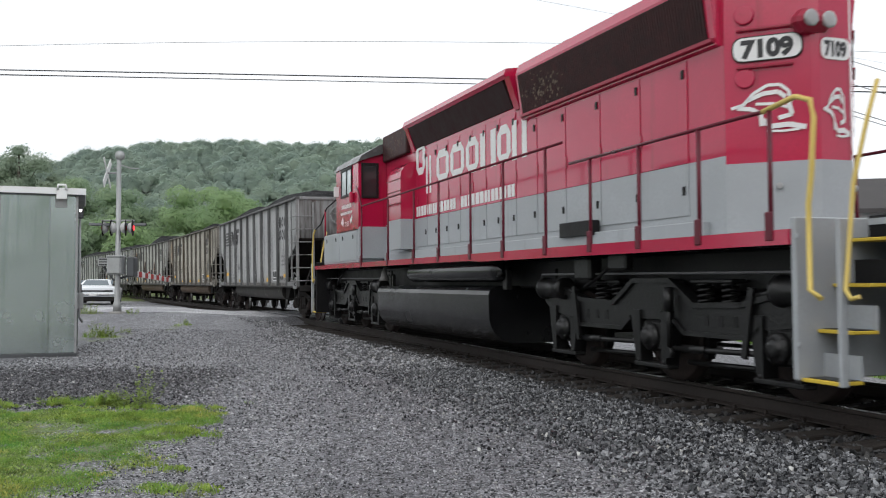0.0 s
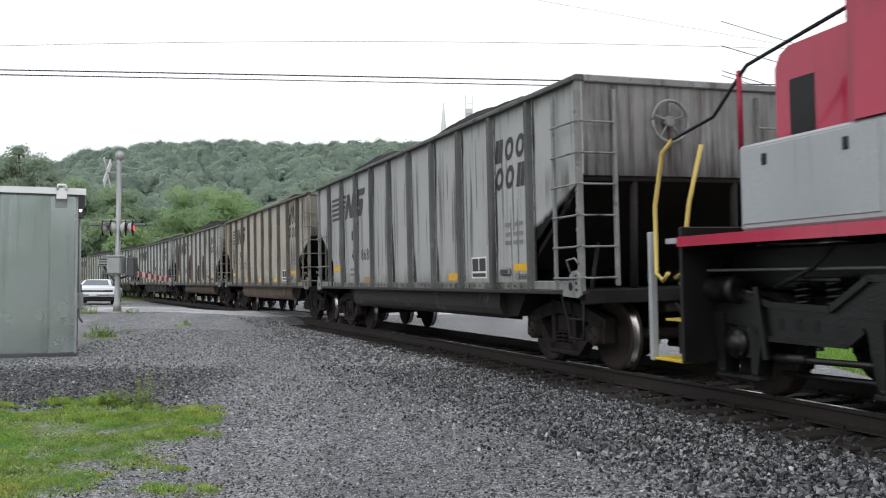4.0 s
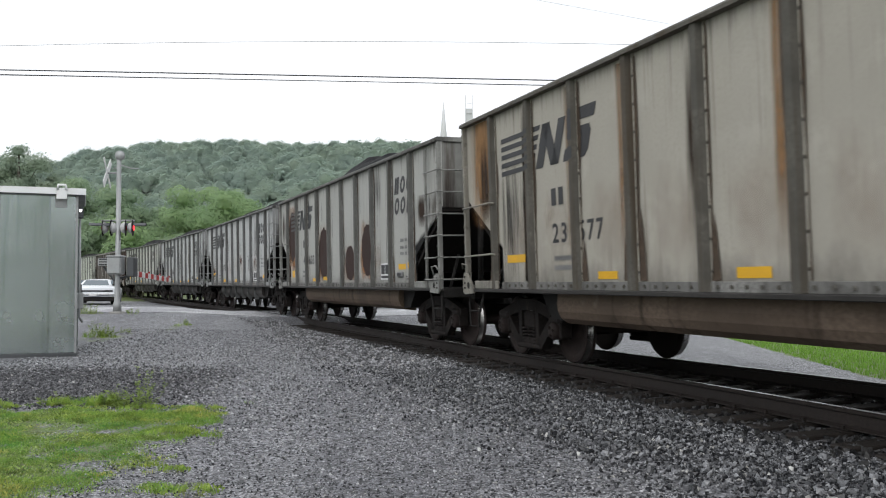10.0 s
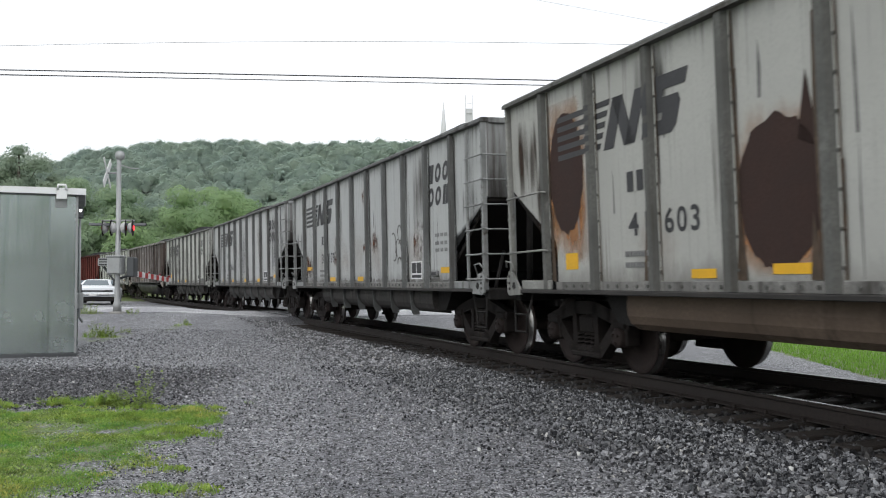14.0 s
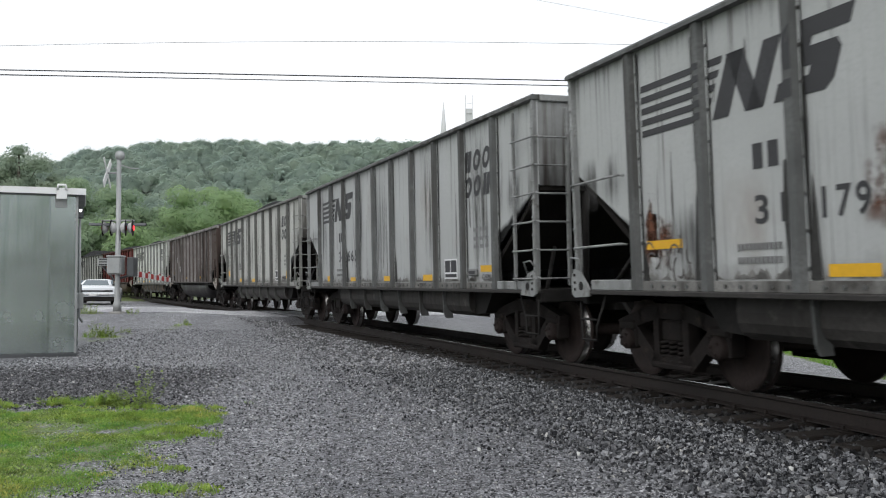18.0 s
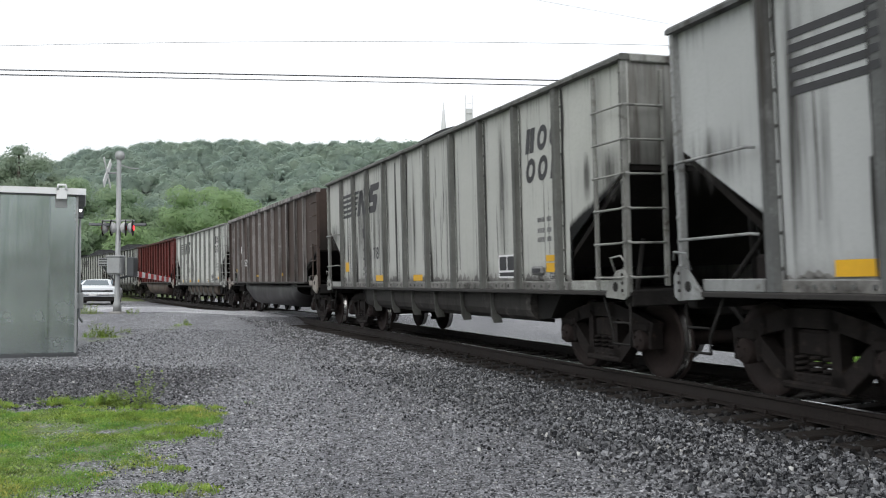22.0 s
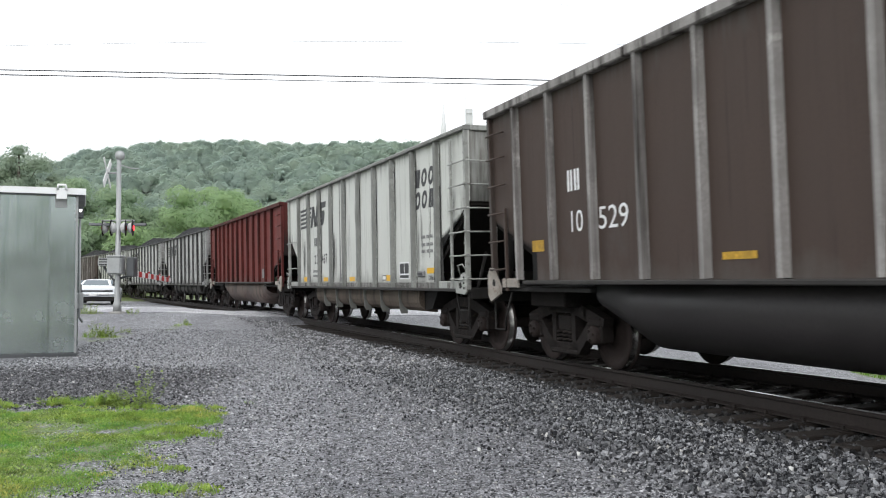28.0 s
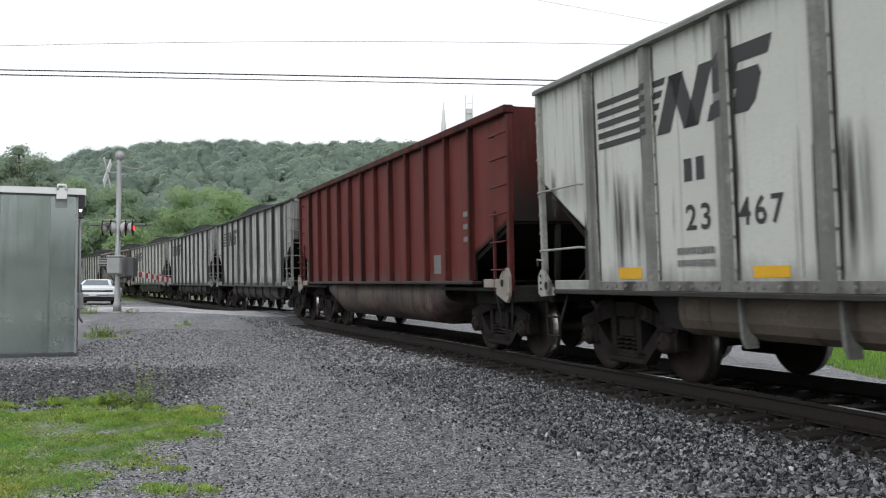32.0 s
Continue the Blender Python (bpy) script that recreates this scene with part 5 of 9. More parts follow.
        # air intake and blower duct behind the cab
        part("intake_grille", Geo().box(2.75, 4.45, min(sg * H, sg * (H + 0.10)), max(sg * H, sg * (H + 0.10)), 3.84, 4.42, 0.02), M_GRILLE, eng, "dark oily intake screen")
        duct = [(sg * H, 1.80), (sg * (H + 0.34), 1.80), (sg * (H + 0.34), 2.42), (sg * H, 2.42)]
        part("blower_duct", Geo().prism(duct, "x", 2.38, 3.28), M_GREY, eng)
        duct = [(sg * H, 2.42), (sg * (H + 0.34), 2.42), (sg * (H + 0.34), 3.28)] + [(sg * (H + 0.34 * math.cos(radians(a))), 3.28 + 0.34 * math.sin(radians(a))) for a in (20, 40, 60, 80)] + [(sg * H, 3.62)]
        part("blower_duct", Geo().prism(duct, "x", 2.38, 3.28), M_RED, eng)
        for z in (2.75, 3.0, 3.25):
            part("duct_rib", Geo().box(2.36, 3.30, min(sg * (H + 0.33), sg * (H + 0.352)), max(sg * (H + 0.33), sg * (H + 0.352)), z, z + 0.02), M_RED_OLD, eng)
        # walkway rail
        posts = [(4.26, 2.80), (2.22, 2.80), (0.57, 2.82), (-0.78, 2.83), (-2.23, 2.84), (-3.49, 2.85), (-4.84, 2.86), (-6.01, 2.58), (-7.06, 2.58), (-8.12, 2.59), (-9.13, 2.60)]
        for x, z in posts:
            part("rail_post", Geo().tube([(x, sg * 1.5, 1.46), (x, sg * 1.5, z)], 0.022, 6).box(x - 0.05, x + 0.05, min(sg * 1.515, sg * 1.535), max(sg * 1.515, sg * 1.535), 1.47, 1.72, 0.01), M_RAILRED, eng)
        part("hand_rail", Geo().tube([(4.7, sg * 1.5, 3.3), (4.55, sg * 1.5, 3.22), (4.26, sg * 1.5, 2.82), (-5.3, sg * 1.5, 2.87)], 0.020, 6), M_RAILRED, eng)
        part("hand_rail", Geo().tube([(-5.5, sg * 1.5, 2.58), (-9.05, sg * 1.5, 2.60)], 0.020, 6), M_RAILRED, eng)
        part("grab_rail", Geo().tube([(-9.05, sg * 1.5, 2.60), (-9.45, sg * 1.5, 2.66), (-9.62, sg * 1.5, 2.60), (-9.66, sg * 1.5, 2.45), (-9.62, sg * 1.5, 2.0), (-9.58, sg * 1.5, 1.75), (-9.58, sg * 1.5, 1.05), (-9.7, sg * 1.5, 0.98)], 0.024, 8), M_PALEYEL, eng, "pale yellow grab rail")
        part("grab_rail", Geo().tube([(-9.98, sg * 1.15, 2.72), (-9.93, sg * 1.22, 2.4), (-9.90, sg * 1.34, 1.9), (-9.88, sg * 1.42, 1.05), (-9.95, sg * 1.44, 0.98), (-10.02, sg * 1.42, 1.0)], 0.02, 8), M_PALEYEL, eng, "pale yellow grab rail")
        # rear steps
        part("step_wall", Geo().box(-9.42, -9.36, min(sg * 0.2, sg * 1.5), max(sg * 0.2, sg * 1.5), 0.30, 1.66, 0.01), M_GREY, eng)
        part("step_post", Geo().box(-9.86, -9.82, min(sg * 1.38, sg * 1.46), max(sg * 1.38, sg * 1.46), 0.28, 1.62, 0.01), M_GREY, eng, "grey step post")
        for i, z in enumerate((0.32, 0.72, 1.10, 1.48)):
            y0, y1 = sg * (1.46 - 0.17 * i), sg * (1.20 - 0.17 * i)
            tread = part("step_tread", Geo().box(-9.82, -9.42, min(y0, y1), max(y0, y1), z - 0.03, z, 0.005), M_YELLOW, eng, "yellow-edged step")
            part("tread_plate", Geo().box(-9.80, -9.44, min(y0 - sg * 0.05, y1), max(y0 - sg * 0.05, y1), z, z + 0.006), M_LOCOTRUCK, tread)
            part("step_riser", Geo().box(-9.82, -9.42, min(y1, y1 + sg * 0.02), max(y1, y1 + sg * 0.02), z, z + 0.2), M_GREY if i in (0, 1) else M_LOCOBLACK, eng)
        for x, y, z in ((-9.45, 1.503, 1.50), (-9.45, 1.503, 0.60)):
            part("bolt", Geo().lathe([(0.02, 0.0), (0.02, sg * 0.012)], "y", (x, sg * y, z), 8), M_GREY, eng)
        # front steps and rails
        part("step_wall", Geo().box(8.95, 9.0, min(sg * 0.6, sg * 1.5), max(sg * 0.6, sg * 1.5), 0.30, 1.66, 0.01), M_LOCOBLACK, eng)
        for i, z in enumerate((0.32, 0.72, 1.10)):
            y0, y1 = sg * (1.48 - 0.18 * i), sg * (1.20 - 0.18 * i)
            part("step_tread", Geo().box(9.0, 9.6, min(y0, y1), max(y0, y1), z - 0.03, z, 0.005), M_YELLOW, eng)
        for q in (0.64, 1.42):
            part("step_stringer", Geo().box(9.54, 9.6, min(sg * q, sg * (q + 0.08)), max(sg * q, sg * (q + 0.08)), 0.28, 1.64, 0.01), M_GREY, eng, "grey step stringer")
        for i, z in enumerate((0.34, 0.74, 1.12)):
            part("step_riser", Geo().box(9.06, 9.54, *sorted((sg * (1.16 - 0.18 * i), sg * (1.18 - 0.18 * i))), z, z + 0.34), M_LOCOBLACK, eng)
        part("grab_rail", Geo().tube([(9.05, sg * 1.5, 2.55), (9.25, sg * 1.5, 2.45), (9.42, sg * 1.5, 1.9), (9.42, sg * 1.5, 1.2), (9.3, sg * 1.5, 1.12), (9.2, sg * 1.5, 1.2)], 0.022, 8), M_PALEYEL, eng, "pale yellow grab rail")
        part("grab_rail", Geo().tube([(9.0, sg * 1.2, 2.5), (9.1, sg * 1.3, 1.9), (9.1, sg * 1.4, 1.2), (9.22, sg * 1.4, 1.15)], 0.022, 8), M_PALEYEL, eng)
        part("hand_rail", Geo().tube([(6.65, sg * 1.4, 3.25), (7.9, sg * 1.45, 3.05), (8.35, sg * 1.5, 2.66), (9.05, sg * 1.5, 2.55)], 0.018, 6), M_LOCOBLACK, eng)
        part("rail_post", Geo().tube([(8.0, sg * 1.46, 2.3), (8.0, sg * 1.46, 3.02)], 0.025, 6), M_RED_OLD, eng)
        # battery box beside the short hood
        g = Geo().box(4.62, 8.0, min(sg * 0.88, sg * 1.49), max(sg * 0.88, sg * 1.49), 1.56, 2.33, 0.025)
        part("battery_box", g, M_GREY, eng, "grey battery box")
        for a, b in ((4.68, 6.3), (6.34, 7.95)):
            d = part("battery_door", Geo().box(a, b, min(sg * 1.485, sg * 1.502), max(sg * 1.485, sg * 1.502), 1.62, 2.29, 0.006), M_GREY, eng)
            for q in (0.2, 0.8):
                part("latch", Geo().box(a + (b - a) * q - 0.03, a + (b - a) * q + 0.03, min(sg * 1.50, sg * 1.515), max(sg * 1.50, sg * 1.515), 2.12, 2.22, 0.005), M_LOCOBLACK, d)
        # tank side fittings
        part("air_reservoir", Geo().lathe([(0.05, -2.2), (0.14, -2.15), (0.17, -2.0), (0.17, 2.0), (0.14, 2.15), (0.05, 2.2)], "x", (-0.8, sg * 1.26, 1.29), 20), M_TANK, eng, "black cylindrical air reservoir")
        part("fuel_filler", Geo().lathe([(0.05, 0), (0.05, 0.12)], "y", (-2.95, sg * 1.3 - 0.05, 1.24), 10).box(-3.02, -2.88, sg * 1.2 - 0.05, sg * 1.2 + 0.05, 1.0, 1.3, 0.01), M_LOCOTRUCK, eng)
        # the hatch opening's shade is a solid black block on the hood
        part("marker_box", Geo().box(-5.12, -4.25, min(sg * (H + 0.02), sg * (H + 0.16)), max(sg * (H + 0.02), sg * (H + 0.16)), 1.72, 1.92, 0.01), M_LOCOBLACK, eng, "solid black block for the shade in an open hatch")
    for sg in (1, -1):
        part("bell", Geo().lathe([(0.115, 1.15), (0.105, 1.18), (0.065, 1.30), (0.055, 1.36), (0.02, 1.39)], "z", (3.32, sg * 1.25, 0), 18).box(3.28, 3.36, sg * 1.25 - 0.03, sg * 1.25 + 0.03, 1.38, 1.46), M_BELLGREY, eng, "dull grey bell under the sill")
        for q in (2.66, 2.82):
            part("cut_off_valve", Geo().lathe([(0.055, 0), (0.06, 0.03), (0.03, 0.05)], "y", (q, sg * 1.28, 1.30), 12).box(q - 0.03, q + 0.03, sg * 1.26 - 0.04, sg * 1.26 + 0.02, 1.02, 1.28), M_LOCOTRUCK, eng)
        part("sill_bracket", Geo().box(-6.5, -6.1, sg * 1.28 - 0.06, sg * 1.28 + 0.06, 1.26, 1.44, 0.02), M_LOCOTRUCK, eng)
        part("sand_box", Geo().box(-5.6, -5.2, sg * 1.20 - 0.10, sg * 1.20 + 0.10, 1.14, 1.42, 0.03), M_LOCOTRUCK, eng)
    # rear end plate
    part("end_plate", Geo().box(-9.88, -9.82, -0.90, 0.90, 0.45, 1.60, 0.015), M_LOCOBLACK, eng)
    part("end_deck", Geo().box(-9.88, -9.3, -0.72, 0.72, 1.60, 1.655), M_GREY, eng)
    part("end_plate", Geo().box(9.55, 9.62, -0.75, 0.75, 0.45, 1.66, 0.015), M_GREY, eng)
    part("end_deck", Geo().box(8.9, 9.6, -0.75, 0.75, 1.60, 1.655), M_GREY, eng)
    for sg in (-1, 1):
        coupler(eng, sg * 9.8 if sg < 0 else 9.6, sg)
    # fuel tank
    sec = [(1.20, 1.06), (1.34, 1.035), (1.41, 0.985), (1.43, 0.92), (1.42, 0.60)] + [(0.97 + 0.45 * math.cos(radians(a)), 0.60 - 0.42 * math.sin(radians(a))) for a in (9, 18, 27, 36, 45, 54, 63, 72, 81, 90)]
    sec = sec + [(-a, b) for a, b in sec[::-1]]
    part("fuel_tank", Geo().prism(sec, "x", -2.75, 3.25), M_TANK, eng, "black fuel tank with a shiny wet top")
    # cab
    roof = [(1.5, 2.335), (1.5, 3.86), (1.42, 3.97), (1.0, 4.22), (0.5, 4.36), (0, 4.40)]
    roof = roof + [(-a, b) for a, b in roof[-2::-1]]
    cab = part("cab", Geo().prism(roof, "x", 4.52, 6.62), M_RED, eng, "red cab with side windows")
    cap = [(1.53, 3.84), (1.44, 3.99), (1.01, 4.245), (0.5, 4.385), (0, 4.425)]
    cap = cap + [(-a, b) for a, b in cap[-2::-1]] + [(-1.46, 3.87), (0, 4.38), (1.46, 3.87)]
    part("cab_roof", Geo().prism(cap, "x", 4.45, 6.72), M_ROOFDARK, cab, "wet dark cab roof with an overhang")
    part("cab_band", Geo().box(4.5, 4.61, -1.49, 1.49, 1.66, 2.38, 0.005), M_GREY, cab)
    for sg in (1, -1):
        part("side_window", Geo().box(5.12, 6.02, min(sg * 1.495, sg * 1.506), max(sg * 1.495, sg * 1.506), 3.20, 3.76), M_PALEGLASS, cab, "opaque side window coloured pale like sky behind it")
        for a, b, c, d in ((5.06, 6.08, 3.14, 3.20), (5.06, 6.08, 3.76, 3.83), (5.07, 5.12, 3.15, 3.82), (6.02, 6.07, 3.15, 3.82), (5.53, 5.57, 3.2, 3.78)):
            part("window_frame", Geo().box(a, b, min(sg * 1.49, sg * 1.525), max(sg * 1.49, sg * 1.525), c, d, 0.006), M_LOCOBLACK, cab)
        part("mirror", Geo().box(6.28, 6.32, min(sg * 1.5, sg * 1.64), max(sg * 1.5, sg * 1.64), 3.2, 3.45, 0.01), M_WHITE, cab)
        part("arm_rest", Geo().box(4.9, 5.02, min(sg * 1.5, sg * 1.6), max(sg * 1.5, sg * 1.6), 2.95, 3.2, 0.03), M_RED, cab)
        part("rear_window", Geo().box(4.495, 4.515, min(sg * 1.08, sg * 1.38), max(sg * 1.08, sg * 1.38), 3.08, 3.78, 0.004), M_DIMGLASS, cab, "dark rear cab window")
        g = Geo()
        for y0, y1, z0, z1 in ((1.03, 1.08, 3.03, 3.83), (1.38, 1.43, 3.03, 3.83), (1.08, 1.38, 3.03, 3.08), (1.08, 1.38, 3.78, 3.83)):
            g.box(4.48, 4.519, min(sg * y0, sg * y1), max(sg * y0, sg * y1), z0, z1)
        part("window_frame", g, M_LOCOBLACK, cab)
        part("windshield", Geo().box(6.615, 6.63, min(sg * 0.95, sg * 1.42), max(sg * 0.95, sg * 1.42), 3.2, 3.8), M_GLASS, cab)
    nose = [(6.62, 1.66), (8.25, 1.66), (8.25, 3.12), (8.18, 3.24), (8.05, 3.30), (6.62, 3.34)]
    part("short_hood", Geo().prism(nose, "y", -0.87, 0.87), M_RED, eng, "red short hood")
    for sg in (1, -1):
        # no real recess: its shade is painted as a thin black plate
        part("hood_vent", Geo().box(7.72, 8.05, min(sg * 0.86, sg * 0.876), max(sg * 0.86, sg * 0.876), 2.42, 2.98, 0.004), M_LOCOBLACK, eng, "flat black panel painting the shaded recess in the short hood")
    # roof fans, headlight, number panels, emblems
    for x in (-6.5, -5.05, -3.6, 0.9, -1.0):
        fan = part("roof_fan", Geo().lathe([(0.52, 0), (0.55, 0.03), (0.55, 0.13), (0.50, 0.16), (0.20, 0.17)], "z", (x, 0, 4.53), 28), M_RED_OLD, eng, "round roof fan")
    part("exhaust_stack", Geo().box(1.7, 2.2, -0.2, 0.2, 4.5, 4.72, 0.02), M_LOCOBLACK, eng)
    hl = part("headlight_housing", Geo().box(-8.42, -8.16, 0.03, 0.47, 3.60, 3.83, 0.09), M_RED_OLD, eng)
    for y in (0.14, 0.36):
        part("headlight_lens", Geo().lathe([(0.082, -8.40), (0.087, -8.425), (0.064, -8.432), (0.02, -8.435)], "x", (0, y, 3.715), 18), M_LENS, hl, "clear sealed-beam lens")
    for sg in (1, -1):
        d = Vector((-0.60, -0.58 * sg, 0)).normalized()
        nrm = Vector((-0.58, 0.60 * sg, 0)).normalized()
        for base, w, h, mat_, nm, lb in ((Vector((-7.985, sg * 0.545, 3.50)), 0.66, 0.24, M_WHITE, "number_panel", "white panel with a black number"),):
            m = Matrix(((d.x, 0, nrm.x, base.x + nrm.x * 0.012), (d.y, 0, nrm.y, base.y + nrm.y * 0.012), (0, 1, 0, base.z), (0, 0, 0, 1)))
            rim = part("panel_rim", Geo().prism([(a * 1.05, b * 1.10) for a, b in rounded(w, h, 0.09)], "z", 0.0, 0.008), M_LOCOBLACK, eng, m=m)
            pan = part(nm, Geo().prism(rounded(w, h, 0.09), "z", 0.009, 0.014), mat_, eng, lb, m=m)
            if sg > 0:
                words("7109", 0.17, M_DARKLET, eng, m @ Matrix.Translation((-0.255, -0.085, 0.016)), "road_number", 0.51, 0.014)
            g = emblem_shape(1.0)
            m2 = Matrix.Translation((0, 0, -0.60)) @ m
            part("emblem", g, M_WHITE, eng, "white angular emblem shapes", m=m2)
            for z in (3.86, 3.20):
                part("cover_plate", Geo().lathe([(0.10, 0.0), (0.10, 0.012), (0.085, 0.014)], "z", (-0.22, z - 3.50, 0), 18), M_RED, eng, m=m)
            for v in (0.19, -0.20):
                part("tread_bar", Geo().box(-0.3, 0.25, v, v + 0.025, 0.0, 0.03, 0.005), M_RED_OLD, eng, m=m)
            part("class_lamp", Geo().lathe([(0.03, 0.0), (0.035, 0.02), (0.02, 0.03)], "z", (0.1, -1.42, 0), 12), M_LENS, eng, m=m)
    m = Matrix(((0, 0, -1, -8.335), (-1, 0, 0, 0), (0, 1, 0, 3.45), (0, 0, 0, 1)))
    part("number_panel", Geo().prism(rounded(0.36, 0.22, 0.07), "z", 0.002, 0.008), M_WHITE, eng, "white panel with a black number", m=m)
    words("7109", 0.14, M_DARKLET, eng, m @ Matrix.Translation((-0.14, -0.07, 0.010)), "road_number", 0.28, 0.012)
    part("emblem", emblem_shape(0.45), M_WHITE, eng, m=Matrix.Translation((0, 0, -0.62)) @ m)
    # big white side marks
    y = H + 0.016
    for a, b, z0, z1, ring in ((2.31, 1.76, 3.30, 3.96, 1), (1.70, 1.40, 2.88, 3.62, 0), (1.08, 0.42, 3.03, 3.65, 1), (0.32, -0.36, 3.03, 3.65, 1), (-0.46, -1.04, 3.03, 3.65, 1), (-1.12, -1.78, 3.03, 3.65, 0), (-1.84, -2.36, 3.03, 3.65, 1), (-2.42, -2.96, 3.03, 3.65, 0)):
        if ring:
            decal(eng, ring_mark((a + b) / 2, (z0 + z1) / 2, a - b, z1 - z0, 0.15), y, M_WHITE, "painted_block", "white open painted block")
            continue
        w = (a - b) * 0.32
        decal(eng, [[(a, z0), (a - w, z0), (a - w, z1), (a, z1)]], y, M_WHITE, "painted_block", "tall white painted block")
        decal(eng, [[(b + w, z0), (b, z0), (b, z1), (b + w, z1)]], y, M_WHITE, "painted_block")
    x = 2.31
    for n, w in enumerate((0.30, 0.34, 0.10, 0.24, 0.30, 0.34, 0.34, 0.32, 0.0, 0.34, 0.36, 0.40, 0.28, 0.34, 0.32, 0.32)):
        if w == 0.0:
            x -= 0.22
            continue
        decal(eng, [[(x, 2.46), (x, 2.66), (x - w * 0.40, 2.66), (x - w * 0.40, 2.46)], [(x - w * 0.48, 2.46), (x - w * 0.48, 2.66), (x - w + 0.05, 2.66), (x - w + 0.05, 2.46)]][:1], y, M_WHITE, "painted_bar")
        decal(eng, [[(x - w * 0.48, 2.46), (x - w * 0.48, 2.66), (x - w + 0.05, 2.66), (x - w + 0.05, 2.46)]], y, M_WHITE, "painted_bar")
        x -= w
    g = []
    for z, x0, n, w, h in ((2.87, 6.06, 7, 0.13, 0.09), (2.73, 6.16, 13, 0.085, 0.06)):
        for i in range(n):
            g.append(lozenge(x0 - i * w, x0 - i * w - w * 0.72, z, z + h))
    g += [[(6.14, 2.55), (5.94, 2.68), (5.86, 2.54), (5.92, 2.45)], [(5.28, 2.58), (5.06, 2.70), (5.06, 2.56), (5.24, 2.48)]]
    for q in g:
        decal(cab, [q], 1.503, M_WHITE, "painted_bar")
    words("7109", 0.12, M_WHITE, cab, on_side(5.74, 1.504, 2.44), "road_number", 0.34)
    for x in (-6.70, 6.50):
        engine_truck(eng, x)
    return eng


def rounded(w, h, r):
    a, b = w / 2 - r, h / 2 - r
    return [(cx + r * math.cos(radians(t)), cz + r * math.sin(radians(t))) for cx, cz, t0 in ((a, b, 0), (-a, b, 90), (-a, -b, 180), (a, -b, 270)) for t in (t0, t0 + 30, t0 + 60, t0 + 90)]


ENGINE = tagged(locomotive(), "red and grey six-axle diesel locomotive with white marks", "locomotive", group="locomotives")
LEAD = tagged(copy_thing(ENGINE, Matrix()), "red and grey diesel locomotive leading the train", "locomotive")
ENGINES = [(ENGINE, 15.77), (LEAD, -4.95)]


# ---- the train ----
# kind, place of the middle on the line at the start, paint
def paints():
    return {
        "bluegrey": paint("bluegrey", (0.405, 0.41, 0.41), (0.06, 0.06, 0.06), 0.36, (0.33, 0.34, 0.35), 0.42, 0.29),
        "beige": paint("beige", (0.40, 0.375, 0.325), (0.13, 0.10, 0.07), 0.37, (0.46, 0.435, 0.385), 0.45, 0.27),
        "warmgrey": paint("warmgrey", (0.41, 0.41, 0.385), (0.09, 0.075, 0.06), 0.34, (0.38, 0.38, 0.36), 0.4, 0.29),
        "grey": paint("grey", (0.45, 0.45, 0.44), (0.045, 0.045, 0.045), 0.48, (0.31, 0.30, 0.30), 0.45, 0.22),
        "palegrey": paint("palegrey", (0.44, 0.45, 0.445), (0.08, 0.07, 0.06), 0.38, (0.40, 0.39, 0.38), 0.4, 0.29),
        "oldwhite": paint("oldwhite", (0.46, 0.465, 0.435), (0.07, 0.065, 0.055), 0.36, (0.41, 0.40, 0.36), 0.4, 0.29),
        "white": paint("white", (0.56, 0.57, 0.535), (0.14, 0.135, 0.115), 0.31, (0.50, 0.51, 0.47), 0.4, 0.38),
        "brown": paint("brown", (0.066, 0.048, 0.041), (0.042, 0.031, 0.027), 0.42, (0.070, 0.060, 0.055), 0.4, 2.5, 1.1, (0.30, 0.285, 0.275), ends=((1.60, 0.32), (1.64, 0.34))),
        "redbrown": paint("redbrown", (0.14, 0.034, 0.030), (0.050, 0.020, 0.017), 0.46, (0.075, 0.038, 0.031), 0.4, 0.62, ends=((1.60, 0.32), (1.64, 0.34))),
        "darkgrey": paint("darkgrey", (0.40, 0.40, 0.39), (0.04, 0.04, 0.04), 0.52, (0.24, 0.24, 0.24), 0.45, 0.20),
    }


PAINT = paints()
BODY_PARTS = ("side_sheet",)
TRIM_PARTS = ("corner_post", "ladder_rung", "ladder_stile", "grab_iron", "brake_wheel", "corner_grab", "end_chord")
POST_PARTS = ("side_post", "top_chord")
ROSTER = [("wide", 33.80, "bluegrey", "blue-grey ribbed coal car streaked with black runs"),
          ("wide", 49.13, "beige", "beige weathered ribbed coal car with rust stains"),
          ("shifted", 64.52, "warmgrey", "grey ribbed coal car with large round rust patches"),
          ("top", 79.64, "palegrey", "pale grey ribbed coal car scrawled with rusty scribbles"),
          ("top", 94.92, "palegrey", "pale grey ribbed coal car with dark grimy posts"),
          ("uneven", 110.07, "oldwhite", "off-white ribbed coal car with black runs"),
          ("tub", 125.55, "brown", "dark brown coal car with worn pale posts"),
          ("top", 140.79, "white", "fresh white ribbed coal car with grey posts"),
          ("tub12", 156.09, "redbrown", "faded red-brown coal car with a hanging tub"),
          ("top", 171.4, "darkgrey", "grimy grey ribbed coal car"),
          ("top", 186.7, "grey", "grey ribbed coal car with dark posts"),
          ("top", 202.0, "oldwhite", "off-white ribbed coal car, grimy"),
          ("tub", 217.3, "brown", "dark brown coal car"),
          ("top", 232.6, "grey", "grey ribbed coal car"),
          ("top", 247.9, "darkgrey", "dark grey coal car at the tail in view")]
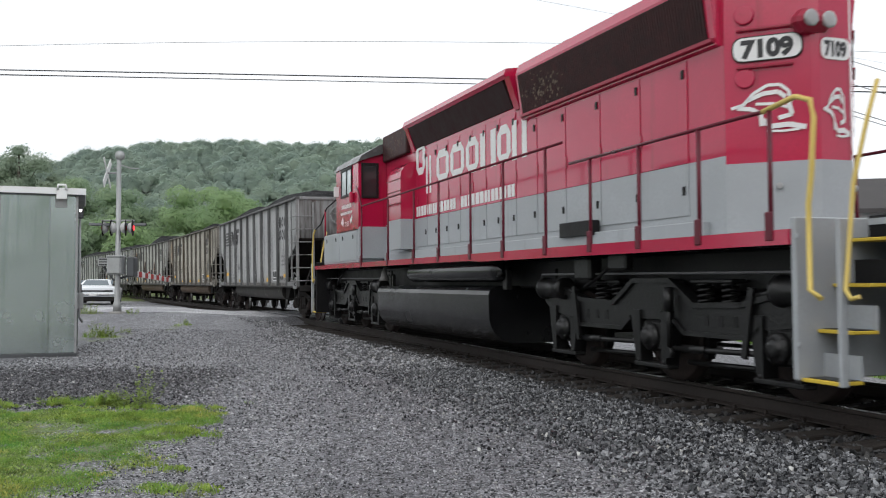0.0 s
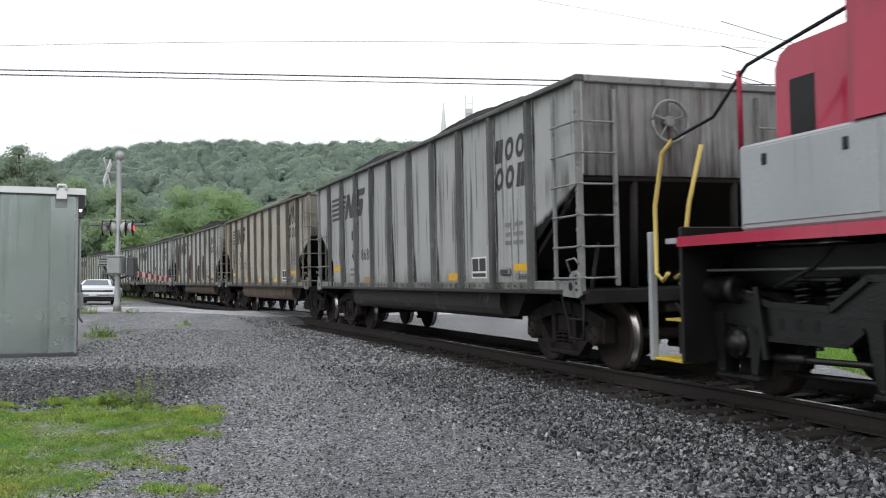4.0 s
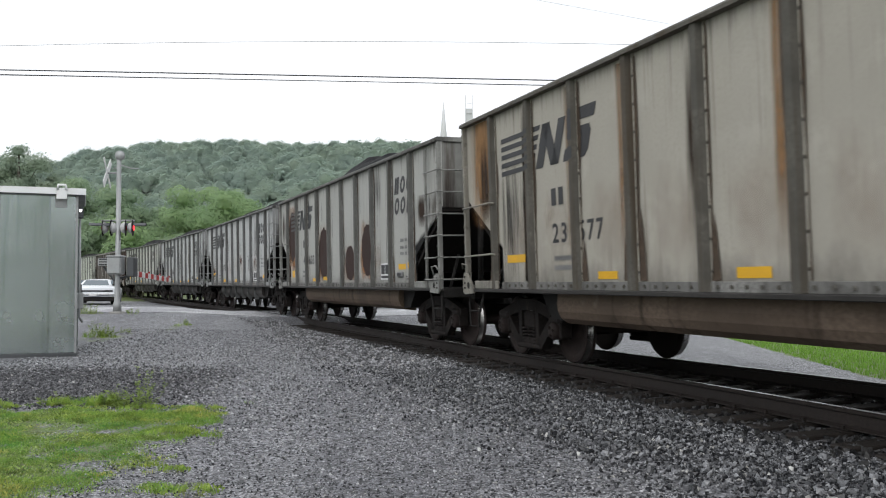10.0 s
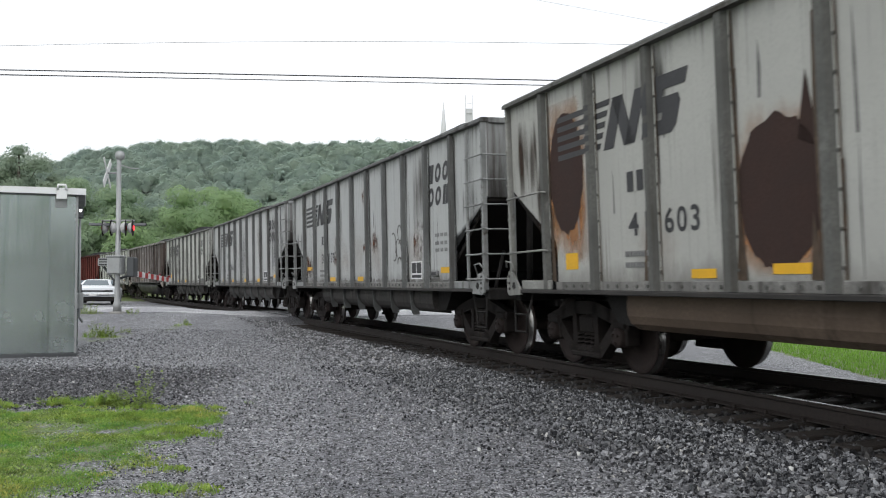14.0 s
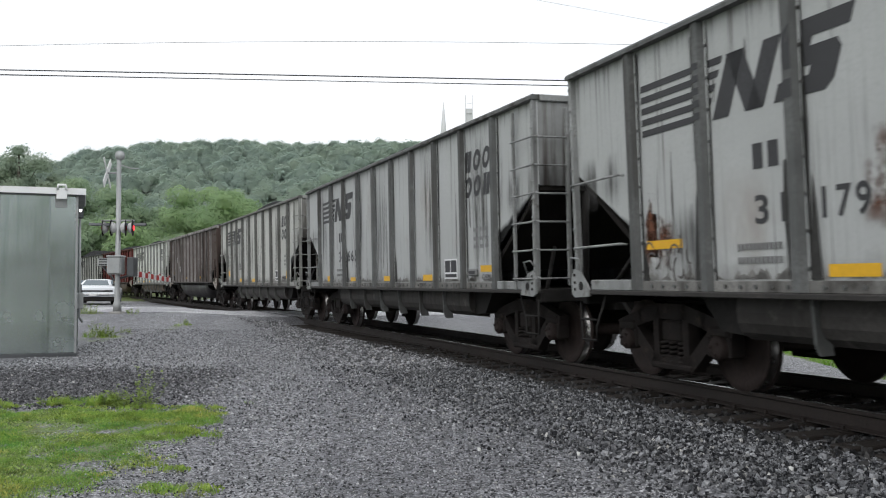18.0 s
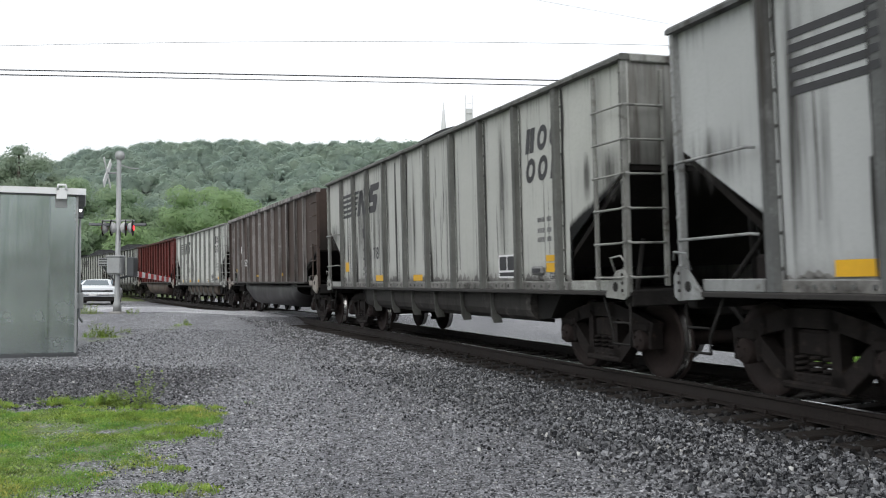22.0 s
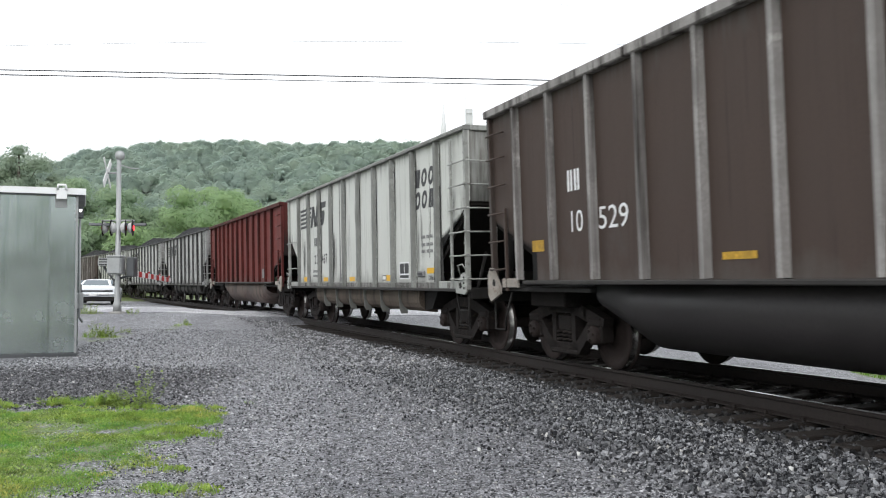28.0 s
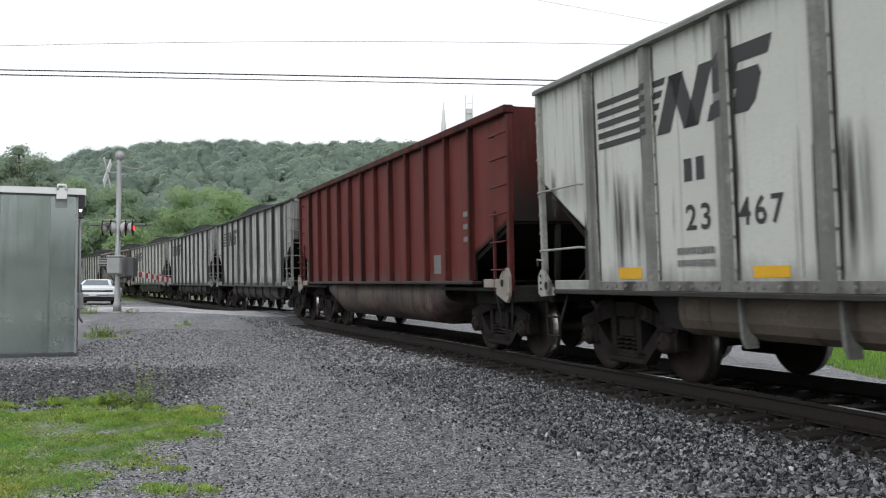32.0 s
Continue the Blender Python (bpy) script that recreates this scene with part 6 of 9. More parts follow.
SPACINGS = {"top": POSTS, "wide": [-5.65 + 1.283 * i for i in range(10)], "shifted": [-5.50 + 1.267 * i for i in range(10)],
            "uneven": [-5.42, -4.20, -2.94, -1.70, -0.43, 0.85, 2.154, 3.46, 4.60, 5.71]}
FIRST = {k: top_gondola(v) for k, v in SPACINGS.items()}
FIRST["tub"], FIRST["tub12"] = tub_gondola(-5.68, 1.075), tub_gondola()
CAR_POSTS = {}
CARS, _used = [], set()
for kind, mid, tint, label in ROSTER:
    car = FIRST[kind] if kind not in _used else copy_thing(FIRST[kind], Matrix())
    _used.add(kind)
    for ob in car.children:
        base = ob.name.split(".")[0]
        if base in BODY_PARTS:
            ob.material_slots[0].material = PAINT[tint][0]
        elif base == "end_sheet":
            ob.material_slots[0].material = PAINT[tint][3]
        elif base in TRIM_PARTS:
            ob.material_slots[0].material = PAINT[tint][2]
        elif base in ("corner_bracket", "deck_edge") and kind in SPACINGS:
            ob.material_slots[0].material = PAINT[tint][2]
        elif base in POST_PARTS:
            ob.material_slots[0].material = PAINT[tint][1]
            if len(ob.material_slots) > 1:
                ob.material_slots[1].material = PAINT[tint][0]
        elif base == "tub" and tint == "redbrown":
            ob.material_slots[0].material = M_TUBWORN
        elif base == "belly_sill" and mid in (49.13, 64.52):
            ob.material_slots[0].material = M_BELLYTAN
        elif base == "belly_sill" and mid == 140.79:
            ob.material_slots[0].material = M_BELLYPALE
        elif base == "belly_gusset":
            ob.material_slots[0].material = PAINT[tint][1]
    for ob in car.children:
        for sub_ in ob.children:
            if sub_.name.split(".")[0] == "rivets":
                sub_.material_slots[0].material = PAINT[tint][1]
    tagged(car, label, "coal car", group="coal cars in the train")
    if mid < 70:
        for ob in [c for c in car.children if c.name.split(".")[0] == "belly_gusset"]:
            bpy.data.objects.remove(ob)
    CARS.append((car, mid, tint, "top" if kind in SPACINGS else kind))
    CAR_POSTS[car.name] = SPACINGS.get(kind, [])


# ---- paint marks on the cars ----
def clipped(poly, a, b):
    """The piece of a convex (x, z) polygon with a <= x <= b."""
    for lim, keep in ((a, lambda q: q[0] >= a), (b, lambda q: q[0] <= b)):
        out = []
        for i, p in enumerate(poly):
            q = poly[(i + 1) % len(poly)]
            if keep(p):
                out.append(p)
            if keep(p) != keep(q) and abs(q[0] - p[0]) > 1e-9:
                k = (lim - p[0]) / (q[0] - p[0])
                out.append((lim, p[1] + k * (q[1] - p[1])))
        poly = out
        if len(poly) < 3:
            return []
    return poly


def side_marks(car, polys, material, name, label="", lift=0.004, over_posts=True, kind=""):
    g = Geo()
    for q in polys:
        g.prism(q, "y", 1.50 + lift, 1.50 + lift + 0.002)
        if over_posts:
            for x in CAR_POSTS[car.name]:
                c = clipped(q, x - 0.05, x + 0.05)
                if c:
                    g.prism(c, "y", 1.577, 1.579)
    ob = part(name, g, material, car, label)
    if kind:
        ob["kind"] = kind
    return ob


def rect(x0, x1, z0, z1):
    return [(x0, z0), (x1, z0), (x1, z1), (x0, z1)]


def maker_mark(car, material, dx=0.0, k=1.0):
    """Five running stripes that end in two leaning blocks."""
    moved = lambda polys: [[(5.45 + dx + (x - 5.45) * k, z) for x, z in q] for q in polys]
    for i in range(5):
        z = 2.66 + 0.118 * i
        side_marks(car, moved([[(5.45, z), (4.30 - 0.06 * i, z + 0.01), (4.27 - 0.06 * i, z + 0.075), (5.45, z + 0.068)]]), material, "painted_stripe")
    side_marks(car, moved([[(4.22, 2.64), (3.98, 2.64), (3.72, 3.20), (3.96, 3.20)], [(3.98, 3.20), (3.74, 3.20), (3.50, 2.64), (3.74, 2.64)], [(3.72, 2.64), (3.50, 2.64), (3.24, 3.20), (3.46, 3.20)]]), material, "painted_block", "dark leaning painted block")
    lean = lambda u, w: (3.36 - u - 0.42 * w, 2.64 + w)
    bar = lambda u0, u1, w0, w1: [lean(u0, w0), lean(u1, w0), lean(u1, w1), lean(u0, w1)]
    blocks = [bar(0.0, 0.60, 0.0, 0.15), bar(0.06, 0.60, 0.225, 0.375), bar(0.08, 0.70, 0.45, 0.60), bar(0.36, 0.60, 0.15, 0.225), bar(0.06, 0.30, 0.375, 0.45),
              [lean(0.60, 0.0), lean(0.67, 0.08), lean(0.67, 0.30), lean(0.60, 0.375)], [lean(0.06, 0.60), lean(0.0, 0.53), lean(0.0, 0.30), lean(0.06, 0.225)]]
    side_marks(car, moved(blocks), material, "painted_block", "dark leaning painted block")


def car_marks(car, number, split, material, yellow, dx=0.0, bx=0.0, bw=1.0):
    a, b = number[:split], number[split:]
    for x in (3.82 + dx, 3.62 + dx):
        side_marks(car, [rect(x, x - 0.13, 2.12, 2.34)], material, "painted_bar")
    words(a, 0.24, material, car, on_side(3.82 + dx, 1.5055, 1.65), "car_number", 0.40 if len(a) > 1 else 0.16, 0.006, 1.25)
    words(b, 0.24, material, car, on_side(3.00 + dx + bx, 1.5055, 1.65), "car_number", 0.20 * len(b) * bw, 0.006, 1.25)
    for z in (1.30, 1.42):
        side_marks(car, [rect(3.98 - 0.055 * i, 3.94 - 0.055 * i, z, z + 0.06) for i in range(11)], M_FADED, "stencil", lift=0.006, kind="stuff")
    for x0, x1, z0, z1 in yellow:
        side_marks(car, [rect(x0, x1, z0, z1)], M_STRAW, "reflector", "amber reflector patch", over_posts=False)


M_FADED = surface("faded_grey_stencil", (0.20, 0.20, 0.20), 0.7, var=0.3, bump=0.0)


def stencil_end(car, material, yellow, word=""):
    """The far end: two rows of dark blocks, a data box, small bars."""
    for z, kinds in ((2.88, "boo"), (2.48, "oob")):
        for i, k in enumerate(kinds):
            x = -4.44 - 0.36 * i
            lean = lambda u, w: (x - u - 0.07 * w / 0.33, z + w)
            if k == "b":
                shapes = [[lean(0.02, 0.0), lean(0.13, 0.0), lean(0.13, 0.33), lean(0.02, 0.33)], [lean(0.15, 0.0), lean(0.27, 0.0), lean(0.27, 0.33), lean(0.15, 0.33)]]
            else:
                half = [math.pi / 8 * j for j in range(17)]
                out = [lean(0.14 + 0.14 * math.cos(a), 0.165 + 0.165 * math.sin(a)) for a in half]
                inn = [lean(0.14 + 0.062 * math.cos(a), 0.165 + 0.085 * math.sin(a)) for a in half]
                shapes = [out + inn[::-1]]
            side_marks(car, shapes, material, "painted_block", over_posts=False)
    for z in (1.94, 1.80, 1.68):
        side_marks(car, [rect(x, x - 0.05, z, z + 0.06) for x in (-4.78, -4.85, -4.92, -5.05, -5.12, -5.24, -5.31)], M_FADED, "stencil", kind="stuff")
    g = part("data_panel", Geo().box(-4.06, -3.48, 1.503, 1.506, 1.21, 1.54), M_WHITE, car, "white-edged black data panel")
    for x0, x1, z0, z1 in ((-3.75, -3.51, 1.32, 1.515), (-4.03, -3.785, 1.32, 1.515), (-4.03, -3.51, 1.235, 1.29)):
        part("data_field", Geo().box(x0, x1, 1.506, 1.508, z0, z1), M_DARKLET, g)
    pad = part("jack_pad", Geo().box(-4.95, -4.62, 1.50, 1.545, 1.25, 1.36, 0.03), M_FADED, car, "worn grey jacking pad")
    # slot not cut: a dark strip paints its shade
    part("pad_slot", Geo().box(-4.90, -4.67, 1.545, 1.549, 1.28, 1.33), M_DARKLET, pad)
    for x0, x1, z0, z1 in yellow:
        side_marks(car, [rect(x0, x1, z0, z1)], M_STRAW, "reflector", "amber reflector patch", over_posts=False)
    if word:
        words(word, 0.085, material, car, on_side(-5.10, 1.5055, 1.19), "class_code", 0.36)


def runs(car, seed, count, material, wide=0.05, long=1.6, x0=-5.6, x1=5.6):
    """Dark drips that taper to a point."""
    rng = random.Random(seed)
    g = []
    for _ in range(count):
        x, w = rng.uniform(x0, x1), wide * rng.uniform(0.25, 1.0)
        z1 = rng.uniform(2.2, 3.45)
        z0 = max(1.16, z1 - long * rng.uniform(0.3, 1.2))
        j = lambda: rng.uniform(-0.012, 0.012)
        mid = z0 + (z1 - z0) * 0.55
        g.append([(x - w * 0.35 + j(), z0), (x + w * 0.35 + j(), z0), (x + w * 0.5 + j(), mid), (x + j(), z1), (x - w * 0.5 + j(), mid)])
    return side_marks(car, g, material, "grime_streaking", "dark grimy runs down the side", lift=0.001, over_posts=False, kind="stuff")


def post_grime(car, seed, material, low=0.3):
    """Full-height dark lines at the post edges, with dirty runs beside them."""
    rng = random.Random(seed)
    g = []
    for x in CAR_POSTS[car.name]:
        for e in (-1, 1):
            cuts = [1.16, rng.uniform(1.6, 2.2), rng.uniform(2.3, 2.9), 3.58]
            ws = [rng.uniform(0.005, 0.013) for _ in cuts]
            for k in range(3):
                c = x + e * 0.116
                g.append([(c - ws[k], cuts[k]), (c + ws[k], cuts[k]), (c + ws[k + 1], cuts[k + 1]), (c - ws[k + 1], cuts[k + 1])])
            for _ in range(rng.randint(1, 3)):
                c, w = x + e * rng.uniform(0.10, 0.15), rng.uniform(0.008, 0.026)
                z1 = rng.choice((3.55, 3.55, rng.uniform(2.0, 3.5)))
                z0 = max(1.16, z1 - rng.uniform(0.4, 2.6))
                j = lambda: rng.uniform(-0.010, 0.010)
                m = z0 + (z1 - z0) * rng.uniform(0.35, 0.7)
                g.append([(c - w * 0.2, z0), (c + w * 0.2, z0), (c + w + j(), m), (c + w * 0.5, z1), (c - w * 0.5, z1), (c - w + j(), m)])
            if rng.random() < low:
                c, h = x + e * rng.uniform(0.14, 0.20), rng.uniform(0.25, 0.9)
                w = rng.uniform(0.03, 0.08)
                g.append([(c - w, 1.16), (c + w, 1.16), (c + w * 0.6, 1.16 + h * 0.5), (c + w * 0.1, 1.16 + h), (c - w * 0.5, 1.16 + h * 0.6)])
    return side_marks(car, g, material, "post_grime", "dark edge lines and dirty runs beside the posts", lift=0.0125, over_posts=False, kind="stuff")


def splash(car, seed, count, material, high=0.3, x0=-5.6, x1=5.6):
    """Uneven road dirt thrown up from the sill."""
    rng = random.Random(seed)
    g = []
    for _ in range(count):
        x, w, h = rng.uniform(x0, x1), rng.uniform(0.03, 0.12), high * rng.uniform(0.2, 1.0)
        g.append([(x - w, 1.165), (x + w, 1.165), (x + w * 0.5, 1.165 + h * 0.6), (x + rng.uniform(-0.3, 0.3) * w, 1.165 + h), (x - w * 0.6, 1.165 + h * 0.5)])
    return side_marks(car, g, material, "road_dirt", "grey dirt splashed along the sill", lift=0.0008, over_posts=False, kind="stuff")


def blob(cx, cz, a, b, seed, n=40, rough=0.03, tip=None):
    rng = random.Random(seed)
    return [(cx + a * (1 + rng.uniform(-rough, rough)) * math.cos(2 * math.pi * i / n), cz + b * (1 + rng.uniform(-rough, rough)) * math.sin(2 * math.pi * i / n)) for i in range(n)]


STAINS = []


def stain(car, x0, x1, z0, z1, material, label=""):
    """A stain on one stretch of the side sheet."""
    ob = side_marks(car, [rect(x0, x1, z0, z1)], material, "stain", label, lift=-0.0014 + 0.00012 * (len(STAINS) % 14), over_posts=False)
    STAINS.append(ob)
    ob["kind"] = "stuff"
    return ob


M_RUSTBAND = stain_material("ochre_rust_stain", (0.30, 0.165, 0.075), 2.6, 0.22, 0.32, 0.62, 0.85, True)
M_DARKBAND = stain_material("dark_brown_stain", (0.050, 0.034, 0.025), 5.0, 0.35, 0.40, 0.60, 0.92)
M_SOOTBAND = stain_material("grey_soot_stain", (0.07, 0.068, 0.065), 7.0, 0.30, 0.42, 0.70, 0.85)
M_RUSTHALO = stain_material("orange_rust_bleed", (0.42, 0.21, 0.10), 2.2, 1.2, 0.25, 0.50, 0.95)
M_SCARBLOT = stain_material("red_brown_scar_stain", (0.135, 0.062, 0.040), 6.0, 4.0, 0.44, 0.60, 0.9)
M_PINKDUST = stain_material("pale_rust_film", (0.40, 0.31, 0.25), 1.6, 0.9, 0.30, 0.70, 0.32)
M_STRAWOLD = surface("soiled_amber_film", (0.42, 0.25, 0.03), 0.6, var=0.4, scale=9, bump=0.0, blotch=(0.12, 0.08, 0.04), blot=0.42)
M_POSTGRIME = surface("wet_black_grime", (0.035, 0.034, 0.032), 0.6, var=0.5, scale=8, bump=0.0)
M_SOOT = surface("black_soot_run", (0.17, 0.168, 0.165), 0.7, var=0.4, scale=6, bump=0.0)
M_SCRIBBLE = surface("dark_sprayed_paint", (0.115, 0.105, 0.10), 0.8, var=0.4, scale=8, bump=0.0)
M_LOWGRIME = surface("grey_road_grime", (0.20, 0.195, 0.185), 0.75, var=0.4, scale=6, bump=0.0)
YEL_A = [(5.62, 4.86, 1.43, 1.55)]
YEL_B = [(4.99, 4.49, 1.18, 1.31), (2.71, 2.27, 1.18, 1.27), (0.28, -0.18, 1.18, 1.28)]
END_Y = [(-5.04, -5.58, 1.31, 1.41)]
marks = [c[0] for c in CARS]
c0, c1, c2, c3, c4, c5, c6, c7, c8 = marks[:9]
for car, dx, k in ((c0, 0.20, 1.0), (c1, 0.15, 0.93), (c2, 0.08, 0.94), (c3, 0.05, 1.0), (c4, -0.04, 1.0), (c5, 0.16, 1.0), (c7, 0.05, 1.0)):
    maker_mark(car, M_DARKLET, dx, k)
car_marks(c0, "40868", 2, M_DARKLET, YEL_A + [(-2.45, -2.93, 1.18, 1.30)])
side_marks(c0, [rect(2.75, 2.25, 1.18, 1.27)], M_STRAWOLD, "reflector", "soiled amber reflector patch", over_posts=False)
car_marks(c1, "23577", 2, M_DARKLET, [(5.50, 4.88, 1.42, 1.53), (2.86, 2.42, 1.18, 1.27), (0.32, -0.15, 1.18, 1.28), (-2.25, -2.72, 1.18, 1.29)], dx=0.20, bx=0.1)
car_marks(c2, "41603", 2, M_DARKLET, [(1.56, 1.04, 1.21, 1.30), (2.75, 2.35, 1.18, 1.27), (5.42, 5.10, 1.30, 1.50)], dx=0.07, bx=0.11)
car_marks(c3, "31179", 2, M_DARKLET, [(5.50, 4.85, 1.48, 1.57), (2.86, 2.33, 1.18, 1.28), YEL_B[2]], dx=-0.1, bw=0.84)
car_marks(c4, "34665", 2, M_DARKLET, YEL_B[:2] + [(0.05, -0.40, 1.18, 1.28), (-2.38, -2.86, 1.18, 1.29)], dx=-0.07, bw=1.35)
car_marks(c5, "2878", 2, M_DARKLET, [(5.52, 5.20, 1.40, 1.62), (2.95, 2.35, 1.18, 1.30), (0.46, -0.05, 1.18, 1.29)], dx=0.12)
car_marks(c7, "23467", 2, M_DARKLET, [(5.15, 4.68, 1.18, 1.30), (2.83, 2.36, 1.18, 1.28), (0.25, -0.20, 1.18, 1.28), (-2.62, -2.85, 1.18, 1.30)])
side_marks(c7, [rect(-2.35, -2.60, 1.19, 1.30)], M_FADED, "worn_label", over_posts=False)
side_marks(c7, [rect(-2.38, -2.57, 1.21, 1.28)], M_WHITE, "worn_label", lift=0.008, over_posts=False)
stencil_end(c0, M_DARKLET, END_Y, "G86R")
stencil_end(c1, M_DARKLET, [(-4.62, -5.58, 1.40, 1.50)], "G85R")
stencil_end(c2, M_DARKLET, [(-4.65, -5.09, 1.40, 1.51), (-5.20, -5.58, 1.42, 1.53)], "G-98R")
stencil_end(c3, M_DARKLET, END_Y)
stencil_end(c4, M_DARKLET, END_Y, "G93K")
stencil_end(c5, M_DARKLET, [(-5.0, -5.5, 1.28, 1.40), (-5.0, -5.5, 1.42, 1.50)], "G89K")
stencil_end(c7, M_DARKLET, END_Y, "G86K")
for z, txt in ((1.41, "LD LMT 226400"), (1.29, "LT WT 55500")):
    words(txt, 0.065, M_FADED, c7, on_side(3.99, 1.509, z), "weight_stencil", 0.62)
runs(c0, 5, 34, M_SOOT, 0.035, 1.5)
for i in range(-4, 5):
    stain(c0, 1.283 * i + 0.24, 1.283 * i + 0.56, 1.16, 3.57, M_SOOTBAND, "soft black runs beside a post")
    if i % 3 == 1:
        stain(c0, 1.283 * i - 0.40, 1.283 * i - 0.05, 1.16, 3.3, M_SOOTBAND)
stain(c0, 4.95, 5.1, 1.3, 2.3, M_DARKBAND, "broad black drip")
for x0, x1 in ((-5.4, -4.7), (-2.9, -2.5), (-0.2, 0.5), (1.5, 2.2), (4.9, 5.6)):
    stain(c4, x0, x1, 1.16, 3.57, M_SOOTBAND, "soft grey runs")
for x0, x1 in ((-3.0, -2.2), (0.6, 1.3)):
    stain(c4, x0, x1, 1.6, 3.57, M_PINKDUST)
stain(c4, 0.50, 0.72, 1.16, 3.5, M_DARKBAND, "dark run beside a post")
for x0, x1 in ((-3.9, -3.5), (0.2, 0.7), (2.2, 3.2), (3.6, 4.4)):
    stain(c5, x0, x1, 1.16, 3.57, M_SOOTBAND, "soft black runs")
for x0, x1 in ((-4.9, -4.5), (1.4, 2.1), (4.5, 5.3)):
    stain(c7, x0, x1, 1.16, 2.4, M_SOOTBAND, "soft grey runs")
for car in (c0, c3, c4, c5, c7):
    stain(car, 5.98, 6.98, 1.95, 2.6, M_SOOTBAND, "soot along the slanting end")
    stain(car, -6.98, -5.8, 2.05, 2.70, M_SOOTBAND, "soot along the slanting end")
stain(c1, 5.98, 6.98, 1.95, 3.58, M_RUSTBAND, "broad ochre rust bands")
stain(c1, 5.98, 6.50, 2.0, 3.3, M_DARKBAND)
stain(c1, 4.70, 5.72, 1.16, 2.95, M_SOOTBAND, "soft grey runs under the mark")
for i in range(-4, 4):
    stain(c1, 1.283 * i + 0.82, 1.283 * i + 1.05, 1.16, 3.55, M_DARKBAND if i % 3 == 0 else M_RUSTBAND)
    stain(c1, 1.283 * i + 0.75, 1.283 * i + 1.75, 1.16, 2.4, M_PINKDUST)
stain(c1, -5.5, -4.45, 1.25, 2.5, M_SOOTBAND, "black runs from the painted blocks")
stain(c1, -7.0, -5.8, 2.3, 3.56, M_DARKBAND, "brown soot by the end")
stain(c1, -5.5, -4.45, 3.0, 3.57, M_DARKBAND)
stain(c2, 5.98, 6.98, 2.25, 3.35, M_DARKBAND, "dark brown runs by the slanting end")
stain(c2, 5.40, 6.3, 1.75, 2.7, M_DARKBAND)
stain(c2, 1.95, 2.35, 1.3, 2.75, M_DARKBAND, "dark run beside a post")
stain(c2, -6.9, -5.62, 2.15, 2.75, M_DARKBAND, "brown soot by the end")
stain(c2, -5.4, -5.0, 1.2, 3.5, M_PINKDUST)
for x, w in ((2.9, 0.9), (-3.6, 0.8)):
    stain(c2, x, x + w, 2.6, 3.57, M_SOOTBAND)
    stain(c2, x, x + w, 1.16, 2.0, M_PINKDUST)
runs(c2, 7, 26, M_SOOT, 0.05, 0.9)
runs(c3, 8, 18, M_SOOT, 0.04, 0.9)
runs(c4, 9, 34, M_SOOT, 0.035, 1.5)
runs(c5, 10, 30, M_SOOT, 0.03, 1.7)
runs(c5, 40, 14, M_SOOT, 0.11, 2.6, 1.6, 5.3)
runs(c5, 41, 8, M_SOOT, 0.05, 1.8, -5.4, 1.6)
splash(c5, 42, 160, M_LOWGRIME, 0.13)
splash(c3, 43, 150, M_LOWGRIME, 0.1)
splash(c4, 44, 150, M_LOWGRIME, 0.1)
runs(c7, 11, 5, M_SOOT, 0.05, 1.8)
side_marks(c7, [[(1.16, 1.17), (1.00, 1.17), (1.04, 1.8), (1.06, 2.6), (1.07, 3.55), (1.13, 3.55), (1.13, 2.5), (1.15, 1.9)]], M_SOOT, "grime_streaking", "one broad grimy run", lift=0.002, over_posts=False, kind="stuff")
side_marks(c5, [[(3.72, 1.2), (3.80, 1.2), (3.84, 2.0), (3.86, 2.75), (3.66, 2.75), (3.68, 2.0)], [(1.42, 1.17), (1.50, 1.17), (1.53, 2.4), (1.50, 3.5), (1.44, 3.5), (1.40, 2.3)], [(5.22, 1.2), (5.27, 1.2), (5.28, 3.2), (5.22, 3.3)]], M_POSTGRIME, "grime_streaking", "broad grimy runs", lift=0.002, over_posts=False, kind="stuff")
runs(c7, 12, 12, M_LOWGRIME, 0.05, 1.2)
for k, car in enumerate(marks[9:]):
    if CARS[9 + k][3] == "top":
        runs(car, 30 + k, 50, M_SOOT, 0.06, 1.6)
        maker_mark(car, M_DARKLET)
M_POSTRUST = surface("brown_black_grime", (0.085, 0.060, 0.042), 0.7, var=0.5, scale=8, bump=0.0)
for k, car in enumerate((c0, c1, c2, c3, c4, c5, c7)):
    post_grime(car, 500 + k, M_POSTRUST if car in (c1, c2) else M_POSTGRIME, 0.15 if car is c7 else 0.4)
for k, car in enumerate(marks[9:]):
    if CARS[9 + k][3] == "top":
        post_grime(car, 520 + k, M_POSTGRIME, 0.5)
# round rust patches where the paint burned off
for cx, cz, a, b, sd in ((5.34, 2.50, 0.44, 0.75, 1), (1.46, 1.90, 0.52, 0.66, 2), (-1.06, 1.60, 0.41, 0.40, 3), (-2.54, 1.86, 0.48, 0.56, 4)):
    stain(c2, cx - a * 1.30, cx + a * 1.30, max(1.17, cz - b * 1.55), cz + b * 1.20, M_RUSTHALO, "ochre rust bleeding round the patch")
    stain(c2, cx - a * 1.25, cx + a * 1.25, max(1.17, cz - b * 1.55), cz, M_RUSTHALO)
    side_marks(c2, [blob(cx, cz, a, b, sd, 48, 0.045)], M_RUST, "rust_patch", "round dark rust patch", lift=0.0035)
side_marks(c2, [[(1.2, 2.3), (0.95, 2.2), (1.08, 2.85)]], M_RUST, "rust_patch", lift=0.0035)
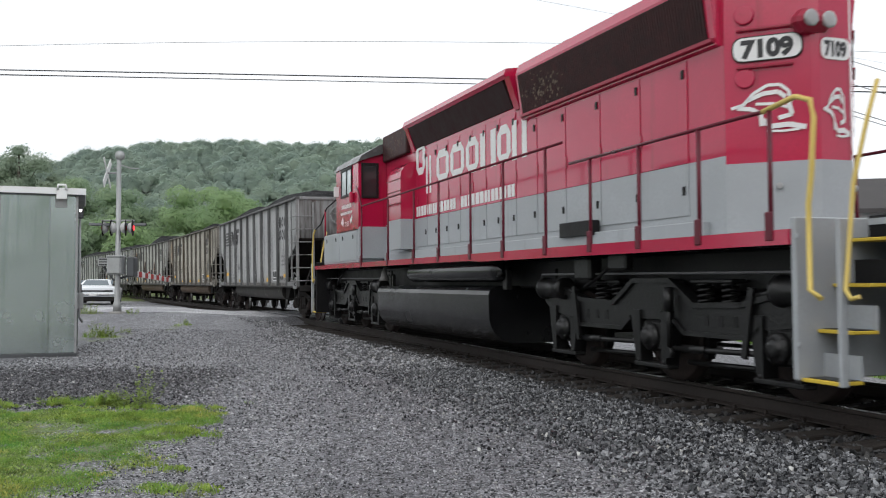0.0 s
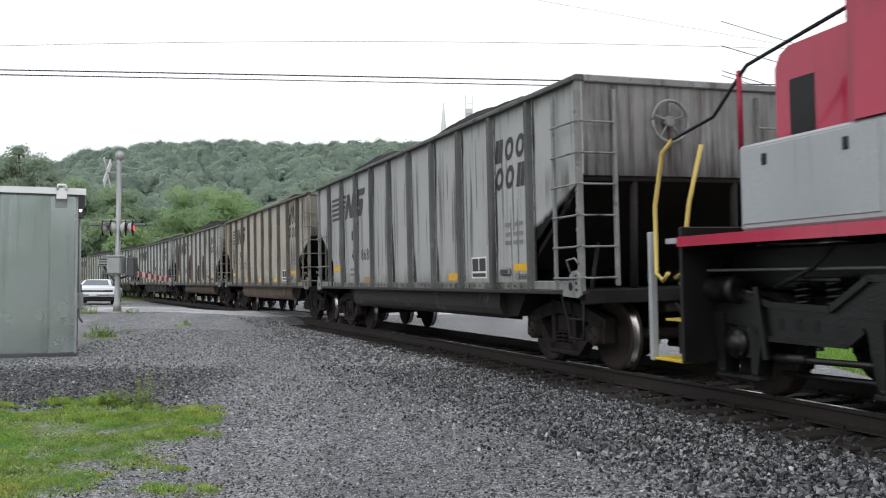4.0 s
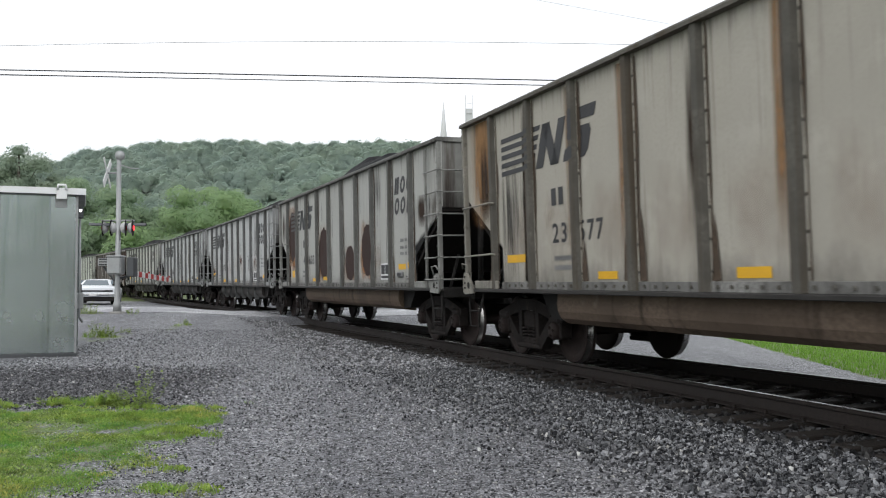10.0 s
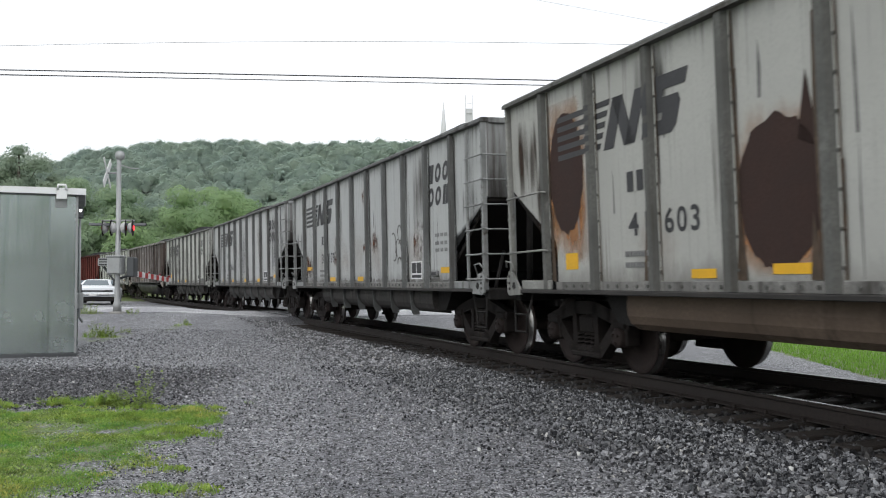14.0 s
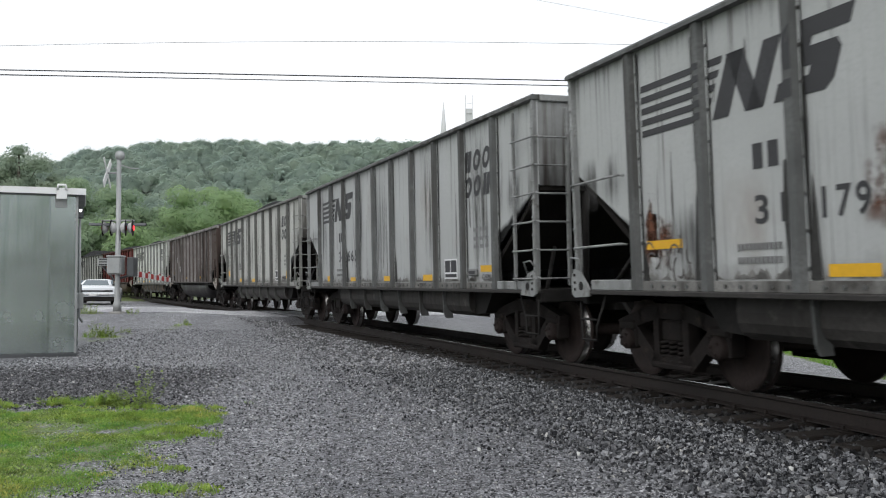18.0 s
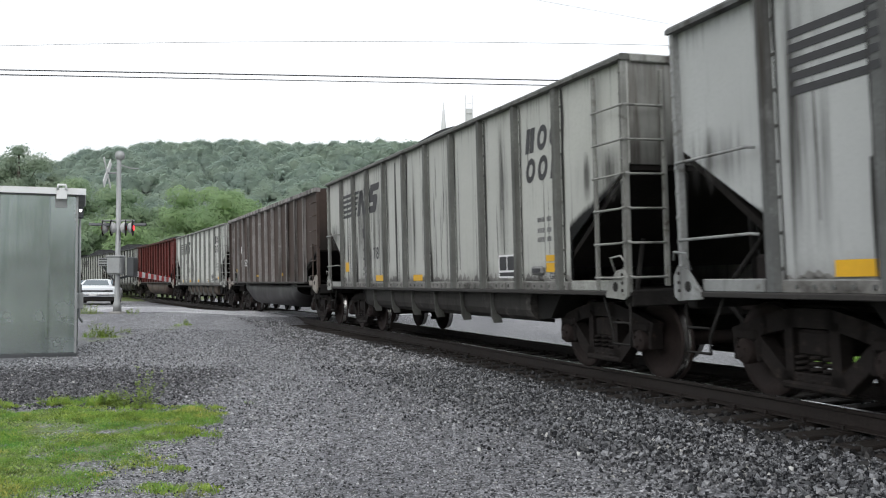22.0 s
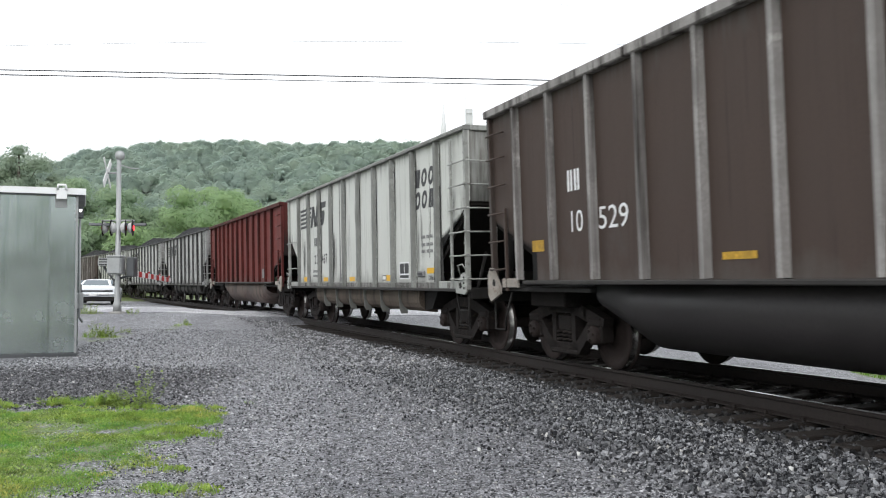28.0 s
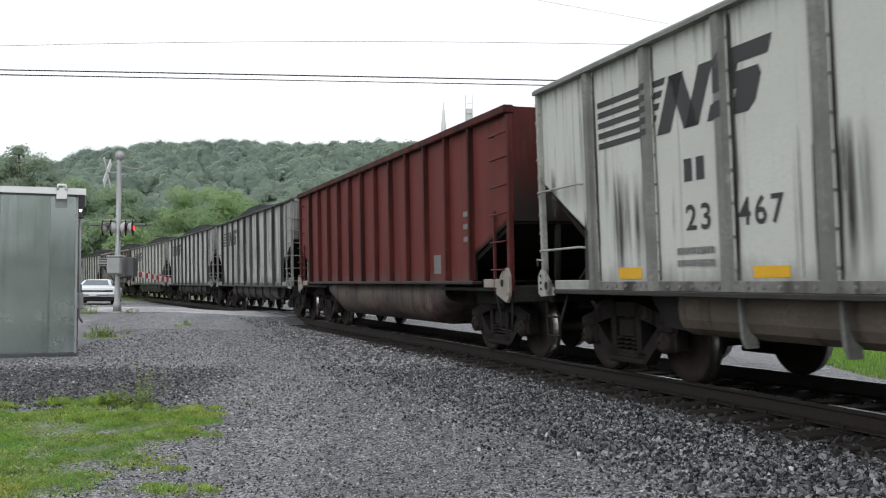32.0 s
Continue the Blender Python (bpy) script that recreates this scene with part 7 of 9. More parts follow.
# rusty scars and a sprayed scribble
for x0, x1, z0, z1 in ((-1.35, -0.75, 1.75, 2.25), (-1.25, -0.9, 1.85, 2.15), (-0.45, -0.15, 1.75, 2.2), (2.0, 2.5, 1.5, 2.15), (2.15, 2.4, 1.7, 2.3), (5.0, 5.6, 1.25, 1.85), (5.3, 5.5, 1.4, 2.1), (-2.1, -1.75, 2.2, 2.65), (-0.45, -0.1, 2.8, 3.5), (-4.35, -3.6, 1.5, 2.3), (-3.9, -3.5, 1.6, 2.1)):
    stain(c3, x0, x1, z0, z1, M_SCARBLOT, "rusty brown scar in the paint")
stain(c3, -4.2, -3.55, 2.0, 3.57, M_DARKBAND, "dark brown run from the top")
for x0, x1 in ((-1.6, -0.5), (-0.3, 0.6), (-4.1, -3.0), (0.9, 1.8), (3.5, 4.3)):
    stain(c3, x0, x1, 1.16, 2.2, M_PINKDUST)
stain(c3, 4.5, 5.55, 1.16, 1.9, M_SOOTBAND, "soft grey runs under the mark")
rng = random.Random(61)
g = Geo()
for _ in range(9):
    x, z, a, r = rng.uniform(-3.2, -2.15), rng.uniform(1.35, 2.2), rng.uniform(0, 6.28), rng.uniform(0.07, 0.2)
    turn = rng.uniform(2.0, 4.6)
    bars(g, [(x + r * math.cos(a + turn * i / 9), z + 1.5 * r * math.sin(a + turn * i / 9)) for i in range(10)], 0.013, 1.506, 1.508)
for _ in range(10):
    x, z, a, r = rng.uniform(4.55, 5.5), rng.uniform(1.22, 1.55), rng.uniform(0, 6.28), rng.uniform(0.05, 0.13)
    turn = rng.uniform(1.5, 4.0)
    bars(g, [(x + r * math.cos(a + turn * i / 7), z + 1.4 * r * math.sin(a + turn * i / 7)) for i in range(8)], 0.010, 1.506, 1.508)
part("sprayed_scribble", g, M_SCRIBBLE, c3, "grey sprayed scribble strokes")
# the brown car
for x in (4.69, 4.51):
    side_marks(c6, [rect(x, x - 0.05, 2.26, 2.52), rect(x - 0.08, x - 0.13, 2.26, 2.52)], M_WHITE, "painted_bar", over_posts=False)
words("10", 0.26, M_WHITE, c6, on_side(4.62, 1.5055, 1.76), "car_number", 0.30)
words("529", 0.26, M_WHITE, c6, on_side(3.93, 1.5055, 1.76), "car_number", 0.66)
for q in ((5.78, 5.42, 1.55, 1.70), (1.64, 1.15, 1.35, 1.42), (-2.2, -2.7, 1.35, 1.45)):
    side_marks(c6, [rect(*q)], M_STRAWOLD, "reflector", "amber reflector patch", over_posts=False)
for z, x in ((2.2, -5.3), (2.0, -5.3), (1.8, -5.3)):
    side_marks(c8, [rect(x, x - 0.22, z, z + 0.08)], M_FADED, "painted_bar", over_posts=False)
side_marks(c8, [rect(-3.9, -4.25, 1.3, 1.62)], M_FADED, "data_panel", over_posts=False)
# coal over the chords
for car, sd, rise, peaks in ((c0, 1, 0.56, [(4, 2, .16), (-2, 2.5, .14)]), (c1, 2, 0.46, [(-1.7, .6, .16), (3.5, 1.5, .1)]), (c2, 3, 0.34, [(0.1, 2.2, .44), (-1.4, 1.6, .34)]), (c3, 4, 0.50, [(0, 3, .08), (-4, 2, .1)]),
                             (c4, 5, 0.50, [(1, 3, .1)]), (c5, 6, 0.36, [(0.9, 2.6, .30), (-1.6, 1.6, .18)]), (c6, 7, 0.40, [(-3, 2, .1)]), (c7, 8, 0.40, [(2, 2, .12)]), (c8, 9, 0.40, [(-1.5, 5, .12)]),
                             *[(m, 20 + i, 0.5, [(3 - i, 3, .3)]) for i, m in enumerate(marks[9:])]):
    coal_load(car, sd, rise, peaks, TOP if dict((c[0], c[3]) for c in CARS)[car] == "top" else 3.66)


# ---- stones, ties and grass ----
def fast_mesh(name, verts, faces, smooth=False):
    """A mesh from arrays of corners and of equal-sided faces."""
    me = bpy.data.meshes.new(name)
    n, k = faces.shape
    me.vertices.add(len(verts))
    me.vertices.foreach_set("co", verts.astype(np.float32).reshape(-1))
    me.loops.add(n * k)
    me.loops.foreach_set("vertex_index", faces.astype(np.int32).reshape(-1))
    me.polygons.add(n)
    me.polygons.foreach_set("loop_start", np.arange(0, n * k, k, dtype=np.int32))
    me.update(calc_edges=True)
    return me


def ico():
    q = (1 + 5**0.5) / 2
    v = np.array([(-1, q, 0), (1, q, 0), (-1, -q, 0), (1, -q, 0), (0, -1, q), (0, 1, q), (0, -1, -q), (0, 1, -q), (q, 0, -1), (q, 0, 1), (-q, 0, -1), (-q, 0, 1)], float)
    f = np.array([(0, 11, 5), (0, 5, 1), (0, 1, 7), (0, 7, 10), (0, 10, 11), (1, 5, 9), (5, 11, 4), (11, 10, 2), (10, 7, 6), (7, 1, 8), (3, 9, 4), (3, 4, 2), (3, 2, 6), (3, 6, 8), (3, 8, 9), (4, 9, 5), (2, 4, 11), (6, 2, 10), (8, 6, 7), (9, 8, 1)])
    return v / np.linalg.norm(v[0]), f


OCTA = (np.array([(1, 0, 0), (0, 1, 0), (-1, 0, 0), (0, -1, 0), (0, 0, 1), (0, 0, -1)], float), np.array([(0, 1, 4), (1, 2, 4), (2, 3, 4), (3, 0, 4), (1, 0, 5), (2, 1, 5), (3, 2, 5), (0, 3, 5)]))


CHIP = (np.array([(x, y, z) for x in (-1, 1) for y in (-1, 1) for z in (-1, 1)], float) * 0.66,
        np.array([(0, 1, 3), (0, 3, 2), (4, 6, 7), (4, 7, 5), (0, 4, 5), (0, 5, 1), (2, 3, 7), (2, 7, 6), (0, 2, 6), (0, 6, 4), (1, 5, 7), (1, 7, 3)]))


def random_turns(rng, n):
    q = rng.normal(size=(n, 4))
    q /= np.linalg.norm(q, axis=1)[:, None]
    w, x, y, z = q.T
    return np.stack([1 - 2 * (y * y + z * z), 2 * (x * y - z * w), 2 * (x * z + y * w), 2 * (x * y + z * w), 1 - 2 * (x * x + z * z), 2 * (y * z - x * w), 2 * (x * z - y * w), 2 * (y * z + x * w), 1 - 2 * (x * x + y * y)], -1).reshape(n, 3, 3)


def rubble(name, places, size, seed, shape):
    """Many broken stones in one mesh."""
    rng = np.random.RandomState(seed)
    base, tri = shape
    n, k = len(places), len(base)
    v = (base[None] + rng.uniform(-0.34, 0.34, (n, k, 3))) * (rng.uniform(0.40, 1.45, (n, 1, 3)))
    v = np.einsum("nij,nkj->nki", random_turns(rng, n), v) * (size if np.ndim(size) == 0 else size[:, None, None])
    v = v + places[:, None, :]
    f = (tri[None] + (np.arange(n) * k)[:, None, None]).reshape(-1, 3)
    me = fast_mesh(name, v.reshape(-1, 3), f)
    me.polygons.foreach_set("use_smooth", np.zeros(len(f), bool))
    return me


def stone_material(name, dark, light, pale=0.04, rough=0.4):
    m, n, l, p = nodes_of(name)
    ge = n.new("ShaderNodeNewGeometry")
    co = n.new("ShaderNodeTexCoord")
    oi = n.new("ShaderNodeObjectInfo")
    add = n.new("ShaderNodeMath")
    l.new(ge.outputs["Random Per Island"], add.inputs[0]), l.new(oi.outputs["Random"], add.inputs[1])
    fr = n.new("ShaderNodeMath")
    fr.operation = "FRACT"
    l.new(add.outputs[0], fr.inputs[0])
    c = ramp(n, l, fr.outputs[0], 0.42, 1.0 - pale, rgb(dark), rgb(light))
    pale_ = ramp(n, l, fr.outputs[0], 1.0 - pale * 0.5, 1.0 - pale * 0.4)
    c = mixed(n, l, pale_, c, (0.42, 0.41, 0.39, 1))
    c = mixed(n, l, ramp(n, l, noise_of(n, l, co.outputs["Object"], 60.0), 0.4, 0.7, (0, 0, 0, 1), (0.5, 0.5, 0.5, 1)), c, rgb(dark, 1.2))
    l.new(c, p.inputs["Base Color"])
    p.inputs["Roughness"].default_value = rough
    return m


M_STONE = stone_material("wet_ballast_stone", (0.024, 0.025, 0.028), (0.31, 0.315, 0.33), 0.05, 0.24)
M_DAMPGRIT = stone_material("soaked_dark_gravel", (0.016, 0.016, 0.019), (0.21, 0.205, 0.22), 0.05, 0.35)
M_DRYSTONE = stone_material("drier_ballast_stone", (0.06, 0.061, 0.064), (0.46, 0.46, 0.48), 0.06, 0.35)
M_GRIT = stone_material("wet_lot_gravel", (0.018, 0.019, 0.022), (0.62, 0.62, 0.64), 0.08, 0.4)
M_SOOTSTONE = stone_material("coal_dusted_stone", (0.012, 0.012, 0.013), (0.05, 0.048, 0.046), 0.0, 0.6)


def bed_z(x, y):
    s, lat = along(x, y)
    a = np.abs(lat)
    up = np.vectorize(lift)(s, lat)
    bed = np.where(a < 1.7, -0.225, np.where(a < 2.5, -0.225 - 0.075 * (a - 1.7) / 0.8, -0.30 - 0.1 * (a - 2.5) / 0.5))
    return np.maximum(ground_z(x, y), np.where(a < 3.0, bed + up, -9))


def strewn(seed, n, s0, s1, l0, l1, bias=1.0):
    rng = np.random.RandomState(seed)
    s, lat = s0 + (s1 - s0) * rng.uniform(size=n) ** bias, rng.uniform(l0, l1, n)
    h = CURVE * s
    u, v = np.sin(h) / CURVE - np.sin(h) * lat, (1 - np.cos(h)) / CURVE + np.cos(h) * lat
    x, y = -u * math.sin(TH) - (v - PERP) * math.cos(TH), u * math.cos(TH) - (v - PERP) * math.sin(TH)
    return np.stack([x, y, bed_z(x, y)], -1), rng


pl, rg = strewn(1, 54000, 2.5, 15, 1.34, 3.9)
pl = pl[rg.uniform(size=len(pl)) < np.clip((3.25 - along(pl[:, 0], pl[:, 1])[1]) / 1.0, 0.04, 1)]
pl[:, 2] += rg.uniform(-0.004, 0.016, len(pl))
tagged(part("ballast_stones", rubble("ballast_stones", pl, rg.uniform(0.0085, 0.0200, len(pl)), 2, CHIP), M_STONE), "loose wet crushed stones of the ballast shoulder", "stones", kind="stuff")
pl, rg = strewn(3, 15000, 14, 29.5, 1.30, 3.3, 1.3)
pl = pl[rg.uniform(size=len(pl)) < np.clip((3.1 - along(pl[:, 0], pl[:, 1])[1]) / 1.2, 0.05, 1)]
tagged(part("ballast_stones", rubble("ballast_stones", pl, rg.uniform(0.016, 0.034, len(pl)), 4, CHIP), M_DRYSTONE), "crushed stones along the farther ballast", "stones", kind="stuff")
pl, rg = strewn(5, 6500, 2.5, 20, -2.2, 1.45, 1.2)
tagged(part("ballast_stones", rubble("ballast_stones", pl, rg.uniform(0.014, 0.034, len(pl)), 6, CHIP), M_SOOTSTONE), "coal-blackened stones between the ties", "stones", kind="stuff")
pl, rg = strewn(7, 1400, 2.5, 20, 0.86, 1.62, 1.2)
pl[:, 2] += 0.022
tagged(part("ballast_stones", rubble("ballast_stones", pl, rg.uniform(0.016, 0.034, len(pl)), 16, CHIP), M_SOOTSTONE), "sooty stones heaped over the tie ends", "stones", kind="stuff")
rg = np.random.RandomState(8)
gx_, gy_ = rg.uniform(-7.5, 4.5, 90000), 5.2 + 17 * rg.uniform(size=90000) ** 1.5
_s, _l = along(gx_, gy_)
keep = (_l > 2.3 + rg.uniform(-0.3, 0.3, 90000)) & (lawn_amount(gx_, gy_) < 0.55) & (np.abs(gx_) < gy_ * 0.52) & (rg.uniform(size=90000) > 0.93 * damp_amount(gx_, gy_))
gx_, gy_ = gx_[keep][:60000], gy_[keep][:60000]
pl = np.stack([gx_, gy_, ground_z(gx_, gy_) + 0.001], -1)
tagged(part("lot_gravel", rubble("lot_gravel", pl, rg.uniform(0.005, 0.0135, len(pl)) * (1 + 0.3 * (gy_ > 9)), 9, OCTA), M_GRIT), "fine wet grey gravel strewn over the lot", "gravel", kind="stuff")
dx_, dy_ = rg.uniform(-7.5, -2.2, 26000), rg.uniform(9.7, 15.0, 26000)
keep = (rg.uniform(size=26000) < damp_amount(dx_, dy_)) & (np.abs(dx_) < dy_ * 0.52)
dx_, dy_ = dx_[keep], dy_[keep]
pl = np.stack([dx_, dy_, ground_z(dx_, dy_) + 0.002], -1)
tagged(part("lot_gravel", rubble("lot_gravel", pl, rg.uniform(0.010, 0.024, len(pl)), 10, OCTA), M_DAMPGRIT), "soaked dark gravel behind the grass", "gravel", kind="stuff")


# grass blades
def blades(name, x, y, z, height, width, seed, lean=0.5):
    rng = np.random.RandomState(seed)
    n = len(x)
    a, b = rng.uniform(0, 2 * math.pi, n), rng.uniform(0, 2 * math.pi, n)
    base = np.stack([x, y, z - 0.005], -1)
    side = np.stack([np.cos(a), np.sin(a), np.zeros(n)], -1) * (width * rng.uniform(0.6, 1.2, n))[:, None]
    h = height * rng.uniform(0.5, 1.25, n)
    out = np.stack([np.cos(b), np.sin(b), np.zeros(n)], -1) * (lean * h * rng.uniform(0.2, 1.0, n))[:, None]
    up = np.stack([np.zeros(n), np.zeros(n), h], -1)
    mid = base + up * 0.6 + out * 0.4
    v = np.stack([base - side, base + side, mid + side * 0.75, mid - side * 0.75, base + up * 0.95 + out], 1).reshape(-1, 3)
    o = (np.arange(n) * 5)[:, None]
    f = np.concatenate([np.stack([o[:, 0], o[:, 0] + 1, o[:, 0] + 2], -1), np.stack([o[:, 0], o[:, 0] + 2, o[:, 0] + 3], -1), np.stack([o[:, 0] + 3, o[:, 0] + 2, o[:, 0] + 4], -1)])
    return fast_mesh(name, v, f)


def leafy(name, cols, rough=0.5, patch=0.6, trans=0.0):
    """Leaves: each island its own green, with broad patches."""
    m, n, l, p = nodes_of(name)
    ge = n.new("ShaderNodeNewGeometry")
    co = n.new("ShaderNodeTexCoord")
    c = ramp(n, l, ge.outputs["Random Per Island"], 0.0, 1.0, rgb(cols[0]), rgb(cols[1]))
    c = mixed(n, l, ramp(n, l, noise_of(n, l, co.outputs["Object"], patch, 3.0), 0.38, 0.66), c, rgb(cols[2]))
    for k, extra in enumerate(cols[3:]):
        c = mixed(n, l, ramp(n, l, noise_of(n, l, co.outputs["Object"], patch * (2.3 + 1.9 * k), 4.0, 0.6), 0.52, 0.62), c, rgb(extra))
    l.new(c, p.inputs["Base Color"])
    p.inputs["Roughness"].default_value = rough
    if trans:
        p.inputs["Specular IOR Level"].default_value = 0.1
        tl, mx = n.new("ShaderNodeBsdfTranslucent"), n.new("ShaderNodeMixShader")
        mx.inputs[0].default_value = trans
        out = [q for q in n if q.type == "OUTPUT_MATERIAL"][0]
        l.new(c, tl.inputs[0]), l.new(p.outputs[0], mx.inputs[1]), l.new(tl.outputs[0], mx.inputs[2]), l.new(mx.outputs[0], out.inputs[0])
    return m


M_GRASS = leafy("lush_wet_grass", ((0.13, 0.23, 0.035), (0.50, 0.60, 0.13), (0.24, 0.44, 0.09), (0.50, 0.50, 0.14), (0.15, 0.21, 0.05)), 0.5, 1.1, 0.3)
M_LAWN = leafy("vivid_lawn_grass", ((0.15, 0.30, 0.045), (0.27, 0.47, 0.09), (0.21, 0.38, 0.07)), 0.5, 0.8, 0.3)
M_CLOVER = leafy("clover_leaf", ((0.05, 0.13, 0.02), (0.52, 0.62, 0.24), (0.12, 0.30, 0.06)), 0.5, 2.0, 0.2)
M_WEED = leafy("weed_leaf", ((0.16, 0.24, 0.06), (0.30, 0.38, 0.10), (0.22, 0.30, 0.08)), 0.5, 3.0, 0.3)
rg = np.random.RandomState(11)
GRASS = 190000
x_, y_ = rg.uniform(-7.2, -1.7, GRASS), 4.7 + 6.8 * rg.uniform(size=GRASS)
ok = (np.abs(x_) < 0.51 * y_) & (lawn_amount(x_, y_) > 0.05)
x_, y_ = x_[ok], y_[ok]
n_ = np.array([noise.noise(Vector((a * 1.3, b * 1.3, 3.1))) + 0.7 * noise.noise(Vector((a * 4.1, b * 4.1, 7.7))) for a, b in zip(x_, y_)])
keep = lawn_amount(x_, y_) + 0.66 * n_ + rg.uniform(-0.22, 0.22, len(x_)) > 0.50
x_, y_, n_ = x_[keep], y_[keep], n_[keep]
tagged(part("grass", blades("grass", x_, y_, ground_z(x_, y_), 0.013 + 0.058 * np.clip(n_ + 0.25, 0, 1.2) ** 1.4, 0.0044, 12, 1.1), M_GRASS), "bright green patchy wet grass beside the lot", "grass", kind="stuff")
pick = rg.permutation(len(x_))[:60000]
fx, fy, fn = x_[pick] + rg.normal(0, 0.01, len(pick)), y_[pick] + rg.normal(0, 0.01, len(pick)), n_[pick]
fz = ground_z(fx, fy) + 0.006 + rg.uniform(0, 0.03, len(pick)) * np.clip(fn + 0.4, 0.2, 1.2)
fv = np.einsum("nij,kj->nki", random_turns(rg, len(pick)), np.array([(-0.5, -0.4, 0), (0.5, -0.3, 0.1), (0.0, 0.6, 0)])) * rg.uniform(0.006, 0.016, (len(pick), 1, 1)) + np.stack([fx, fy, fz], -1)[:, None, :]
tagged(part("clover", fast_mesh("clover", fv.reshape(-1, 3), np.arange(3 * len(pick)).reshape(-1, 3)), M_CLOVER), "tiny clover leaves scattered through the grass", "clover", kind="stuff")
q_ = np.stack([rg.uniform(5.8, 14, 48000), rg.uniform(11, 28, 48000), np.zeros(48000)], -1)
ok = lawn_amount(q_[:, 0], q_[:, 1]) > 0.55
q_ = q_[ok]
tagged(part("grass", blades("grass", q_[:, 0], q_[:, 1], ground_z(q_[:, 0], q_[:, 1]), 0.07 * np.ones(len(q_)), 0.010, 13), M_LAWN), "vivid green lawn strip past the rails", "grass", kind="stuff")


def weed(x, y, h, seed, leaves=26, spread_=0.5):
    """A loose clump of weedy stalks with narrow leaves."""
    rng = random.Random(seed)
    root = tagged(empty("weed_clump"), "yellow-green weeds growing out of wet gravel", "weed", group="weed clumps")
    root.matrix_basis = Matrix.Translation((x, y, float(ground_z(x, y)) - 0.01))
    g, lf = Geo(), Geo()
    for _ in range(leaves):
        a, r = rng.uniform(0, 6.28), spread_ * h * math.sqrt(rng.random()) * 1.5
        hh = h * rng.uniform(0.25, 1.0) * (1.05 - 0.55 * (r / (1.5 * spread_ * h)) ** 2)
        foot = Vector((r * 0.7 * math.cos(a), r * 0.7 * math.sin(a), 0))
        tip = Vector((r * math.cos(a) + rng.gauss(0, 0.10) * h, r * math.sin(a) + rng.gauss(0, 0.10) * h, hh))
        bend = Vector((rng.gauss(0, 0.06), rng.gauss(0, 0.06), 0.04)) * h
        g.tube([foot, (foot + tip) / 2 + bend, tip], [0.0025, 0.002, 0.001], 3, False)
        for i in range(22):
            k = rng.uniform(0.15, 1.0)
            p0 = foot.lerp(tip, k) + bend * (1 - abs(2 * k - 1))
            b = rng.uniform(0, 6.28)
            d = Vector((math.cos(b), math.sin(b), rng.uniform(-0.5, 0.7))).normalized() * rng.uniform(0.018, 0.05) * (0.6 + h)
            w = Vector((-math.sin(b), math.cos(b), rng.uniform(-0.4, 0.4))) * d.length * rng.uniform(0.20, 0.38)
            lf.add([p0, p0 + d * 0.5 + w, p0 + d, p0 + d * 0.5 - w], [(0, 1, 2), (0, 2, 3)])
    part("stalk_growth", g, M_WEED, root)["kind"] = "stuff"
    part("foliage", lf, M_WEED, root)
    return root


for i, (x, y, h) in enumerate(((-3.47, 10.55, 0.50), (-3.42, 10.4, 0.26), (-3.74, 10.5, 0.24), (-4.45, 10.4, 0.20), (-3.60, 10.3, 0.18),
                               (-7.85, 21.0, 0.46), (-7.65, 20.8, 0.36), (-7.4, 21.4, 0.18), (-9.0, 26.6, 0.30), (-10.6, 27.2, 0.55), (-10.9, 27.5, 0.50), (-11.3, 27.9, 0.60), (-6.5, 23.2, 0.18), (-11.8, 28.3, 0.5))):
    weed(x, y, h, 40 + i, 20 if h > 0.25 else 13)


def tuft(x, y, r, h, n, seed):
    """A thick tussock of grass."""
    rng = np.random.RandomState(seed)
    a, q = rng.uniform(0, 6.28, n), r * np.sqrt(rng.uniform(size=n))
    px, py = q * np.cos(a), q * np.sin(a)
    root = tagged(empty("grass_tuft"), "thick yellow-green grass tussock at the edge of the gravel", "grass tuft", group="grass tufts")
    root.matrix_basis = Matrix.Translation((x, y, float(ground_z(x, y))))
    part("tussock", blades("tussock", px, py, np.zeros(n), h * (1.1 - 0.75 * (q / r) ** 2), 0.004, seed, 0.8), M_GRASS, root)["kind"] = "stuff"


for i, (x, y, r, h, n) in enumerate(((-3.85, 10.45, 0.20, 0.14, 700), (-4.35, 10.45, 0.15, 0.11, 420), (-2.65, 10.3, 0.22, 0.06, 320), (-2.60, 8.75, 0.30, 0.065, 800), (-2.10, 7.2, 0.14, 0.045, 260), (-1.80, 6.55, 0.24, 0.045, 560),
                                     (-3.35, 10.2, 0.28, 0.07, 500), (-5.2, 10.4, 0.22, 0.11, 600), (-4.9, 10.2, 0.2, 0.08, 420), (-7.8, 20.6, 0.28, 0.20, 200), (-7.45, 20.5, 0.2, 0.10, 90), (-6.5, 23.0, 0.25, 0.08, 120), (-10.9, 27.4, 0.7, 0.20, 260))):
    tuft(x, y, r, h, n, 700 + i)

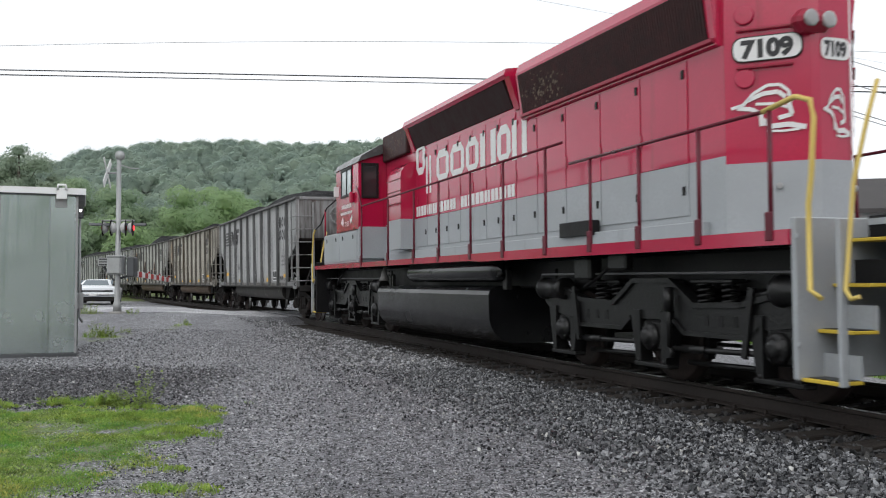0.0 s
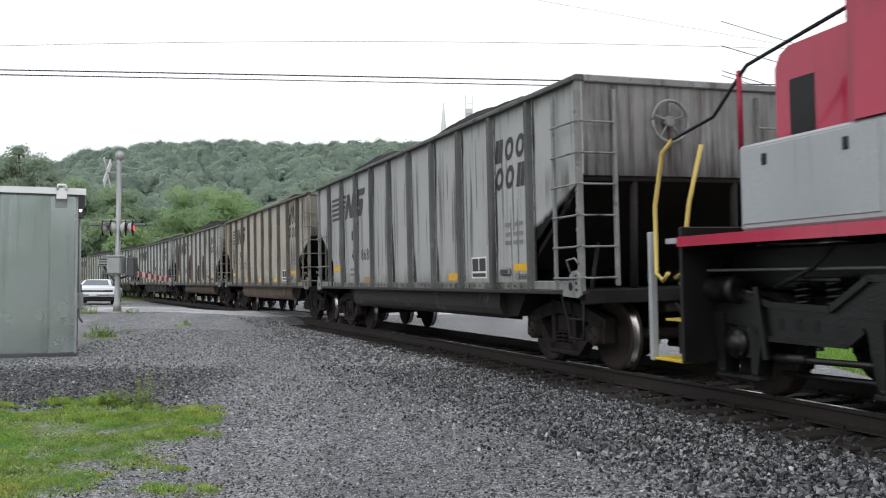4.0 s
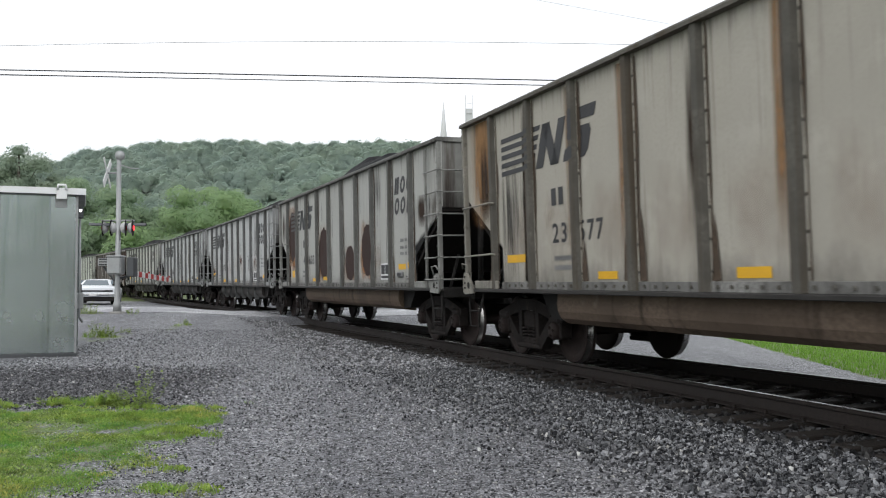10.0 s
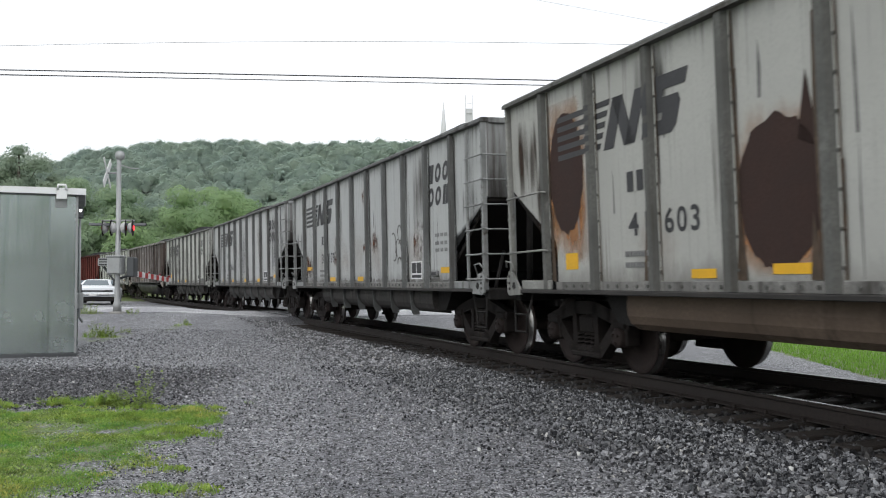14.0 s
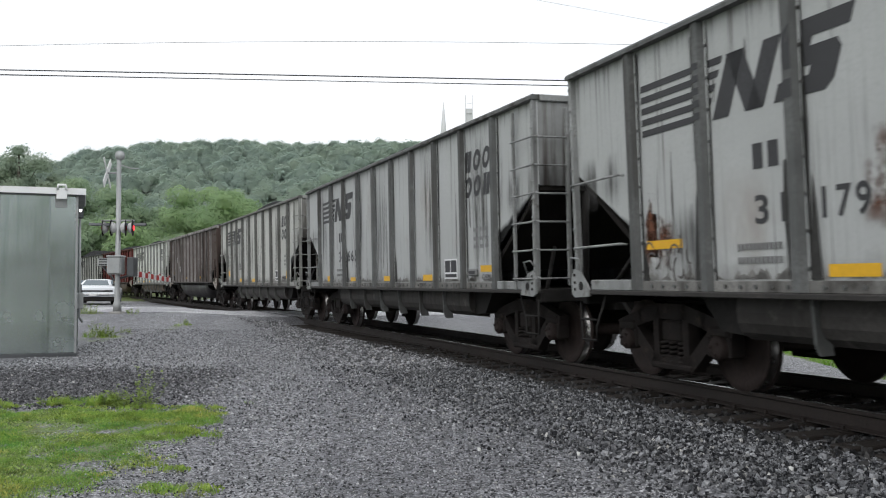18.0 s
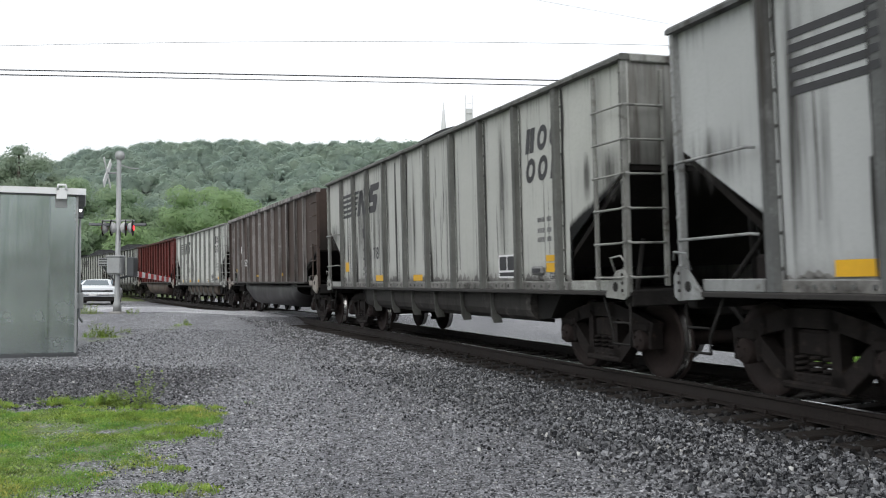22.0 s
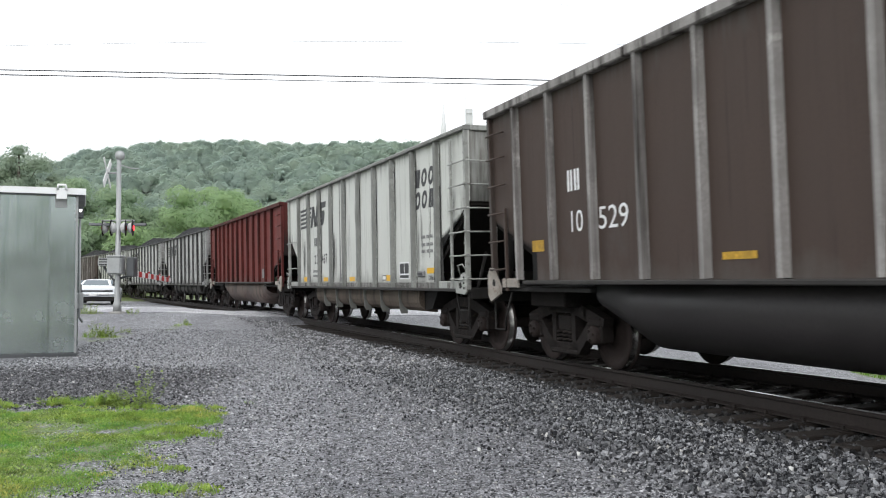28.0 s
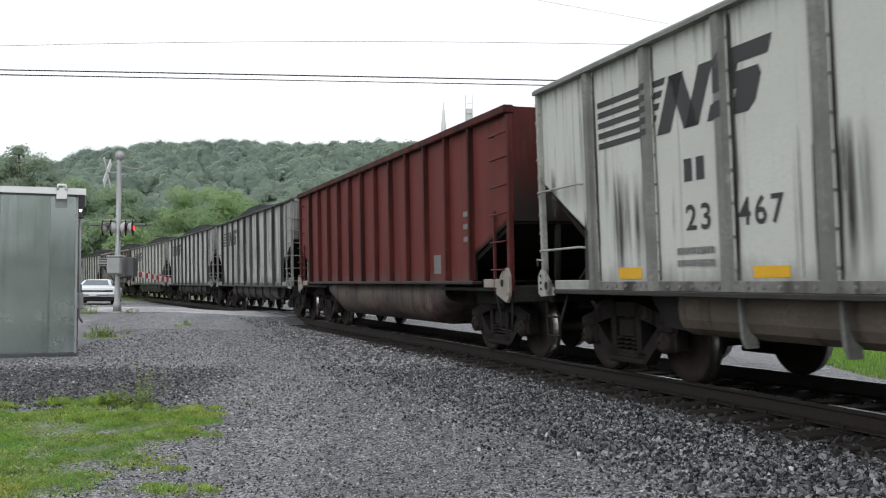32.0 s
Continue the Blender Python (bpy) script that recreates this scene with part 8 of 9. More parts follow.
# ---- the signal housing ----
M_ALU = surface("brushed_aluminium", (0.50, 0.55, 0.545), 0.24, metal=1.0, var=0.08, scale=0.8, fine=40, bump=0.02, streak=(0.38, 0.44, 0.43), amount=0.48)
M_ALUROOF = surface("white_roof_edge", (0.86, 0.87, 0.87), 0.4, var=0.06, bump=0.02)
M_DARKSTEEL = surface("dark_galvanised_steel", (0.10, 0.105, 0.11), 0.5, metal=0.4, var=0.2, bump=0.1)
M_GALV = surface("galvanised_steel", (0.36, 0.37, 0.37), 0.5, metal=0.35, var=0.15, scale=3, bump=0.08)
M_SILVER = surface("silver_paint", (0.5, 0.5, 0.5), 0.4, var=0.08, bump=0.0)
M_LAMP = glow("white_lamp_glow", (1.0, 0.95, 0.98), 3.0)
M_REDGLOW = glow("red_signal_glow", (1.0, 0.04, 0.05), 2.4)
M_REDLENS = glass("red_lens", (0.25, 0.01, 0.01), 0.08)
M_CONCRETE = surface("pale_concrete", (0.34, 0.33, 0.31), 0.8, var=0.2, scale=3, bump=0.3)


def signal_housing():
    root = tagged(empty("signal_housing"), "silver sheet-metal signal housing with a white-edged roof", "equipment shed")
    zg = float(ground_z(-7.2, 17.6))
    root.matrix_basis = Matrix.Translation((-6.70, 16.75, zg)) @ Matrix.Rotation(radians(21.5), 4, "Z")
    H = 2.94
    part("base", Geo().box(-3.02, 0.02, -0.02, 2.52, -0.15, 0.06, 0.01), M_DARKSTEEL, root)
    part("body", Geo().box(-3.0, 0.0, 0.0, 2.5, 0.05, H, 0.015), M_ALU, root, "smooth silver metal walls")
    for x0, x1 in ((-0.46, -0.02), (-1.28, -0.48), (-2.1, -1.3), (-2.98, -2.12)):
        part("wall_panel", Geo().box(x0, x1, -0.012, 0.0, 0.07, H - 0.01, 0.004), M_ALU, root)
    for x in (-0.47, -1.29, -2.11):
        part("seam_strip", Geo().box(x - 0.012, x + 0.012, -0.020, -0.01, 0.06, H, 0.003), M_ALU, root)
    part("roof", Geo().prism([(-0.12, H), (-0.12, H + 0.115), (1.25, H + 0.20), (2.62, H + 0.115), (2.62, H)], "x", -3.12, 0.14), M_ALUROOF, root, "pale roof with a folded edge")
    part("roof_soffit", Geo().box(-3.08, 0.12, -0.10, 2.6, H - 0.02, H - 0.002), M_DARKSTEEL, root)
    g = Geo().box(-0.36, -0.18, -0.135, -0.12, H - 0.09, H + 0.10, 0.01).tube([(-0.345, -0.13, H + 0.08), (-0.33, -0.13, H + 0.165), (-0.21, -0.13, H + 0.165), (-0.195, -0.13, H + 0.08)], 0.026, 8)
    part("lifting_eye", g, M_ALUROOF, root, "white lifting eye on the roof edge")
    part("eye_plate", Geo().box(-0.38, -0.18, -0.024, -0.012, H - 0.24, H - 0.02, 0.005), M_GALV, root)
    part("corner_trim", Geo().box(-0.03, 0.012, -0.018, 0.05, 0.05, H, 0.004), M_GALV, root)
    part("door", Geo().box(0.0, 0.03, 0.5, 1.5, 0.15, 2.4, 0.01), M_ALU, root)
    part("door_handle", Geo().tube([(0.03, 0.6, 1.3), (0.08, 0.6, 1.3), (0.08, 0.6, 1.0), (0.03, 0.6, 1.0)], 0.012, 6), M_DARKSTEEL, root)
    lamp = part("wall_lamp", Geo().box(0.0, 0.10, 0.10, 0.24, H - 0.42, H - 0.20, 0.02), M_DARKSTEEL, root, "small wall lamp, lit")
    part("bulb", Geo().lathe([(0.01, 0), (0.022, 0.01), (0.028, 0.03), (0.015, 0.05)], "z", (0.05, 0.06, H - 0.30), 10), M_LAMP, lamp, "lit bulb")
    part("conduit", Geo().tube([(0.04, 0.15, H - 0.42), (0.05, 0.15, 0.7), (0.10, 0.2, 0.62), (0.10, 0.3, 0.62)], 0.025, 8), M_GALV, root)
    part("meter_box", Geo().box(0.0, 0.12, 0.12, 0.36, 0.85, 1.15, 0.01), M_GALV, root)
    return root


signal_housing()


# ---- the crossing signal ----
def crossing_signal():
    root = tagged(empty("crossing_signal"), "grey crossing signal mast with red flashers and lowered gate", "crossing signal")
    zg = float(ground_z(*MAST))
    root.matrix_basis = Matrix.Translation((MAST[0], MAST[1], zg))
    z = lambda v: v - zg
    part("foundation", Geo().box(-0.2, 0.2, -0.2, 0.2, -0.3, 0.06, 0.03), M_CONCRETE, root)
    part("mast", Geo().lathe([(0.13, 0.05), (0.12, 0.30), (0.09, 0.36), (0.08, 0.9), (0.07, z(5.0))], "z", (0, 0, 0), 14), M_GALV, root, "pale grey steel mast")
    part("bell", Geo().lathe([(0.02, -0.07), (0.14, -0.05), (0.155, 0.0), (0.14, 0.06), (0.03, 0.08)], "y", (0.03, -0.02, z(5.02)), 20), M_GALV, root, "round grey warning bell")
    part("wire_arm", Geo().tube([(-0.16, 0, z(4.62)), (0.1, 0, z(4.72)), (0.35, 0, z(4.63)), (0.62, 0, z(4.62))], 0.018, 6), M_GALV, root)
    # crossed blades, seen nearly edge-on
    tilt = Matrix.Translation((-0.34, -0.05, z(4.48))) @ Matrix.Rotation(radians(97), 4, "Z")
    for a, w in ((-42, 0.115), (42, 0.045)):
        part("crossbuck_blade", Geo().box(-0.60, 0.60, -0.012, 0.012, -w, w, 0.004, tilt @ Matrix.Rotation(radians(a), 4, "Y")), M_WHITE, root, "white crossbuck blade")
    part("crossbuck_arm", Geo().tube([(0, 0, z(4.48)), (-0.34, -0.05, z(4.48))], 0.03, 6), M_GALV, root)
    # flashers on a cross arm
    part("cross_arm", Geo().tube([(-0.52, 0.0, z(3.02)), (0.50, 0.0, z(3.02))], 0.03, 8), M_GALV, root)
    for x, lit, turn in ((-0.46, False, -78), (-0.20, False, -83), (0.22, False, 103), (0.44, True, 100)):
        m = Matrix.Translation((x, 0, z(2.80))) @ Matrix.Rotation(radians(turn), 4, "Z")
        # in this pose -y is the way the light shines
        g = Geo()
        g.lathe([(0.25, 0.0), (0.25, -0.015)], "y", (0, 0, 0), 28)
        g.v = [tuple(m @ Vector(q)) for q in g.v]
        fl = part("flasher_backing", g, M_BLACK, root, "black round flasher backing")
        g = Geo().lathe([(0.075, -0.02), (0.078, -0.04), (0.055, -0.055), (0.02, -0.06)], "y", (0, 0, 0), 20)
        g.v = [tuple(m @ Vector(q)) for q in g.v]
        part("lens", g, M_REDGLOW if lit else M_REDLENS, fl, "glowing red lens" if lit else "dark red lens")
        g = Geo()
        pts = [(0.15 * math.cos(radians(t)), 0.14 * math.sin(radians(t))) for t in range(25, 156, 13)]
        for (a0, b0), (a1, b1) in zip(pts[:-1], pts[1:]):
            g.add([m @ Vector(q) for q in ((a0, -0.02, b0), (a1, -0.02, b1), (a1 * 0.98, -0.40, b1 * 0.98 + 0.01), (a0 * 0.98, -0.40, b0 * 0.98 + 0.01))], [(0, 1, 2, 3)])
            g.add([m @ Vector(q) for q in ((a0 * 1.03, -0.02, b0 * 1.03), (a1 * 1.03, -0.02, b1 * 1.03), (a1 * 1.01, -0.40, b1 * 1.01 + 0.01), (a0 * 1.01, -0.40, b0 * 1.01 + 0.01))], [(0, 3, 2, 1)])
        part("hood", g, M_DARKSTEEL, fl)
        g = Geo().lathe([(0.18, 0.0), (0.17, 0.05), (0.12, 0.13), (0.04, 0.16)], "y", (0, 0, 0), 20)
        g.v = [tuple(m @ Vector(q)) for q in g.v]
        part("lamp_housing", g, M_SILVER, fl, "silver lamp housing")
        part("drop_bracket", Geo().tube([(x, 0, z(3.02)), (x, 0, z(2.9))], 0.025, 6), M_GALV, root)
    # gate machine, counterweight and the lowered arm
    part("gate_machine", Geo().box(-0.27, 0.17, -0.22, 0.22, z(1.37), z(1.92), 0.05), M_GALV, root, "pale grey gate machine box")
    part("machine_lid", Geo().box(-0.285, 0.185, -0.24, 0.24, z(1.89), z(1.95), 0.025), M_GALV, root)
    part("gate_bracket", Geo().box(0.28, 0.52, -0.05, 0.3, z(1.30), z(1.90), 0.03), M_DARKSTEEL, root)
    part("counterweight", Geo().box(-0.62, -0.36, 0.1, 0.3, z(1.62), z(1.88), 0.02).tube([(-0.5, 0.2, z(1.6)), (-0.2, 0.25, z(1.2)), (0.4, 0.3, z(1.38))], 0.04, 6), M_DARKSTEEL, root)
    a, b = Vector((0.42, 0.35, z(1.40))), Vector((-0.35, 6.6, z(1.22)))
    for i in range(13):
        p0, p1 = a.lerp(b, i / 13), a.lerp(b, (i + 1) / 13)
        d = p1 - p0
        m = Matrix.Translation(p0) @ d.to_track_quat("X", "Z").to_matrix().to_4x4()
        part("gate_arm_section", Geo().box(0, d.length - 0.004, -0.02, 0.02, -0.085, 0.085, 0.004, m), M_REDSTRIPE if i % 2 else M_WHITE, root)
    for i in (4, 8, 12):
        p0 = a.lerp(b, (i + 0.5) / 13)
        part("gate_lamp", Geo().lathe([(0.03, 0), (0.03, 0.05), (0.02, 0.07)], "z", (p0.x, p0.y, p0.z + 0.08), 10), M_REDLENS, root, "small red gate lamp")
    part("sign_plate", Geo().box(-0.62, -0.22, 0.02, 0.04, z(1.64), z(1.86), 0.004), M_GALV, root)
    for k in (1.68, 1.76, 1.84):
        part("sign_bars", Geo().box(-0.58, -0.26, 0.012, 0.019, z(k - 0.02), z(k + 0.01)), M_DARKLET, root)
    return root


M_REDSTRIPE = surface("red_gate_stripe", (0.45, 0.03, 0.03), 0.5, var=0.1, bump=0.02)
crossing_signal()


# ---- the white coupe on the road ----
M_CARWHITE = surface("white_car_paint", (0.80, 0.82, 0.85), 0.18, var=0.04, bump=0.0)
M_CHROME = surface("chrome_trim", (0.75, 0.75, 0.75), 0.15, metal=1.0, var=0.05, bump=0.0)
M_RUBBER = surface("black_tyre", (0.02, 0.02, 0.02), 0.8, var=0.3, bump=0.2)


def loft(sections):
    """A body through rings of points, each of the same count."""
    n = len(sections[0])
    vs = [q for r in sections for q in r]
    fs = [(i * n + k, i * n + (k + 1) % n, (i + 1) * n + (k + 1) % n, (i + 1) * n + k) for i in range(len(sections) - 1) for k in range(n)]
    fs += [tuple(range(n))[::-1], tuple((len(sections) - 1) * n + k for k in range(n))]
    g = Geo().add(vs, fs, True)
    g.smooth[-1] = g.smooth[-2] = False
    return g


def coupe():
    car = tagged(empty("coupe_car"), "white two-door coupe stopped on the wet road", "car")
    x, y = -17.9, 47.6
    car.matrix_basis = Matrix.Translation((x, y, float(ground_z(x, y)) + 0.035)) @ Matrix.Rotation(radians(15), 4, "Z") @ Matrix.Diagonal((1.11, 1.0, 0.93, 1.0))
    ring = lambda yy, w, z0, z1, r: [(-w, yy, z0), (-w - r, yy, z0 + 0.12), (-w - r, yy, z1 - 0.10), (-w + 0.06, yy, z1), (w - 0.06, yy, z1), (w + r, yy, z1 - 0.10), (w + r, yy, z0 + 0.12), (w, yy, z0)]
    part("body", loft([ring(-2.45, 0.84, 0.36, 0.86, 0.0), ring(-2.40, 0.88, 0.30, 0.93, 0.04), ring(-1.3, 0.90, 0.24, 0.97, 0.06), ring(0.4, 0.90, 0.22, 0.98, 0.06), ring(1.9, 0.88, 0.24, 0.92, 0.05), ring(2.45, 0.82, 0.34, 0.80, 0.02)]), M_CARWHITE, car, "white body")
    top = lambda yy, wb, wt, z1: [(-wb, yy, 0.95), (-wt, yy, z1 - 0.03), (-wt + 0.12, yy, z1), (wt - 0.12, yy, z1), (wt, yy, z1 - 0.03), (wb, yy, 0.95)]
    part("roof", loft([top(-1.45, 0.74, 0.68, 0.99), top(-0.75, 0.72, 0.55, 1.33), top(0.35, 0.72, 0.54, 1.36), top(1.05, 0.74, 0.66, 1.0)]), M_CARWHITE, car)
    part("rear_window", Geo().add([(-0.58, -1.40, 1.035), (0.58, -1.40, 1.035), (0.46, -0.85, 1.305), (-0.46, -0.85, 1.305), (-0.58, -1.34, 1.0), (0.58, -1.34, 1.0), (0.46, -0.8, 1.28), (-0.46, -0.8, 1.28)], [(0, 1, 2, 3), (7, 6, 5, 4), (0, 4, 5, 1), (2, 6, 7, 3), (1, 5, 6, 2), (0, 3, 7, 4)]), M_GLASS_DARK, car, "sloping rear window")
    for sg in (1, -1):
        part("side_window", Geo().prism([(-1.0, 1.02), (0.85, 1.02), (0.3, 1.30), (-0.65, 1.30)], "x", sg * 0.62, sg * 0.70), M_GLASS_DARK, car)
        part("tail_lamp", Geo().box(min(sg * 0.42, sg * 0.82), max(sg * 0.42, sg * 0.82), -2.475, -2.44, 0.67, 0.77, 0.01), M_DARKLET, car, "dark tail lamp")
        for yy in (-1.45, 1.55):
            w = part("wheel", Geo().lathe([(0.20, -0.11), (0.31, -0.11), (0.335, -0.08), (0.335, 0.08), (0.31, 0.11), (0.20, 0.11)], "x", (sg * 0.78, yy, 0.335), 24), M_RUBBER, car)
            part("hub_cap", Geo().lathe([(0.19, 0.0), (0.16, sg * 0.02), (0.05, sg * 0.035)], "x", (sg * 0.885, yy, 0.335), 18), M_CHROME, w)
    part("tail_panel", Geo().box(-0.80, 0.80, -2.465, -2.43, 0.67, 0.77, 0.01), M_DARKSTEEL, car, "black tail panel")
    part("rear_bumper", Geo().box(-0.93, 0.93, -2.58, -2.44, 0.50, 0.59, 0.03), M_CHROME, car, "chrome bumper")
    part("rear_valance", Geo().box(-0.90, 0.90, -2.50, -2.42, 0.20, 0.42, 0.02), M_BLACK, car, "dark underside below the bumper")
    part("front_bumper", Geo().box(-0.90, 0.90, 2.42, 2.55, 0.40, 0.55, 0.04), M_CHROME, car)
    part("tag_plate", Geo().box(-0.16, 0.16, -2.60, -2.585, 0.46, 0.57), M_WHITE, car, "plain pale plate")
    part("underbody", Geo().box(-0.80, 0.80, -2.3, 2.3, 0.18, 0.34, 0.03), M_BLACK, car)
    return car


M_GLASS_DARK = surface("tinted_car_glass", (0.14, 0.17, 0.19), 0.2, var=0.1, bump=0.0, spec=0.25)
coupe()

# ---- wires overhead ----
M_WIRE = surface("dark_cable", (0.05, 0.05, 0.055), 0.6, var=0.1, bump=0.0)


def wire(a, b, sag, r, label):
    a, b = Vector(a), Vector(b)
    pts = [a.lerp(b, i / 24) - Vector((0, 0, sag * 4 * (i / 24) * (1 - i / 24))) for i in range(25)]
    tagged(part("overhead_wire", Geo().tube(pts, r, 6), M_WIRE), label, "wire", group="overhead wires", kind="structure")


wire((-62, 46, 12.60), (66, 46, 10.10), -0.08, 0.030, "black bundled cable strung across the sky")
wire((-62, 46.3, 12.40), (66, 46, 9.85), -0.08, 0.020, "thin black cable strung across the sky")
wire((-62, 46.6, 12.56), (66, 46, 9.78), -0.06, 0.018, "thin black cable strung across the sky")
wire((-64, 60, 15.2), (72, 60, 13.6), -2.6, 0.012, "thin high wire across the sky")
wire((-4, 40, 15.1), (40, 40, 7.0), 0.0, 0.005, "thin slanting wire")
for z0, z1, rr in ((9.77, 5.2, 0.010), (8.95, 4.55, 0.012), (8.12, 3.5, 0.012), (7.97, 3.35, 0.010)):
    wire((9.2, 30, z0), (24, 30, z1), 0.0, rr, "thin wire beyond the track")


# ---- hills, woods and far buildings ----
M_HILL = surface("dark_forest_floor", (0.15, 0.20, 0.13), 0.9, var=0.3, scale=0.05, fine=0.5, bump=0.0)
hx, hy = np.linspace(-420, 480, 110), np.linspace(146, 620, 70)


def hill_full(x, y):
    return np.where(y < 440, hill_z(x, y), hill_z(x, 440.0 + 0 * y) - 0.10 * (y - 440))


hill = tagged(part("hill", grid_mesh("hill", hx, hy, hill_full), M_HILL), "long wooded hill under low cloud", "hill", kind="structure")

# distance haze is put into this leaf colour: paler, bluer than near trees
M_WOODS = leafy("haze_paled_woods", ((0.375, 0.455, 0.385), (0.435, 0.52, 0.415), (0.355, 0.44, 0.39)), 0.9, 0.05, 0.62)
M_LEAF_A = leafy("fresh_green_leaves", ((0.33, 0.45, 0.24), (0.40, 0.53, 0.27), (0.30, 0.42, 0.24)), 0.8, 0.2, 0.55)
M_LEAF_B = leafy("dark_green_leaves", ((0.34, 0.44, 0.29), (0.41, 0.51, 0.325), (0.31, 0.41, 0.29)), 0.8, 0.2, 0.55)
# the tall sparse trees also carry haze in their paler green
M_LEAF_C = leafy("haze_pale_leaves", ((0.35, 0.42, 0.32), (0.42, 0.49, 0.36), (0.31, 0.39, 0.31)), 0.8, 0.2, 0.6)
M_BARK = surface("grey_brown_bark", (0.10, 0.085, 0.07), 0.9, var=0.35, scale=2, fine=18, bump=0.5)


def leaf_cards(rng, centres, size, out, fine=False):
    """Small bent leaf clumps at the given places, facing loosely outwards; the last array holds their soft normals."""
    n = len(centres)
    w = out + rng.normal(size=(n, 3)) * 0.30
    w /= np.linalg.norm(w, axis=1)[:, None]
    u = np.cross(w, rng.normal(size=(n, 3)))
    u /= np.linalg.norm(u, axis=1)[:, None]
    rot = np.stack([u, np.cross(w, u), w], -1)
    s = size if np.ndim(size) else np.full(n, size)
    base = np.array([(-0.55, -0.1, 0.0), (0.1, -0.5, 0.08), (0.55, 0.1, 0.0), (-0.1, 0.5, -0.06)])
    v = np.einsum("nij,kj->nki", rot, base) * s[:, None, None] + centres[:, None, :]
    f = np.array([(0, 1, 2), (0, 2, 3)])[None] + (np.arange(n) * 4)[:, None, None]
    if fine:
        v, f = v[:, :3], np.arange(3 * n).reshape(-1, 3)
    nn = out + 0.15 * w
    nn /= np.linalg.norm(nn, axis=1)[:, None]
    return v.reshape(-1, 3), f.reshape(-1, 3), np.repeat(nn, 3 if fine else 4, axis=0)


def soft_mesh(name, v, f, nn):
    me = fast_mesh(name, v, f)
    me.polygons.foreach_set("use_smooth", np.ones(len(f), bool))
    me.normals_split_custom_set_from_vertices(nn)
    return me


def clump(rng, c, r, k):
    """k places and directions over an uneven rounded clump of foliage."""
    d = rng.normal(size=(k, 3))
    d /= np.linalg.norm(d, axis=1)[:, None]
    d[:, 2] = np.where(d[:, 2] < -0.35, -d[:, 2], d[:, 2])
    bump = 1 + 0.13 * np.sin(4.1 * d[:, 0] + rng.uniform(0, 6)) + 0.12 * np.sin(5.3 * d[:, 1] + 3.7 * d[:, 2] + rng.uniform(0, 6))
    return np.asarray(c) + d * np.asarray(r) * (bump * rng.uniform(0.80, 1.06, k))[:, None], d


def core(c, r):
    """The closed inside of a clump, so that no light falls through."""
    v, f = ico()
    return v / np.linalg.norm(v[0]) * np.asarray(r) * 0.80 + np.asarray(c), f


rng = np.random.RandomState(77)
xs_, ys_ = [], []
while len(xs_) < 1250:
    y = rng.uniform(165, 445)
    x = rng.uniform(-0.60, 0.62) * y
    if (x > 0.0 * y and rng.uniform() < 0.88) or (x < -0.53 * y and rng.uniform() < 0.8) or rng.uniform() > 0.45 + 0.55 * (y / 445):
        continue
    xs_.append(x), ys_.append(y)
for x in np.linspace(-250, 60, 100):
    xs_.append(x + rng.uniform(-1, 1)), ys_.append(432 + rng.uniform(-14, 8))
xs_, ys_ = np.array(xs_), np.array(ys_)
zs_ = hill_full(xs_, ys_)
cs, sz, ws, cv, cf, cn = [], [], [], [], [], []
base_n = 0
for x, y, z in zip(xs_, ys_, zs_):
    R, h = rng.uniform(3.6, 5.8), rng.uniform(8.0, 11.5)
    seen = -0.51 * y < x < -0.045 * y
    lumps = rng.randint(6, 10) if seen else 3
    for j in range(lumps):
        a, q = rng.uniform(0, 6.28), (j + 0.5) / lumps
        off = R * 0.72 * math.sqrt(1 - q * q) * rng.uniform(0.6, 1.1)
        r = R * rng.uniform(0.34, 0.58) * (1.0 if seen else 1.5)
        c = (x + off * math.cos(a), y + off * math.sin(a), z + h * (0.40 + 0.46 * q))
        rad = (r, r, r * rng.uniform(0.75, 1.0))
        k = int(62 * (r / 2.0) ** 1.5 + 18) if seen else 10
        p_, d_ = clump(rng, c, rad, k)
        cs.append(p_), sz.append(rng.uniform(0.50, 0.95, k) * (1.0 if seen else 2.4))
        ws.append(d_ + np.array([0.25 * math.cos(a) * (1 - q), 0.25 * math.sin(a) * (1 - q), 0.85]))
        v_, f_ = core(c, rad)
        cv.append(v_), cf.append(f_ + base_n), cn.append((v_ - np.asarray(c)) / r + np.array((0, 0, 0.8)))
        base_n += len(v_)
v, f, nn = leaf_cards(rng, np.concatenate(cs), np.concatenate(sz), np.concatenate(ws), True)
f = np.concatenate([f, np.concatenate(cf) + len(v)])
v, nn = np.concatenate([v] + cv), np.concatenate([nn] + cn)
tagged(part("far_woods", soft_mesh("far_woods", v, f, nn), M_WOODS), "dense summer woods covering the hill, haze paled into their green", "woods", kind="stuff")


